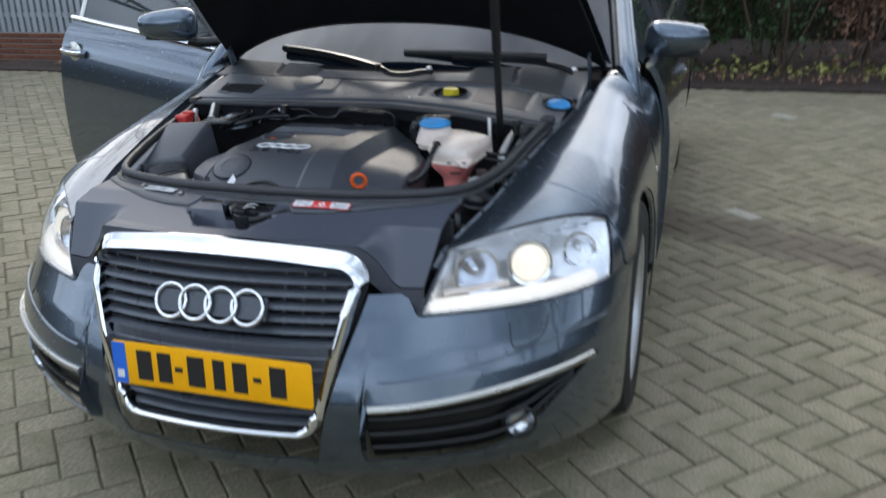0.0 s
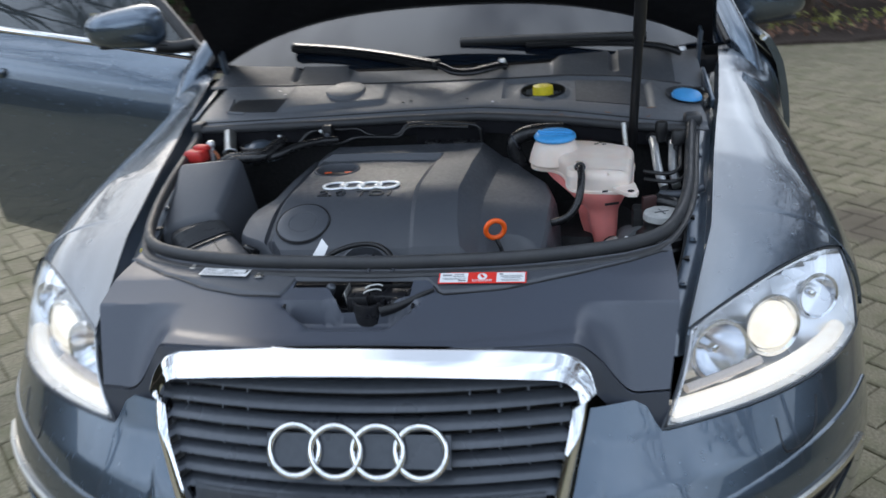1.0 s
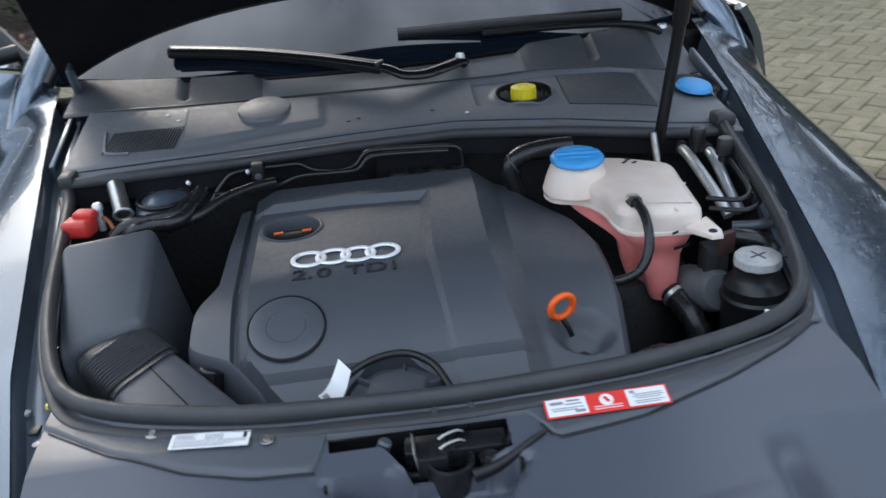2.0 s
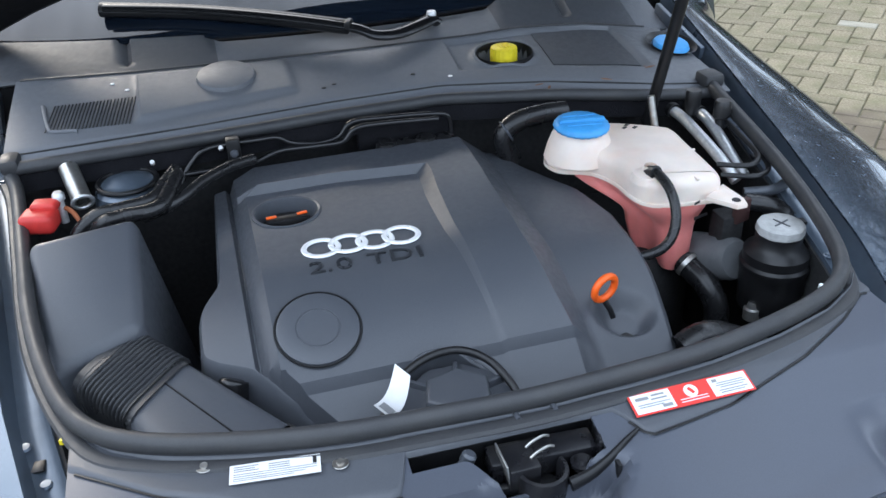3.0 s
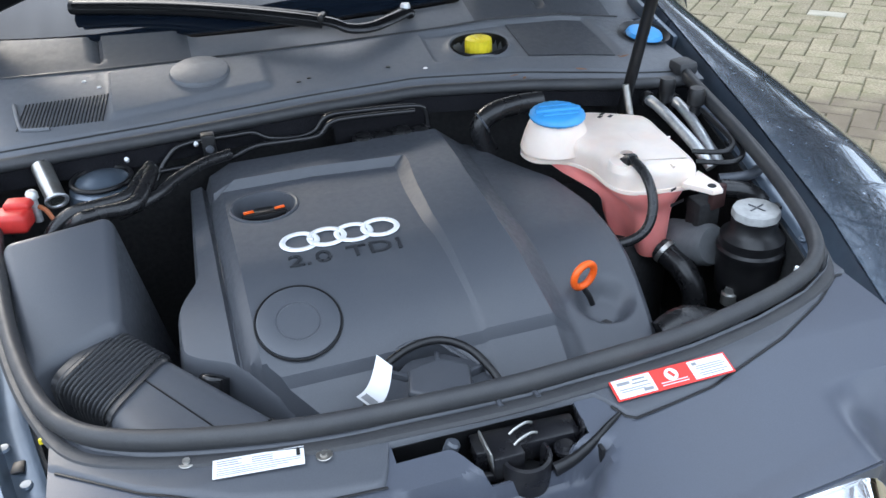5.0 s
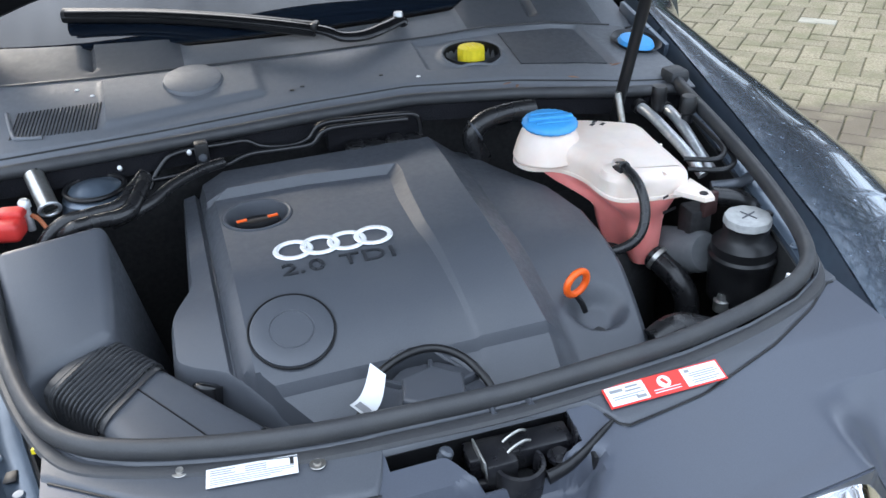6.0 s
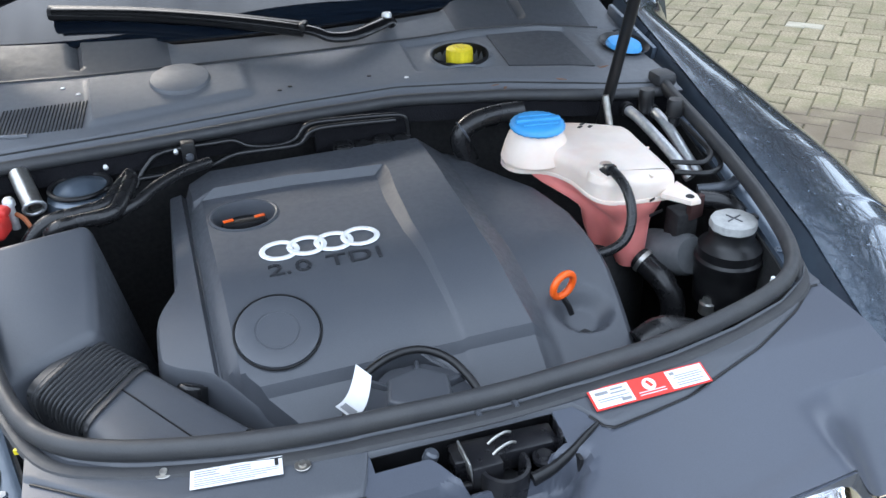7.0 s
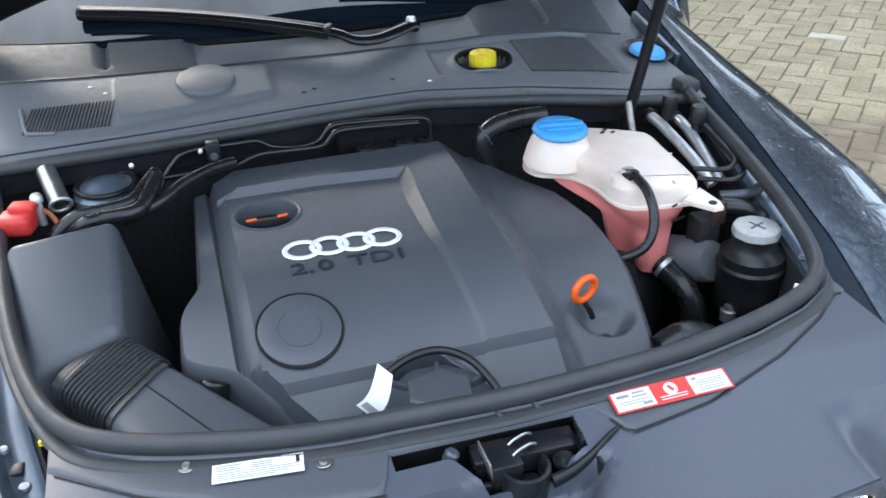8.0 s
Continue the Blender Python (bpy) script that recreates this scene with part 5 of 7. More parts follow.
# black liner added to give the opening its shade
part("opening_shade_liner", sheet(lambda u, v: (CAP_X + 0.0545 * math.cos(2 * math.pi * u), CAP_Y - 0.002 + 0.0425 * math.sin(2 * math.pi * u), 0.932 + 0.16 * 0.0425 * math.sin(2 * math.pi * u) - 0.05 * v), steps(0, 1, 36), steps(0, 1, 2)), BLACK, cowl)
# thin added sheet: the sunk panel's dark reflection is put into its colour
part("sunk_panel_tone", sheet(lambda x, v: (x, lerp(1.136 - 0.12 * (x - 0.15), seam_y(x) - 0.016, v), cowl_height(x, lerp(1.136 - 0.12 * (x - 0.15), seam_y(x) - 0.016, v)) + 0.0030), steps(0.330, 0.502, 40), steps(0, 1, 14), 0.002), WIPERPANEL, cowl, "overlay that paints the sunk panel's dark reflection")
yc = part("brake_fluid_cap", lathe([(0.0, 0.005), (0.020, 0.005), (0.0245, 0.003), (0.0255, -0.006), (0.0255, -0.030)], 40, Matrix.Translation((CAP_X, CAP_Y + 0.002, 0.937)), 0.0006, 20), YELLOW, car, "yellow screw cap of the brake fluid tank")
for k in range(3):
    part("cap_rib", box((CAP_X - 0.009 + 0.009 * k, CAP_Y + 0.002, 0.9428), (0.003, 0.026, 0.003), 0.001), YELLOW, yc)
part("reservoir_neck", lathe([(0.030, -0.05), (0.030, -0.034), (0.022, -0.03)], 24, Matrix.Translation((CAP_X + 0.022, CAP_Y, 0.925))), RED, yc)
bc = part("washer_fluid_cap", lathe([(0.0, 0.005), (0.020, 0.006), (0.034, 0.003), (0.038, -0.004), (0.036, -0.008)], 36, axes((0.603, 1.163, 0.904), (1, -0.06, -0.12), (0, 1, 0.16))), BLUE, car, "blue cap of the washer fluid tank")
part("cap_well", lathe([(0.052, 0.0), (0.046, -0.004), (0.040, -0.012)], 30, axes((0.603, 1.163, 0.906), (1, -0.06, -0.12), (0, 1, 0.16))), BLACK, bc)
# leaf bits on the panel
for x, y, a in ((0.282, 1.062, 0.3), (0.296, 1.052, 1.0), (0.405, 1.046, -0.7), (0.508, 1.09, 0.4), (0.500, 1.03, 0.9), (0.51, 1.075, 0.2)):
    zz = cowl_height(x, y) + 0.002
    part("leaf_bit", prism([(x - 0.012 * math.cos(a), y - 0.012 * math.sin(a)), (x + 0.003 * math.sin(a), y - 0.003 * math.cos(a)), (x + 0.012 * math.cos(a), y + 0.012 * math.sin(a)), (x - 0.003 * math.sin(a), y + 0.003 * math.cos(a))], zz - 0.001, zz), LEAF_BROWN, cowl)

# wipers
wp = part("wiper", tube([(0.150, 1.284, 0.968), (0.140, 1.280, 0.976), (0.105, 1.255, 0.974), (0.060, 1.235, 0.970), (0.015, 1.228, 0.975), (-0.028, 1.246, 0.990), (-0.164, 1.312, 1.008), (-0.313, 1.378, 1.021), (-0.468, 1.434, 1.028)], lambda t: 0.0165 - 0.004 * t, 12, 6, flat=0.62), GLOSSBLACK, car, "black windscreen wiper at rest")
part("wiper_blade", tube([(-0.03, 1.254, 0.988), (-0.16, 1.319, 1.003), (-0.31, 1.386, 1.015), (-0.475, 1.444, 1.023)], 0.0165, 10, 5, flat=0.85), BLACK, wp)
part("wiper_nut", lathe([(0.0, 0.010), (0.008, 0.010), (0.010, 0.006), (0.010, -0.006)], 16, Matrix.Translation((0.140, 1.281, 0.982))), ALU, wp)
part("arm_joint", box((-0.030, 1.247, 0.996), (0.012, 0.030, 0.016), 0.004, Matrix.Rotation(radians(-25), 4, "Z")), BLACK, wp)
# thin pale tube painted in as the highlight along the arm's top
part("wiper_highlight", tube([(-0.10, 1.278, 1.006), (-0.22, 1.333, 1.018), (-0.34, 1.384, 1.027), (-0.45, 1.424, 1.032)], 0.0013, 6, 3), CAPGREY, wp, "pale line painted as the wiper's highlight")
wp2 = part("wiper", tube([(0.610, 1.395, 0.965), (0.56, 1.385, 0.985), (0.48, 1.378, 0.998), (0.36, 1.368, 1.006), (0.20, 1.360, 1.010)], lambda t: 0.013 - 0.003 * t, 10, 6, flat=0.75), BLACK, car, "black windscreen wiper at rest")
part("wiper_blade", tube([(0.52, 1.40, 1.01), (0.36, 1.382, 1.018), (0.20, 1.375, 1.022), (0.02, 1.380, 1.022)], 0.011, 8, 5, flat=1.3), BLACK, wp2)
part("wiper_nut", lathe([(0.0, 0.010), (0.010, 0.008), (0.012, 0.0)], 16, Matrix.Translation((0.615, 1.395, 0.972))), ALU, wp2)

# ---- car: engine cover ----
def cover_left(y):
    return float(np.mean(np.interp([y - 0.014, y - 0.007, y, y + 0.007, y + 0.014], [0.440, 0.474, 0.503, 0.536, 0.561, 0.577, 0.608, 0.665, 0.687, 0.717, 0.85, 1.012], [-0.205, -0.240, -0.267, -0.294, -0.324, -0.364, -0.365, -0.362, -0.349, -0.331, -0.327, -0.322])))


def cover_right(y):
    return float(np.interp(y, [0.440, 0.455, 0.60, 0.745, 0.84, 0.93, 1.0, 1.012], [0.235, 0.252, 0.272, 0.281, 0.263, 0.222, 0.182, 0.172]))


OIL = (-0.219, 0.848)
FIELD_BACK = (0.930, 0.9365)


def cover_base(y):
    return 0.8505 - 1.75 * max(0.0, 0.69 - y) ** 2 - 0.05 * max(0.0, y - 0.85)


def back_shift(x):
    return -0.13 * min(0.16, max(0.0, x + 0.13))


def row_of(x, y):
    """The row of the moulding that passes through a point."""
    v = y
    for _ in range(6):
        v = y - back_shift(x) * sstep(0.80, 0.92, v) * (1 - sstep(0.94, 1.0, v))
    return v


def field_depth(v):
    return (0.013 * sstep(0.46, 0.88, v) + 0.0025) * (1 - min(1.0, max(0.0, (v - FIELD_BACK[0]) / (FIELD_BACK[1] - FIELD_BACK[0]))))


def cover_folds(v):
    """The lines along the cover at which its surface folds, with their heights below the top."""
    f = field_depth(v)
    ro = float(np.interp(v, [0.49, 0.55, 0.65, 0.83, 0.97], [0.109, 0.099, 0.092, 0.101, 0.110]))
    rw = float(np.interp(v, [0.49, 0.58, 0.71, 0.89, 1.0], [0.140, 0.133, 0.134, 0.146, 0.154]))
    fr = float(np.interp(v, [0.50, 0.585, 0.70, 0.825, 0.91], [0.013, 0.008, 0.006, 0.015, 0.024]))
    back = min(1.0, max(0.0, (v - FIELD_BACK[0]) / (FIELD_BACK[1] - FIELD_BACK[0])))
    xl, xr = cover_left(v), cover_right(v)
    inner = lerp(-0.2745, -0.252, back)
    out = [(xl, 0.034 + 0.24 * max(0.0, -0.305 - xl)), (-0.3045, 0.034), (-0.3000, 0.042), (-0.2975, 0.042), (-0.2880, 0.018 + 0.6 * f),
           (inner, f), (fr - 0.004 - 1.0 * f, f), (fr, 0.0), (ro - 0.003, 0.0005), (ro, 0.003), (rw - 0.002, 0.037), (rw + 0.003, 0.040), (xr - 0.006, 0.040 + 0.12 * max(0.0, xr - rw)), (xr, 0.046 + 0.12 * max(0.0, xr - rw))]
    low = [(max(x, xl) if i else xl, d) for i, (x, d) in enumerate(out)]
    return low


def cover_z(x, y):
    v = row_of(x, y)
    fo = cover_folds(v)
    z = cover_base(y) - float(np.interp(x, [p[0] + 1e-7 * i for i, p in enumerate(fo)], [p[1] for p in fo]))
    # the raised part ends in a step at the front
    if v < 0.4965:
        z -= 0.010 * min(1.0, (0.4965 - v) / 0.008) * sstep(-0.30, -0.28, x) * (1 - sstep(0.11, 0.14, x))
    r = math.hypot((x - 0.200) / 0.050, (y - 0.535) / 0.036)
    return z - 0.025 * (1 - sstep(0.40, 1.05, r))


CUT = (-0.082, 0.405, 0.088, 0.094)
SPLITS = (10, 1, 1, 3, 3, 46, 3, 22, 1, 6, 1, 26, 2)
ROWS = steps(0.440, 0.4925, 14) + steps(0.4965, 0.800, 66) + steps(0.805, 0.922, 30) + [FIELD_BACK[0], 0.933, FIELD_BACK[1]] + steps(0.942, 1.012, 12)
bm = bmesh.new()
g = []
for v in ROWS:
    fo = cover_folds(v)
    row = []
    for k, n in enumerate(SPLITS):
        row += [lerp(fo[k][0], fo[k + 1][0], i / n) for i in range(n)]
    row.append(fo[-1][0])
    line = []
    for x in row:
        y = v + back_shift(x) * sstep(0.80, 0.92, v) * (1 - sstep(0.94, 1.0, v))
        line.append(bm.verts.new((x, y, cover_z(x, y))))
    g.append(line)
NR, NU = len(ROWS) - 1, len(g[0]) - 1
for j in range(NR):
    for i in range(NU):
        q = (g[j][i], g[j][i + 1], g[j + 1][i + 1], g[j + 1][i])
        c = (q[0].co + q[2].co) / 2
        if math.hypot(c.x - OIL[0], c.y - OIL[1]) < 0.0495 or math.hypot((c.x - CUT[0]) / CUT[2], (c.y - CUT[1]) / CUT[3]) < 1.0:
            continue
        bm.faces.new(q)
ring = [g[j][NU] for j in range(NR + 1)] + g[NR][-2::-1] + [g[j][0] for j in range(NR - 1, -1, -1)]
ring = g[0][NU - 12:NU] + ring + g[0][1:12]
prev = ring
for dx, dz in ((0.002, -0.003), (0.005, -0.012), (0.012, -0.060), (0.014, -0.130)):
    low = []
    for v in ring:
        d = Vector((v.co.x + 0.04, v.co.y - 0.73, 0)).normalized()
        low.append(bm.verts.new((v.co.x + d.x * dx, v.co.y + d.y * dx, v.co.z + dz)))
    for k in range(len(ring) - 1):
        bm.faces.new((prev[k], low[k], low[k + 1], prev[k + 1]))
    prev = low
bmesh.ops.remove_doubles(bm, verts=bm.verts[:], dist=2e-5)
bmesh.ops.delete(bm, geom=[v for v in bm.verts if not v.link_faces], context="VERTS")
bmesh.ops.recalc_face_normals(bm, faces=bm.faces[:])
ec = part("engine_cover", bm, COVER, car, "dark grey plastic engine cover", angle=22)
# collar of the filler opening and rim of the front cut-out
def collar(u, v):
    a = 2 * math.pi * u
    r, dz = ((0.0545, -0.003), (0.0538, 0.0022), (0.0510, 0.0034), (0.0482, 0.0022), (0.0470, -0.003), (0.0455, -0.050))[int(round(v * 5))]
    x, y = OIL[0] + r * math.cos(a), OIL[1] + r * math.sin(a)
    return (x, y, cover_base(y) - field_depth(0.85) + dz)
part("filler_collar", sheet(collar, steps(0, 1, 64), steps(0, 1, 5)), COVER, ec)
part("filler_well", lathe([(0.0, -0.048), (0.047, -0.048)], 32, Matrix.Translation((OIL[0], OIL[1], 0.834))), DARK, ec)
def cut_rim(u, v):
    a = lerp(0.42, math.pi - 0.42, u)
    x, y = CUT[0] + CUT[2] * 1.012 * math.cos(a), CUT[1] + CUT[3] * 1.012 * math.sin(a)
    dz, out = ((-0.003, 0.004), (0.0025, 0.003), (0.0035, 0.0), (0.001, -0.003), (-0.045, -0.004))[int(round(v * 4))]
    return (x + out * math.cos(a), y + out * math.sin(a), cover_z(x, y) + dz)
part("front_cut_rim", sheet(cut_rim, steps(0, 1, 60), steps(0, 1, 4)), COVER, ec)


def on_cover(x, y, lift=0.0):
    return Vector((x, y, cover_z(x, y) + lift))


def cover_pose(x, y, xdir=(1, -0.03, 0), lift=0.0, d=0.02):
    xd = Vector(xdir).normalized()
    p = on_cover(x, y, lift)
    ex = on_cover(x + xd.x * d, y + xd.y * d) - on_cover(x - xd.x * d, y - xd.y * d)
    ey = on_cover(x - xd.y * d, y + xd.x * d) - on_cover(x + xd.y * d, y - xd.x * d)
    return axes(p, ex, ey)


em = cover_pose(-0.1295, 0.707, lift=0.0015)
for k in range(4):
    part("emblem_ring", torus((0, 0, 0), 0.0243, 0.0043, em @ Matrix.Translation(((k - 1.5) * 0.0385, 0, 0.001 + 0.0006 * (k % 2))), 40, 8, 0.6), SILVER, ec, "silver ring of the emblem")
lm = cover_pose(-0.1235, 0.656, lift=0.0012)
for ch, dx in (("2", -0.077), (".", -0.0605), ("0", -0.040), ("T", 0.006), ("D", 0.039), ("I", 0.066)):
    lettering("letter", ch, 0.032, 0.0014, lm @ Matrix.Translation((dx, 0, 0)) @ Matrix.Diagonal((1.50, 1.12, 1, 1)), LETTER, ec)
dm = cover_pose(-0.219, 0.556, lift=0.0012)
part("round_lid", lathe([(0.0, 0.0028), (0.0262, 0.0028), (0.0270, 0.0018), (0.0282, 0.0018), (0.0290, 0.0028), (0.0495, 0.0026), (0.0525, 0.0012), (0.0535, -0.003), (0.0535, -0.030)], 64, dm), COVER, ec)
part("lid_gap", torus((0, 0, 0), 0.0550, 0.0016, dm @ Matrix.Translation((0, 0, -0.0010)), 64, 6), BLACK, ec)
om = Matrix.Translation((OIL[0], OIL[1] - 0.002, 0.822))
oc = part("oil_filler_cap", lathe([(0.0, -0.008), (0.020, -0.008), (0.038, -0.006), (0.041, -0.012), (0.041, -0.035)], 40, om, 0.0008, 14), BLACK, car, "black oil filler cap with orange marks")
part("cap_grip", box((OIL[0], OIL[1] + 0.002, 0.818), (0.066, 0.020, 0.016), 0.005), BLACK, oc)
for dx in (-0.024, 0.024):
    part("cap_mark", box((OIL[0] + dx, OIL[1] + 0.006, 0.8265), (0.016, 0.007, 0.002), 0.0005, Matrix.Rotation(radians(8), 4, "Z")), ORANGE, oc)
part("cap_label", lathe([(0.0, 0.0012), (0.013, 0.001), (0.015, 0.0)], 20, om @ Matrix.Translation((0.0, -0.022, -0.006))), CAPGREY, oc)
part("dipstick_ring", torus((0.171, 0.541, 0.800), 0.0185, 0.0052, axes((0, 0, 0), (0.948, 0.317, 0.0), (0, -0.12, 0.99)), 40, 12), ORANGE, car, "orange pull ring of the oil dipstick")
part("dipstick_stem", tube([(0.171, 0.544, 0.783), (0.174, 0.541, 0.775), (0.179, 0.538, 0.766), (0.184, 0.536, 0.752)], 0.0042, 10, 3), BLACK, ec)

# filter lid at the front of the cover, and the white tag
fl = part("filter_lid", lathe([(0.0, 0.006), (0.040, 0.005), (0.046, 0.0), (0.066, -0.002), (0.070, -0.008), (0.070, -0.05)], 48, axes((-0.076, 0.417, 0.768), (1, 0, 0), (0, 1, 0.10)), 0.0016, 10), COVER, car, "black round filter housing lid")
part("lid_block", prism([(-0.076 + 0.044 * math.cos(a), 0.420 + 0.040 * math.sin(a)) for a in steps(0.3, 0.3 + 2 * math.pi, 6)[:-1]], 0.762, 0.789, 0.006, 3), COVER, fl)
for a in steps(0.3, 0.3 + 2 * math.pi, 6)[:-1]:
    part("lid_rib", box((0, 0, 0), (0.026, 0.006, 0.014), 0.002, Matrix.Translation((-0.076 + 0.054 * math.cos(a), 0.419 + 0.052 * math.sin(a), 0.772)) @ Matrix.Rotation(a, 4, "Z")), COVER, fl)
# black tube drawn as the shadow gap along the front cut-out
part("cut_shadow_line", tube([(-0.168, 0.420, 0.768), (-0.145, 0.454, 0.785), (-0.104, 0.474, 0.797), (-0.060, 0.477, 0.799), (-0.026, 0.456, 0.791), (-0.008, 0.420, 0.776), (-0.004, 0.395, 0.764)], 0.0052, 10, 5), BLACK, fl)
def tag(u, v):
    a, b2 = Vector((-0.178, 0.424, 0.786)), Vector((-0.146, 0.438, 0.829))
    side = Vector((0.016, -0.016, -0.012))
    p = a.lerp(b2, v) + side * (u * (0.75 + 0.25 * math.sin(math.pi * (0.2 + 0.6 * v))))
    return p + Vector((0, -0.010 * math.sin(math.pi * v), -0.004 * math.sin(math.pi * v)))
tg = part("paper_tag", sheet(tag, steps(0, 1, 6), steps(0, 1, 10), 0.0004), WHITE, car, "curled white paper tag")
part("tag_print", sheet(lambda u, v: Vector(tag(lerp(0.15, 0.85, u), lerp(0.08, 0.28, v))) + Vector((0, -0.0012, 0.0008)), steps(0, 1, 3), steps(0, 1, 3), 0.0003), PRINT, tg)

# ---- car: coolant tank ----
outline = [(0.232, 0.905), (0.240, 0.862), (0.285, 0.835), (0.305, 0.790), (0.308, 0.742), (0.318, 0.712), (0.345, 0.696), (0.415, 0.686), (0.436, 0.694), (0.444, 0.74), (0.451, 0.82), (0.456, 0.872), (0.442, 0.896), (0.375, 0.940), (0.32, 0.953), (0.265, 0.943)]
ol = [(p.x, p.y) for p in smooth_poly([(x, y, 0) for x, y in outline], 4)]
tank = part("coolant_tank", prism(ol, 0.818, 0.860, 0.018, 4), TANK, car, "milky plastic coolant tank with red fluid below")
def scaled(pts, k, cx=0.36, cy=0.82):
    return [(cx + (x - cx) * k, cy + (y - cy) * k) for x, y in pts]
part("tank_seam", prism(scaled(ol, 1.03), 0.815, 0.821, 0.002), TANK, tank)
low = [(0.262, 0.865), (0.297, 0.830), (0.312, 0.78), (0.312, 0.725), (0.338, 0.694), (0.382, 0.684), (0.425, 0.702), (0.436, 0.748), (0.438, 0.82), (0.42, 0.88), (0.34, 0.92), (0.28, 0.91)]
lp = smooth_poly([(x, y, 0) for x, y in low], 3)
def red_part(u, v):
    i = int(round(u * len(lp))) % len(lp)
    p = lp[i]
    cx, cy = 0.395, 0.722
    k = lerp(1.0, 0.50, sstep(0.0, 0.42, v)) * lerp(1.0, 0.66, v ** 3)
    return (lerp(cx, p.x, k), lerp(cy, p.y, k), lerp(0.816, 0.683, v))
rp2 = sheet(red_part, steps(0, 1, len(lp)), steps(0, 1, 14))
part("tank_lower", rp2, TANK_RED, tank, "lower half of the tank, red with coolant")
part("tank_neck", lathe([(0.060, -0.03), (0.054, -0.008), (0.047, 0.010), (0.042, 0.018), (0.038, 0.022)], 32, Matrix.Translation((0.283, 0.884, 0.862))), TANK, tank)
cm = axes((0.283, 0.880, 0.888), (1, -0.12, -0.02), (0.1, 1, 0.04))
cap = part("tank_cap", lathe([(0.0, 0.010), (0.036, 0.009), (0.042, 0.007), (0.0458, 0.003), (0.0466, -0.001), (0.045, -0.004), (0.040, -0.005)], 48, cm, 0.0008, 24), BLUE, tank, "blue screw cap")
part("cap_grip", box((0, 0, 0), (0.078, 0.012, 0.007), 0.003, cm @ Matrix.Translation((0, 0, 0.010))), BLUE, cap)
for dx in (-0.018, 0.018):
    part("cap_rib", box((0, 0, 0), (0.058, 0.004, 0.004), 0.0015, cm @ Matrix.Translation((0, dx, 0.009))), BLUE, cap)
part("tank_ear", prism([(0.400, 0.675), (0.430, 0.634), (0.447, 0.634), (0.452, 0.652), (0.448, 0.705)], 0.826, 0.834, 0.003), TANK, tank)
part("ear_eyelet", lathe([(0.0, 0.001), (0.006, 0.0012), (0.007, 0.0)], 14, Matrix.Translation((0.436, 0.648, 0.8342))), DARK, tank)
for a, b2 in (((0.30, 0.79), (0.462, 0.80)), ((0.375, 0.678), (0.395, 0.94))):
    part("tank_rib", tube([(a[0] + 0.018, a[1] + 0.01, 0.8565), (lerp(a[0], b2[0], 0.5), lerp(a[1], b2[1], 0.5), 0.8585), (b2[0] - 0.018, b2[1] - 0.012, 0.8565)], 0.002, 6, 3), TANK, tank)
for x, y in ((0.375, 0.903), (0.392, 0.898), (0.384, 0.913)):
    part("tank_mark", box((x, y, 0.8603), (0.010, 0.006, 0.0008), 0.0, Matrix.Rotation(radians(35), 4, "Z")), INK, tank)
for x in (0.386, 0.412):
    part("tank_mark", box((x, 0.6735 + 0.35 * max(0, x - 0.39), 0.826), (0.012, 0.001, 0.004), 0.0, Matrix.Rotation(radians(22), 4, "Z")), INK, tank)
part("tank_mark", box((0.400, 0.681, 0.796), (0.030, 0.001, 0.005), 0.0, Matrix.Rotation(radians(18), 4, "Z")), INK, tank)
part("hose_socket", lathe([(0.030, -0.012), (0.026, 0.0), (0.012, 0.004), (0.010, 0.012)], 24, Matrix.Translation((0.336, 0.736, 0.858))), TANK, tank)
th = part("overflow_hose", tube([(0.334, 0.732, 0.860), (0.337, 0.716, 0.865), (0.339, 0.682, 0.857), (0.337, 0.655, 0.838), (0.330, 0.638, 0.814), (0.314, 0.628, 0.793), (0.290, 0.630, 0.779), (0.255, 0.646, 0.768)], 0.0078, 12, 6), HOSE, car, "thin black hose from the coolant tank")
part("hose_sleeve", tube([(0.334, 0.734, 0.858), (0.337, 0.718, 0.8645)], 0.0115, 12, 2), HOSE, th)
part("bottom_hose", tube([(0.398, 0.712, 0.695), (0.404, 0.695, 0.690), (0.415, 0.660, 0.675), (0.424, 0.640, 0.64), (0.425, 0.635, 0.56)], 0.020, 14, 6), HOSE, car)
part("hose_clamp", tube([(0.399, 0.706, 0.696), (0.402, 0.700, 0.693)], 0.0222, 16, 2), STEEL, car)

# ---- car: power-steering tank and right-hand side of the bay ----
pm2 = Matrix.Translation((0.493, 0.609, 0.0))
ps = part("steering_fluid_tank", lathe([(0.0, 0.640), (0.036, 0.645), (0.047, 0.660), (0.050, 0.70), (0.050, 0.726), (0.053, 0.730), (0.053, 0.738), (0.049, 0.742), (0.049, 0.757), (0.041, 0.764), (0.0350, 0.772), (0.0350, 0.788), (0.0, 0.789)], 40, pm2), BLACK, car, "round black power-steering tank")
pc = part("tank_cap", lathe([(0.0, 0.803), (0.031, 0.804), (0.0345, 0.802), (0.0355, 0.797), (0.0355, 0.790)], 40, pm2, 0.0006, 30), CAPGREY, ps, "worn grey cap")
for a in (20, 110):
    part("cap_cross", box((0.493, 0.609, 0.8042), (0.030, 0.0022, 0.0010), 0.0, Matrix.Rotation(radians(a), 4, "Z")), COVER, pc)
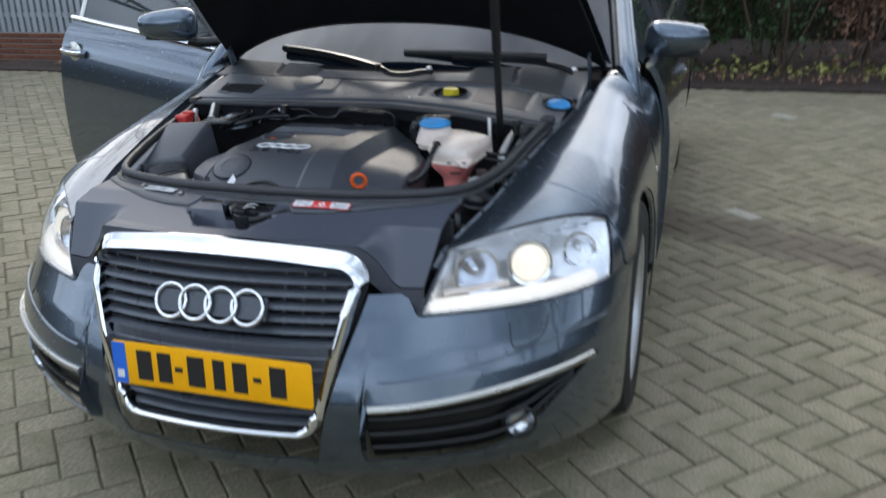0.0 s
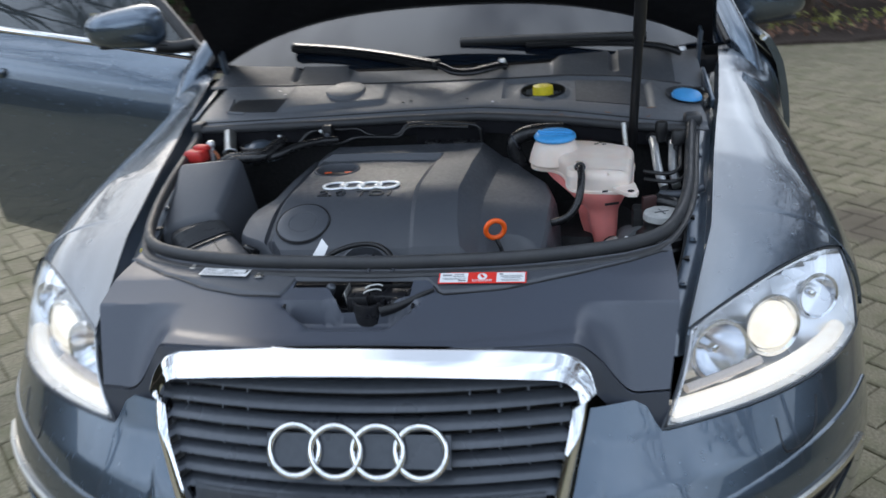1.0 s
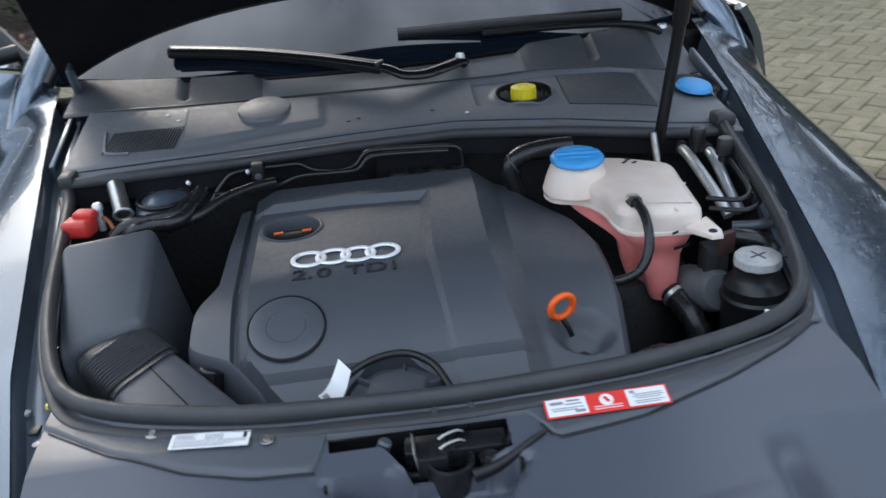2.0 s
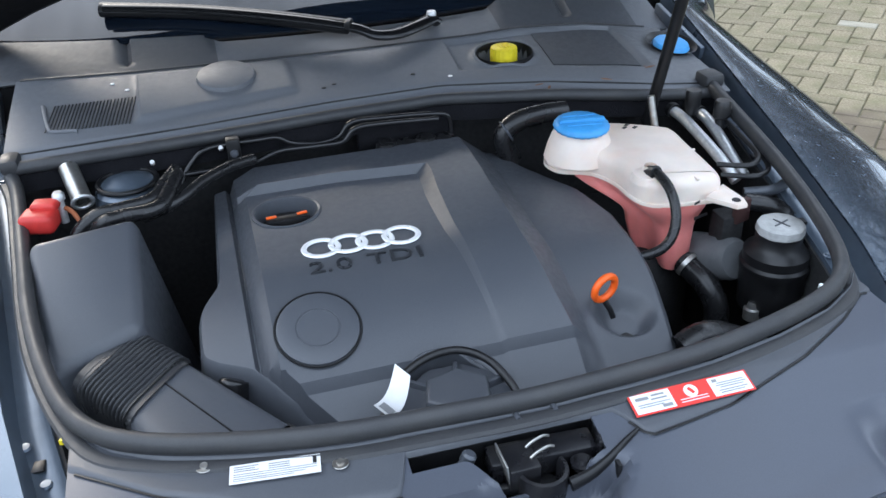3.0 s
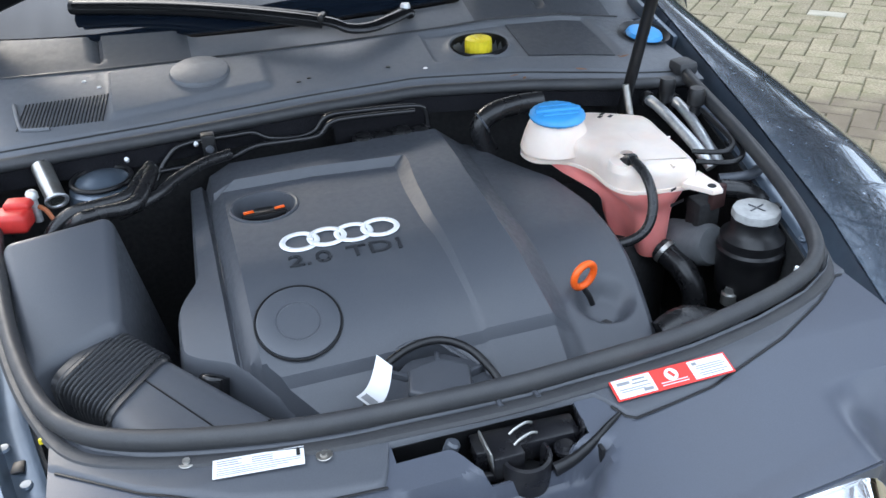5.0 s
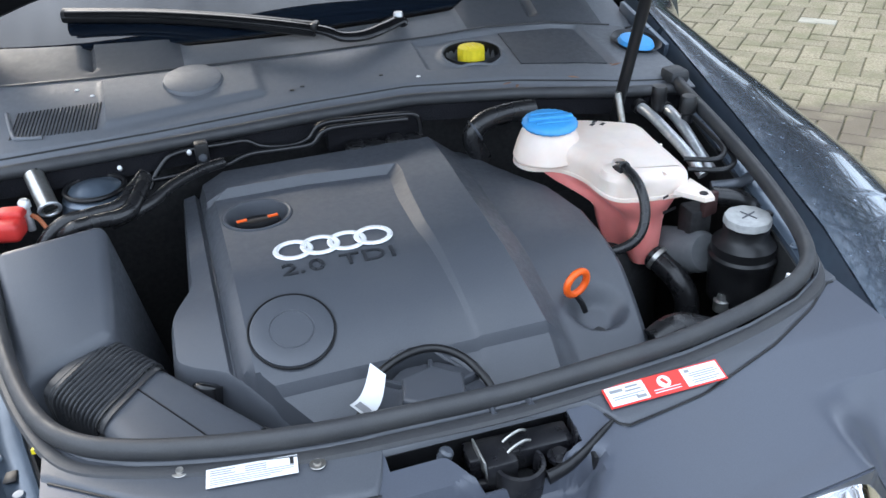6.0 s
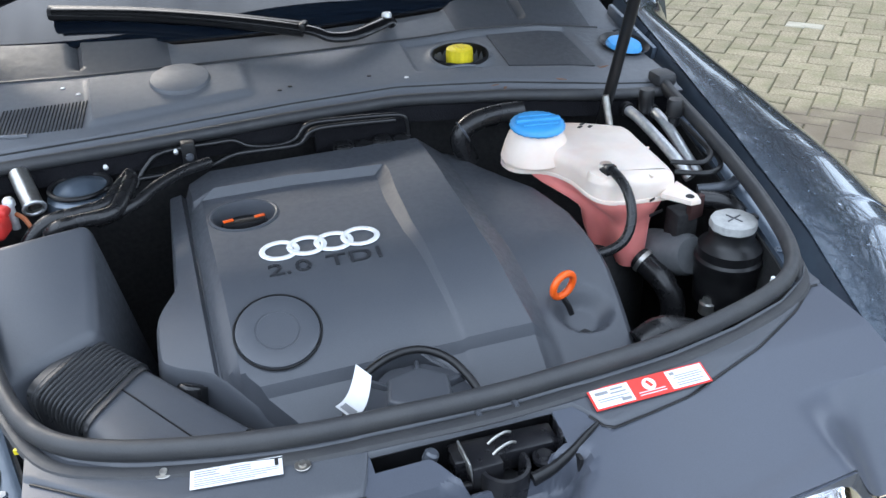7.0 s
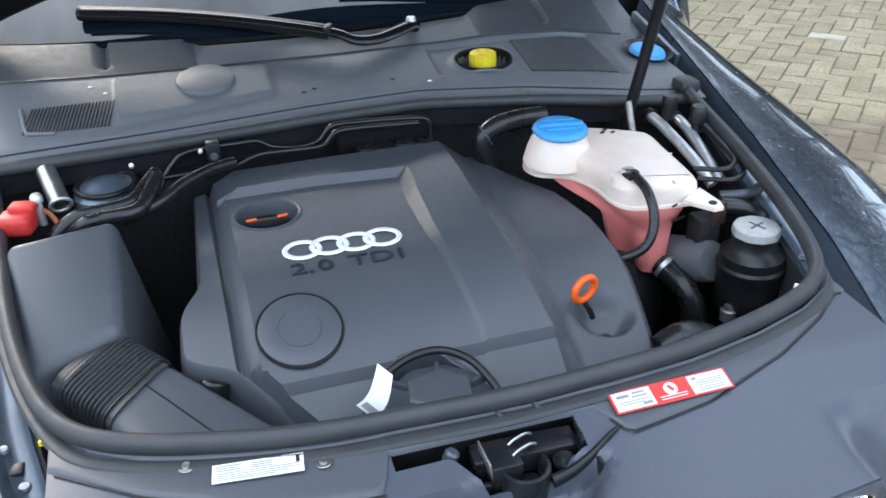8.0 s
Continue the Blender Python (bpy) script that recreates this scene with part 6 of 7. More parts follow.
for k, (pts, r) in enumerate([
        ([(0.503, 0.972, 0.850), (0.504, 0.930, 0.848), (0.503, 0.860, 0.838), (0.504, 0.800, 0.824), (0.512, 0.760, 0.800)], 0.0098),
        ([(0.549, 0.996, 0.842), (0.546, 0.930, 0.846), (0.540, 0.870, 0.836), (0.536, 0.822, 0.820), (0.540, 0.780, 0.796)], 0.0098)]):
    ac = part("aircon_pipe", tube(pts, r, 12, 5), ALU, car, "dull aluminium air-conditioning pipe")
    part("pipe_collar", tube([Vector(pts[0]), Vector(pts[0]).lerp(Vector(pts[1]), 0.85 if k else 0.3)], r * 1.4, 14, 2), BLACK, ac)
part("service_valve", lathe([(0.0, 0.030), (0.012, 0.029), (0.015, 0.024), (0.015, 0.0), (0.010, -0.004), (0.010, -0.02)], 20, Matrix.Translation((0.552, 0.885, 0.862))), BLACK, car)
part("service_valve", lathe([(0.0, 0.026), (0.012, 0.025), (0.014, 0.020), (0.014, 0.0), (0.010, -0.02)], 20, Matrix.Translation((0.520, 0.930, 0.874))), BLACK, car)
part("thin_pipe", tube([(0.47, 0.76, 0.838), (0.515, 0.735, 0.840), (0.540, 0.752, 0.845), (0.548, 0.80, 0.85), (0.556, 0.87, 0.855)], 0.0045, 8, 6), BLACK, car)
part("thin_pipe", tube([(0.47, 0.745, 0.826), (0.520, 0.718, 0.828), (0.550, 0.735, 0.833), (0.560, 0.79, 0.842)], 0.0045, 8, 6), BLACK, car)
part("grey_pipe", tube([(0.50, 0.72, 0.80), (0.545, 0.705, 0.805), (0.585, 0.715, 0.815)], 0.009, 10, 4), SLAT, car)
part("dark_hose", tube([(0.49, 0.70, 0.795), (0.53, 0.675, 0.79), (0.55, 0.66, 0.76), (0.55, 0.64, 0.68)], 0.015, 12, 5), HOSE, car)
part("dark_hose", tube([(0.200, 0.985, 0.790), (0.182, 0.985, 0.835), (0.200, 0.985, 0.862), (0.245, 0.985, 0.872), (0.300, 0.985, 0.872)], 0.018, 14, 6), HOSE, car)
part("hose_clip", torus((0.188, 0.985, 0.850), 0.019, 0.0022, Matrix.Rotation(radians(60), 4, "Y"), 24, 6), SLAT, car)
part("dark_hose", tube([(0.262, 0.478, 0.715), (0.300, 0.482, 0.726), (0.345, 0.475, 0.712), (0.40, 0.45, 0.68)], 0.024, 14, 6), HOSE, car)
part("relay_box", box((0.462, 0.700, 0.755), (0.040, 0.040, 0.055), 0.006), DARK, car)
part("bracket", box((0.475, 0.685, 0.790), (0.030, 0.012, 0.040), 0.003, Matrix.Rotation(radians(15), 4, "Z")), material("brown_bracket", (0.06, 0.03, 0.028), 0.5), car)
part("pump_body", lathe([(0.0, 0.04), (0.030, 0.038), (0.035, 0.028), (0.035, 0.010), (0.038, 0.006), (0.038, -0.06)], 28, axes((0.452, 0.690, 0.705), (1, 0.2, 0), (0, 0.4, 1))), material("grey_casting", (0.10, 0.105, 0.11), 0.6, bump=0.3, scale=80), car)
for x, y, zz in ((0.462, 0.605, 0.700), (0.452, 0.590, 0.672), (0.470, 0.640, 0.712), (0.500, 0.520, 0.66), (0.478, 0.505, 0.668)):
    part("bolt", lathe([(0.0, 0.010), (0.007, 0.009), (0.009, 0.0), (0.013, -0.002), (0.013, -0.02)], 14, Matrix.Translation((x, y, zz))), STEEL, car)
part("bay_clip", lathe([(0.0, 0.003), (0.003, 0.002), (0.0035, -0.004)], 10, Matrix.Translation((0.414, 0.416, 0.828))), WHITE, car)
part("engine_block", box((-0.03, 0.74, 0.60), (0.52, 0.52, 0.26), 0.03), DARK, car)
part("gearbox_hump", lathe([(0.0, 0.0), (0.12, 0.0), (0.14, -0.04), (0.14, -0.25)], 24, Matrix.Translation((0.34, 0.86, 0.70))), DARK, car)

# ---- car: air filter box and left-hand side of the bay ----
bm = bmesh.new()
top = [(-0.578, 0.800, 0.880), (-0.432, 0.822, 0.884), (-0.438, 0.650, 0.808), (-0.552, 0.602, 0.790)]
tv = [bm.verts.new(p) for p in top]
lv = [bm.verts.new((x * 1.02 + dx, y, 0.58)) for (x, y, z), dx in zip(top, (0.0, 0.060, 0.055, 0.0))]
bm.faces.new(tv)
bm.faces.new(lv[::-1])
for i in range(4):
    bm.faces.new((lv[i], lv[(i + 1) % 4], tv[(i + 1) % 4], tv[i]))
bmesh.ops.recalc_face_normals(bm, faces=bm.faces[:])
bmesh.ops.bevel(bm, geom=bm.edges[:], offset=0.014, segments=4, profile=0.5, affect="EDGES")
ab = part("air_filter_box", bm, COVER, car, "black plastic air filter box")
axis = Vector((0.055, -0.074, -0.004)).normalized()
wide = Vector((0.074, 0.078, 0.010)).normalized()
upv = wide.cross(axis).normalized()
if upv.z < 0:
    upv = -upv
def duct(c0, c1, w0, w1, h, waves, amp, n):
    def f(u, v):
        c = c0.lerp(c1, u)
        k = 1 + amp * math.cos(2 * math.pi * waves * u)
        a = 2 * math.pi * v
        e = lambda t: math.copysign(abs(t) ** 0.45, t)
        return c + wide * (lerp(w0, w1, u) * k * e(math.cos(a))) + upv * (h * k * e(math.sin(a)))
    return sheet(f, steps(0, 1, n), steps(0, 1, 28))
A, B, C = Vector((-0.480, 0.628, 0.758)), Vector((-0.424, 0.550, 0.756)), Vector((-0.322, 0.400, 0.738))
part("bellows", duct(A, B, 0.057, 0.057, 0.032, 12, 0.080, 132), BELLOWS, ab, "ribbed black rubber bellows")
part("bellows_cuff", duct(A - axis * 0.012, A + axis * 0.006, 0.060, 0.060, 0.034, 0, 0, 3), BELLOWS, ab)
part("intake_duct", duct(B - axis * 0.004, C, 0.056, 0.070, 0.029, 0, 0, 8), COVER, ab)
part("duct_cuff", duct(B - axis * 0.010, B + axis * 0.010, 0.058, 0.058, 0.032, 0, 0, 3), BELLOWS, ab)
part("duct_seam", tube([B + wide * 0.010 + upv * 0.029, B.lerp(C, 0.5) + wide * 0.012 + upv * 0.029, C + wide * 0.014 + upv * 0.029], 0.0012, 6, 3), BLACK, ab)
part("dark_hose", tube([(-0.345, 0.520, 0.640), (-0.340, 0.535, 0.700), (-0.338, 0.540, 0.738), (-0.334, 0.548, 0.762), (-0.332, 0.551, 0.768)], lambda t: 0.019 - 0.008 * max(0.0, t - 0.85) / 0.15, 14, 6), GLOSSBLACK, car)
rt = part("jump_start_terminal", box((-0.570, 0.880, 0.870), (0.050, 0.040, 0.030), 0.008, Matrix.Rotation(radians(-14), 4, "Z"), 3), RED, car, "red plastic cover of the jump-start terminal")
part("terminal_flap", box((-0.560, 0.895, 0.886), (0.038, 0.026, 0.014), 0.005, Matrix.Rotation(radians(-14), 4, "Z"), 3), RED, rt)
part("earth_stud", lathe([(0.0, 0.020), (0.006, 0.020), (0.009, 0.016), (0.009, 0.008), (0.006, 0.006), (0.006, -0.03)], 16, Matrix.Translation((-0.541, 0.905, 0.880))), ALU, car)
part("copper_wire", tube([(-0.536, 0.903, 0.874), (-0.526, 0.896, 0.868), (-0.516, 0.885, 0.850), (-0.51, 0.88, 0.83)], 0.0035, 8, 4), material("orange_wire", (0.32, 0.10, 0.04), 0.5), car)
part("metal_can", tube([(-0.538, 1.025, 0.885), (-0.520, 0.965, 0.850)], 0.0155, 18, 3), STEEL, car, "small grey metal can")
part("can_rim", torus((-0.520, 0.965, 0.850), 0.0155, 0.003, axes((0, 0, 0), (1, 0.2, 0), (0, -0.5, 0.86)), 24, 8), ALU, car)
sd = part("suspension_dome", lathe([(0.0, 0.012), (0.022, 0.010), (0.030, 0.004), (0.040, 0.002), (0.046, -0.006), (0.052, -0.010), (0.056, -0.03)], 40, Matrix.Translation((-0.452, 0.995, 0.858))), PAINT_IN, car, "blue-grey painted suspension dome")
part("dome_ring", torus((-0.452, 0.995, 0.860), 0.046, 0.004, None, 36, 8), BLACK, sd)
for k, off in enumerate((0.0, 0.026)):
    part("wire_loom", tube([(-0.545 + off, 0.865, 0.79), (-0.528 + off, 0.875, 0.835), (-0.495 + off * 0.5, 0.890 - off, 0.858), (-0.455, 0.893 - off, 0.862), (-0.412 + off * 0.3, 0.900 - off * 1.2, 0.866), (-0.388 + off * 0.2, 0.935 - off, 0.876), (-0.372, 0.960 - off * 0.6, 0.882)], 0.0115, 12, 6), HOSE, car)
part("wire_loom", tube([(-0.43, 0.875, 0.850), (-0.375, 0.890, 0.862), (-0.335, 0.925, 0.872), (-0.29, 0.965, 0.872), (-0.25, 0.990, 0.868)], 0.009, 10, 6), HOSE, car)
part("fuel_line", tube([(-0.372, 1.010, 0.835), (-0.350, 1.025, 0.862), (-0.318, 1.030, 0.881), (-0.236, 1.030, 0.883), (-0.205, 1.030, 0.882), (-0.180, 1.030, 0.868), (-0.135, 1.030, 0.861), (-0.100, 1.030, 0.868), (-0.076, 1.030, 0.890), (-0.02, 1.030, 0.890), (0.067, 1.030, 0.884), (0.093, 1.030, 0.877), (0.100, 1.030, 0.855), (0.099, 1.030, 0.82)], 0.0048, 10, 5), GLOSSBLACK, car, "black metal fuel line along the bulkhead")
part("fuel_line", tube([(-0.363, 1.008, 0.850), (-0.281, 1.010, 0.851), (-0.243, 1.010, 0.854), (-0.204, 1.010, 0.866), (-0.147, 1.010, 0.865), (-0.098, 1.010, 0.866), (-0.074, 1.010, 0.886), (-0.028, 1.010, 0.888), (0.072, 1.010, 0.882)], 0.0048, 10, 5), GLOSSBLACK, car)
lb = part("line_bracket", box((-0.279, 1.016, 0.874), (0.022, 0.022, 0.050), 0.003), BLACK, car)
part("bracket_bolt", lathe([(0.0, 0.004), (0.006, 0.003), (0.007, 0.0)], 14, axes((-0.279, 1.004, 0.876), (1, 0, 0), (0, 0, 1))), COVER, lb)
for p in ((-0.411, 1.03, 0.871), (-0.299, 1.022, 0.882), (0.101, 0.995, 0.838)):
    part("white_clip", lathe([(0.0, 0.004), (0.0036, 0.003), (0.0042, -0.006)], 8, axes(p, (1, 0, 0), (0, 0.6, 0.8))), WHITE, car)
part("bulkhead_pad", box((0.02, 1.062, 0.845), (0.17, 0.02, 0.05), 0.008), LINER, car)
for k in range(4):
    part("cable_lump", lathe([(0.0, 0.012), (0.018, 0.008), (0.022, -0.02)], 14, Matrix.Translation((-0.02 + 0.035 * k, 1.025, 0.838 - 0.004 * (k % 2)))), HOSE, car)

# ---- ground ----
ground = part("ground", sheet(lambda u, v: (lerp(-200, 200, u), lerp(-200, 200, v), -0.010), steps(0, 1, 40), steps(0, 1, 40)), JOINT)
tagged(ground, "mossy joint sand under the paving", "ground", kind="structure")
TURN_P, PL, PW, GAP = radians(-46.5), 0.200, 0.100, 0.0026
cp, sp = math.cos(TURN_P), math.sin(TURN_P)


def paver_mesh(name, mat):
    bm = bmesh.new()
    a, b2, c = PL / 2 - GAP, PW / 2 - GAP, 0.005
    rings = []
    for ex, ey, z in ((a, b2, -0.03), (a, b2, -0.004), (a - c, b2 - c, 0.0)):
        rings.append([bm.verts.new((sx * ex, sy * ey, z)) for sx, sy in ((-1, -1), (1, -1), (1, 1), (-1, 1))])
    for r0, r1 in zip(rings, rings[1:]):
        for k in range(4):
            bm.faces.new((r0[k], r0[(k + 1) % 4], r1[(k + 1) % 4], r1[k]))
    bm.faces.new(rings[-1])
    me = bpy.data.meshes.new(name)
    bm.to_mesh(me)
    bm.free()
    me.materials.append(mat)
    return me


def paver_spots(x0, x1, y0, y1):
    n = int(16 / PW)
    for i in range(-n, n):
        for j in range(-n, n):
            k = (i - j) % 4
            if k == 0:
                lx, ly, a = (i + 1) * PW, (j + 0.5) * PW, 0.0
            elif k == 2:
                lx, ly, a = (i + 0.5) * PW, j * PW, math.pi / 2
            else:
                continue
            x, y = lx * cp - ly * sp + 0.3, lx * sp + ly * cp + 2.5
            if x0 < x < x1 and y0 < y < y1:
                yield x, y, a + TURN_P


rnd = random.Random(11)
paver_me, white_me = paver_mesh("paver", PAVER), paver_mesh("worn_white_paver", WORN_WHITE)
WHITE_SPOTS = [(1.295, 3.14), (1.56, 5.44), (3.07, 3.62)]
spots = list(paver_spots(-7.6, 5.2, -2.2, 6.62))
white_of = [min((i for i in range(len(spots)) if spots[i][2] == TURN_P), key=lambda i: math.hypot(spots[i][0] - wx, spots[i][1] - wy)) for wx, wy in WHITE_SPOTS]
vv, ff = [], []
pieces = []
proto = [tuple(v.co) for v in paver_me.vertices]
pfaces = [tuple(p.vertices) for p in paver_me.polygons]
for i, (x, y, a) in enumerate(spots):
    tilt, lift = rnd.uniform(-0.022, 0.022), rnd.uniform(-0.003, 0.003)
    m = Matrix.Translation((x, y, lift)) @ Matrix.Rotation(a + rnd.uniform(-0.02, 0.02), 4, "Z") @ Matrix.Rotation(tilt, 4, "X")
    if i in white_of or (0.92 < x < 2.40 and -0.25 < y < 3.75):
        pieces.append((m, white_me if i in white_of else paver_me))
        continue
    o = len(vv)
    vv += [tuple(m @ Vector(p)) for p in proto]
    ff += [tuple(o + k for k in f) for f in pfaces]
me = bpy.data.meshes.new("paving")
me.from_pydata(vv, [], ff)
me.materials.append(PAVER)
paving = tagged(new("paving", me), "weathered concrete block paving laid in herringbone", "paving", kind="stuff")
for m, data in pieces:
    ob = new("paver", data)
    ob.parent = ground
    ob.matrix_basis = m

# ---- planting bed and hedge behind the car ----
bed = part("planting_bed", sheet(lambda u, v: (lerp(-12, 12, u), lerp(6.66, 9.5, v) + 0.05 * noise.noise(Vector((u * 60, 0, 0))), 0.02 + 0.10 * sstep(0.0, 0.4, v) + 0.03 * noise.noise(Vector((u * 90, v * 12, 2)))), steps(0, 1, 160), steps(0, 1, 24), 0.05), SOIL)
tagged(bed, "dark soil of the planting bed", "soil", kind="structure")


def leaf_cloud(n, where, size, rnd, mat, name, parent=None, droop=0.0):
    vv, ff = [], []
    for _ in range(n):
        p = where(rnd)
        s = size * rnd.uniform(0.6, 1.3)
        a = Matrix.Rotation(rnd.uniform(0, 6.283), 3, "Z") @ Matrix.Rotation(rnd.uniform(-1.1, 1.1) - droop, 3, "X") @ Matrix.Rotation(rnd.uniform(-0.6, 0.6), 3, "Y")
        o = len(vv)
        for q in ((0, 0, 0), (0.32 * s, 0.45 * s, 0.08 * s), (0, s, -0.05 * s), (-0.32 * s, 0.45 * s, 0.08 * s)):
            vv.append(tuple(Vector(p) + a @ Vector(q)))
        ff += [(o, o + 1, o + 2), (o, o + 2, o + 3)]
    me = bpy.data.meshes.new(name)
    me.from_pydata(vv, [], ff)
    me.materials.append(mat)
    ob = new(name, me)
    if parent:
        ob.parent = parent
    return ob


def shrub(cx, cy, w, h, leaf_mat, label, n, size, seed, depth=0.6):
    r = random.Random(seed)
    root = thing("shrub", label, "shrub", "hedge behind the paving", at=(cx, cy, 0.05))
    clumps = []
    for k in range(9):
        a = r.uniform(0, 6.283)
        tip = Vector((r.uniform(-0.5, 0.5) * w, r.uniform(-0.5, 0.5) * depth, h * r.uniform(0.55, 1.0)))
        foot = Vector((math.cos(a) * 0.1, math.sin(a) * 0.08, 0))
        mid = foot.lerp(tip, 0.5) + Vector((r.uniform(-0.1, 0.1), r.uniform(-0.1, 0.1), 0.05))
        t = tube([foot, mid, tip], lambda q: 0.018 * (1 - 0.8 * q), 6, 4)
        part("stem", t, TWIG, root)
        for q in (0.35, 0.6, 0.8, 1.0):
            base = foot.lerp(mid, q * 2) if q < 0.5 else mid.lerp(tip, q * 2 - 1)
            for _ in range(3):
                clumps.append((base + Vector((r.uniform(-0.25, 0.25) * w, r.uniform(-0.25, 0.25) * depth, r.uniform(-0.15, 0.15) * h)), r.uniform(0.10, 0.24)))

    def where(q):
        c, rad = clumps[q.randrange(len(clumps))]
        v = Vector((q.gauss(0, 1), q.gauss(0, 1), q.gauss(0, 1)))
        v = v.normalized() * rad * q.uniform(0.5, 1.0) ** 0.5
        p = c + v
        p.z = max(0.03, p.z)
        return p
    leaf_cloud(n, where, size, r, leaf_mat, "foliage", root)
    return root


k = 0
for cx, cy, w, h, mat, label, n, size in (
        (-3.6, 7.5, 1.5, 1.7, LEAF, "dense dark evergreen shrub", 2600, 0.075), (-2.4, 7.4, 1.4, 1.8, LEAF, "dense dark evergreen shrub", 2600, 0.075),
        (-1.3, 7.5, 1.4, 1.7, LEAF, "dense dark evergreen shrub", 2600, 0.075), (-0.2, 7.4, 1.3, 1.8, LEAF, "dense dark evergreen shrub", 2600, 0.07),
        (0.8, 7.35, 1.2, 1.6, LEAF, "dense dark evergreen shrub", 3200, 0.065), (1.6, 7.3, 1.1, 1.7, LEAF, "dense dark evergreen shrub", 3200, 0.06),
        (2.4, 7.5, 1.2, 1.8, LEAF_BROWN, "hedge of dry brown beech leaves", 2600, 0.05), (3.4, 7.45, 1.3, 1.8, LEAF_BROWN, "hedge of dry brown beech leaves", 2600, 0.05),
        (4.6, 7.5, 1.5, 1.8, LEAF_BROWN, "hedge of dry brown beech leaves", 2200, 0.05), (5.9, 7.4, 1.5, 1.7, LEAF, "dense dark evergreen shrub", 2200, 0.07)):
    k += 1
    shrub(cx, cy, w, h, mat, label, n, size, 40 + k)
ground_ivy = leaf_cloud(330, lambda q: (q.uniform(1.0, 4.2), 6.95 + q.gauss(0, 0.10), 0.10 + abs(q.gauss(0, 0.06))), 0.06, random.Random(5), LEAF_YELLOW, "ground_ivy")
tagged(ground_ivy, "yellow-green leaves at the foot of the hedge", "leaves", kind="stuff")
litter = leaf_cloud(1400, lambda q: (q.uniform(-6, 6), 6.60 + abs(q.gauss(0, 0.35)), 0.09 + q.uniform(0, 0.02)), 0.045, random.Random(6), LEAF_BROWN, "leaf_litter", droop=0.0)
tagged(litter, "brown fallen leaves on the soil", "leaves", kind="stuff")
# plain dark sheet: the shade deep between the shrubs, put into its colour
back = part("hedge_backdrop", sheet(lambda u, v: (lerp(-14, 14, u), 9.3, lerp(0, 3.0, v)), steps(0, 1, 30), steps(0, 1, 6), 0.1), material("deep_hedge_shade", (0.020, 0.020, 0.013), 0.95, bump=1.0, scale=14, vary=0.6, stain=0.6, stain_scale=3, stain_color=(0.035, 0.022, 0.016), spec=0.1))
tagged(back, "dark sheet standing in for the hedge's deep shade", "hedge", kind="structure")

# ---- brick plinth with slat fence ----
WALL_Y, WALL_X0, WALL_X1 = 7.05, -11.0, -4.4
plinth = part("plinth_wall", box(((WALL_X0 + WALL_X1) / 2, WALL_Y + 0.05, 0.19), (WALL_X1 - WALL_X0, 0.09, 0.38), 0.004), MORTAR)
tagged(plinth, "low red-brown brick wall below the fence", "wall", kind="structure")
bm = box((0, 0, 0), (0.205, 0.10, 0.048), 0.004, seg=1)
brick_me = bpy.data.meshes.new("brick")
bm.to_mesh(brick_me)
bm.free()
brick_me.materials.append(BRICKM)
for row in range(6):
    x = WALL_X1 - 0.11 - (0.1075 if row % 2 else 0.0)
    while x > -9.2:
        ob = new("brick", brick_me)
        ob.parent = plinth
        ob.location = (x, WALL_Y + 0.044 + rnd.uniform(-0.002, 0.002), 0.036 + row * 0.0625)
        x -= 0.215
fence = thing("slat_fence", "grey steel slat fence on a low brick wall", "fence", at=(-7.7, WALL_Y, 0.38))
slat_bm = box((0, 0, 0.80), (0.066, 0.018, 1.60), 0.004, seg=1)
first = part("slat", slat_bm, FENCE, fence)
x = -3.3
first.location = (x + 0.0, 0.05, 0)
x += 0.092
while x < 3.3:
    o = first.copy()
    scene.collection.objects.link(o)
    o.location = (x, 0.05, 0)
    x += 0.092
for z in (0.2, 1.4):
    part("rail", box((0, 0.075, z), (6.6, 0.03, 0.05), 0.004), FENCE, fence)

# ---- out of view: hedge boxes added to darken reflections, bare trees that the paint mirrors ----
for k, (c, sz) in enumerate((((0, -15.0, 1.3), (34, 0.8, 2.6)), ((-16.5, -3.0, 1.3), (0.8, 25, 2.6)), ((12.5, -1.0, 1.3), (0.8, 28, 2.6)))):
    hb = part("unseen_hedge_box", box(c, sz, 0.2), back.data.materials[0])
    tagged(hb, "unseen dark box added to darken the mirrored horizon", "hedge", kind="structure")


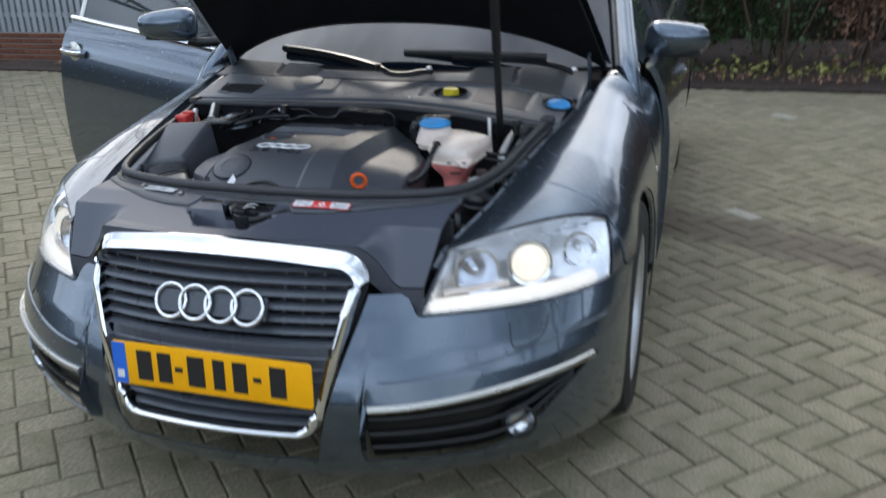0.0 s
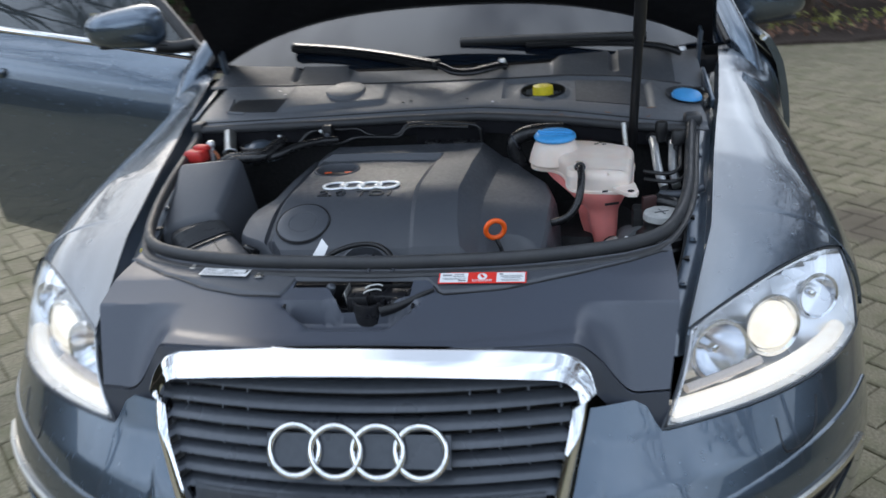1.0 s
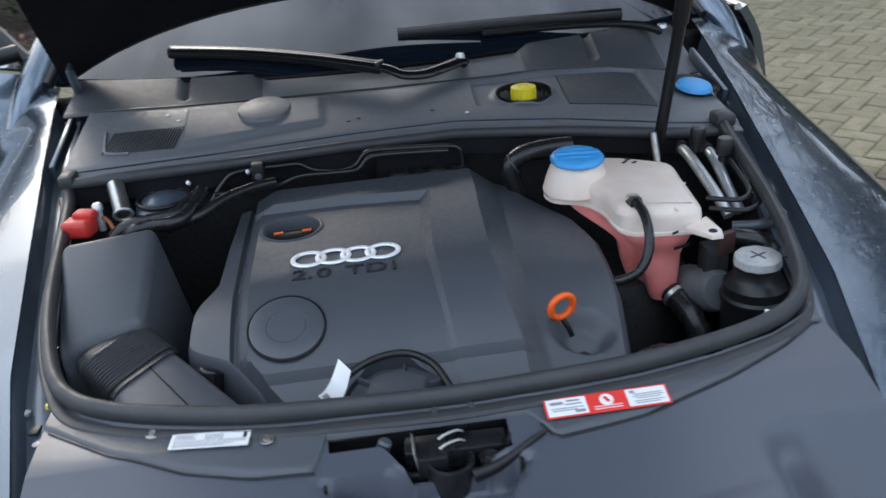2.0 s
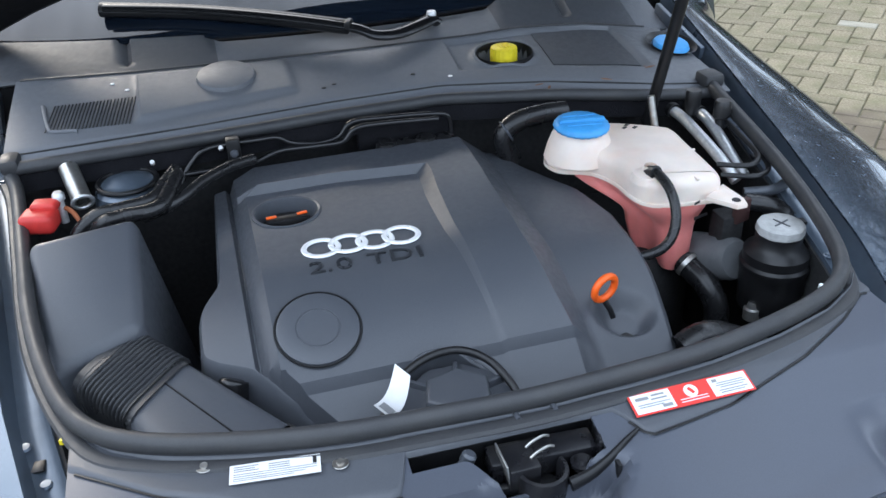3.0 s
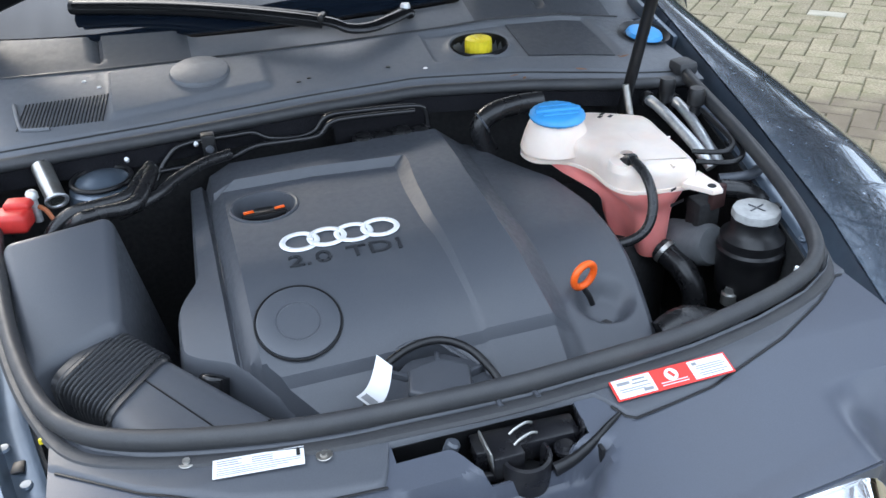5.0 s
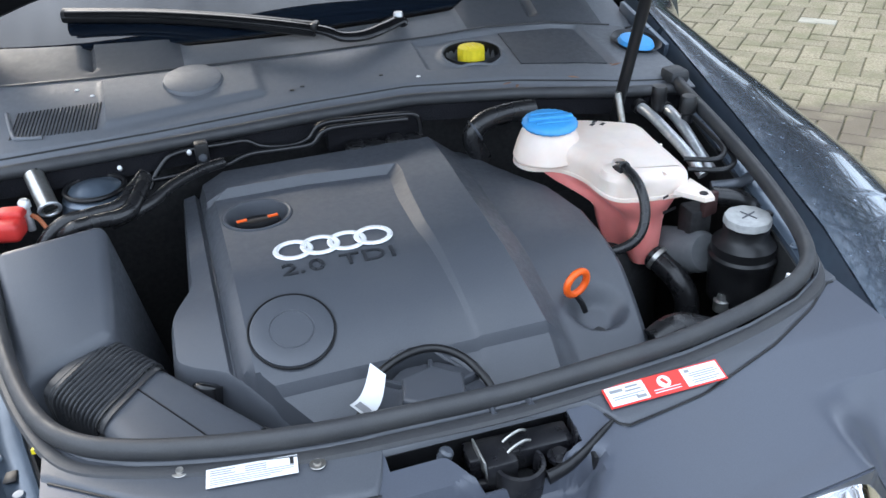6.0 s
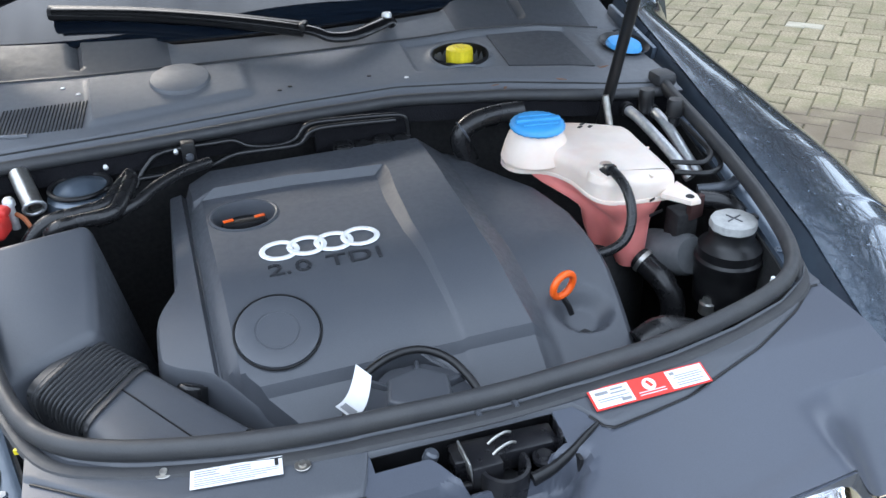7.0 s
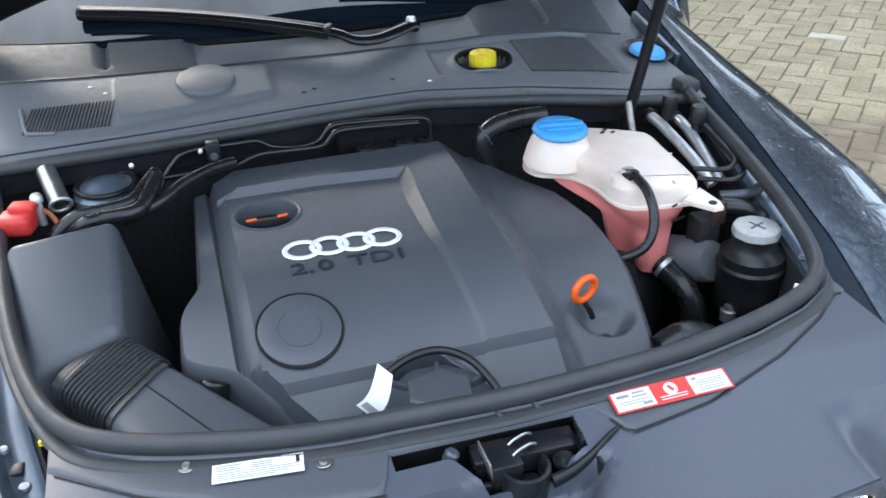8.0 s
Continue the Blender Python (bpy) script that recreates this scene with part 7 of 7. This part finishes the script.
def bare_tree(x, y, h, seed, limbs=7, leaves=0):
    r = random.Random(seed)
    root = thing("bare_tree", "bare winter tree with thin brown branches", "tree", "bare trees round the parking place", at=(x, y, 0))
    trunk = [Vector((0, 0, 0)), Vector((r.uniform(-0.1, 0.1), r.uniform(-0.1, 0.1), h * 0.3)), Vector((r.uniform(-0.2, 0.2), r.uniform(-0.2, 0.2), h * 0.62))]
    part("trunk", tube(trunk, lambda t: 0.16 * (1 - 0.5 * t), 10, 5), TWIG, root)
    vv, ff = [], []

    def limb(p, d, length, rad, depth):
        q = p + d * length
        ax = d.cross(Vector((0.3, 0.5, 1))).normalized()
        ay = d.cross(ax)
        o = len(vv)
        for c, rr in ((p, rad), (q, rad * 0.6)):
            for k in range(4):
                vv.append(tuple(c + ax * (rr * math.cos(k * math.pi / 2)) + ay * (rr * math.sin(k * math.pi / 2))))
        for k in range(4):
            ff.append((o + k, o + (k + 1) % 4, o + 4 + (k + 1) % 4, o + 4 + k))
        if depth:
            for _ in range(3 if depth > 1 else 4):
                nd = (d + Vector((r.gauss(0, 0.45), r.gauss(0, 0.45), r.gauss(0.10, 0.30)))).normalized()
                limb(p.lerp(q, r.uniform(0.45, 1.0)), nd, length * r.uniform(0.55, 0.8), rad * 0.55, depth - 1)
    for _ in range(limbs):
        a = r.uniform(0, 6.283)
        limb(trunk[1].lerp(trunk[2], r.uniform(0.0, 1.0)), Vector((math.cos(a) * 0.7, math.sin(a) * 0.7, r.uniform(0.5, 1.2))).normalized(), h * r.uniform(0.18, 0.28), 0.06, 4)
    me = bpy.data.meshes.new("branches")
    me.from_pydata(vv, [], ff)
    me.materials.append(TWIG)
    ob = new("crown", me)
    ob.parent = root
    # leaves added out of view to thicken the crown's reflection in the paint
    if leaves:
        tips = [Vector(v) for v in vv[::40]]
        leaf_cloud(leaves, lambda q: tips[q.randrange(len(tips))] + Vector((q.gauss(0, 0.22), q.gauss(0, 0.22), q.gauss(0, 0.18))), 0.22, r, LEAF, "ivy", root)


for k, (x, y, h) in enumerate(((-11, -10, 8), (-7.5, -11.5, 9), (11.5, -9, 8), (-12.5, -4, 8.5), (-12, 2, 9), (11, -3, 8.5), (9.8, -0.5, 9), (9.2, 2.0, 9.5), (9.0, 4.4, 9.5), (9.6, 6.6, 9), (11.2, 8.6, 9.5), (8.6, 10.6, 9), (12.6, 11.4, 10), (10.2, 13.2, 10), (-9, 11, 9), (-13, 6, 9))):
    bare_tree(x, y, h, 100 + k, 17 if x > 8.0 and y > -6 else 7 if x < -8.5 and y > -6 else 8, 160 if x > 8.0 and y > -6 else 0)
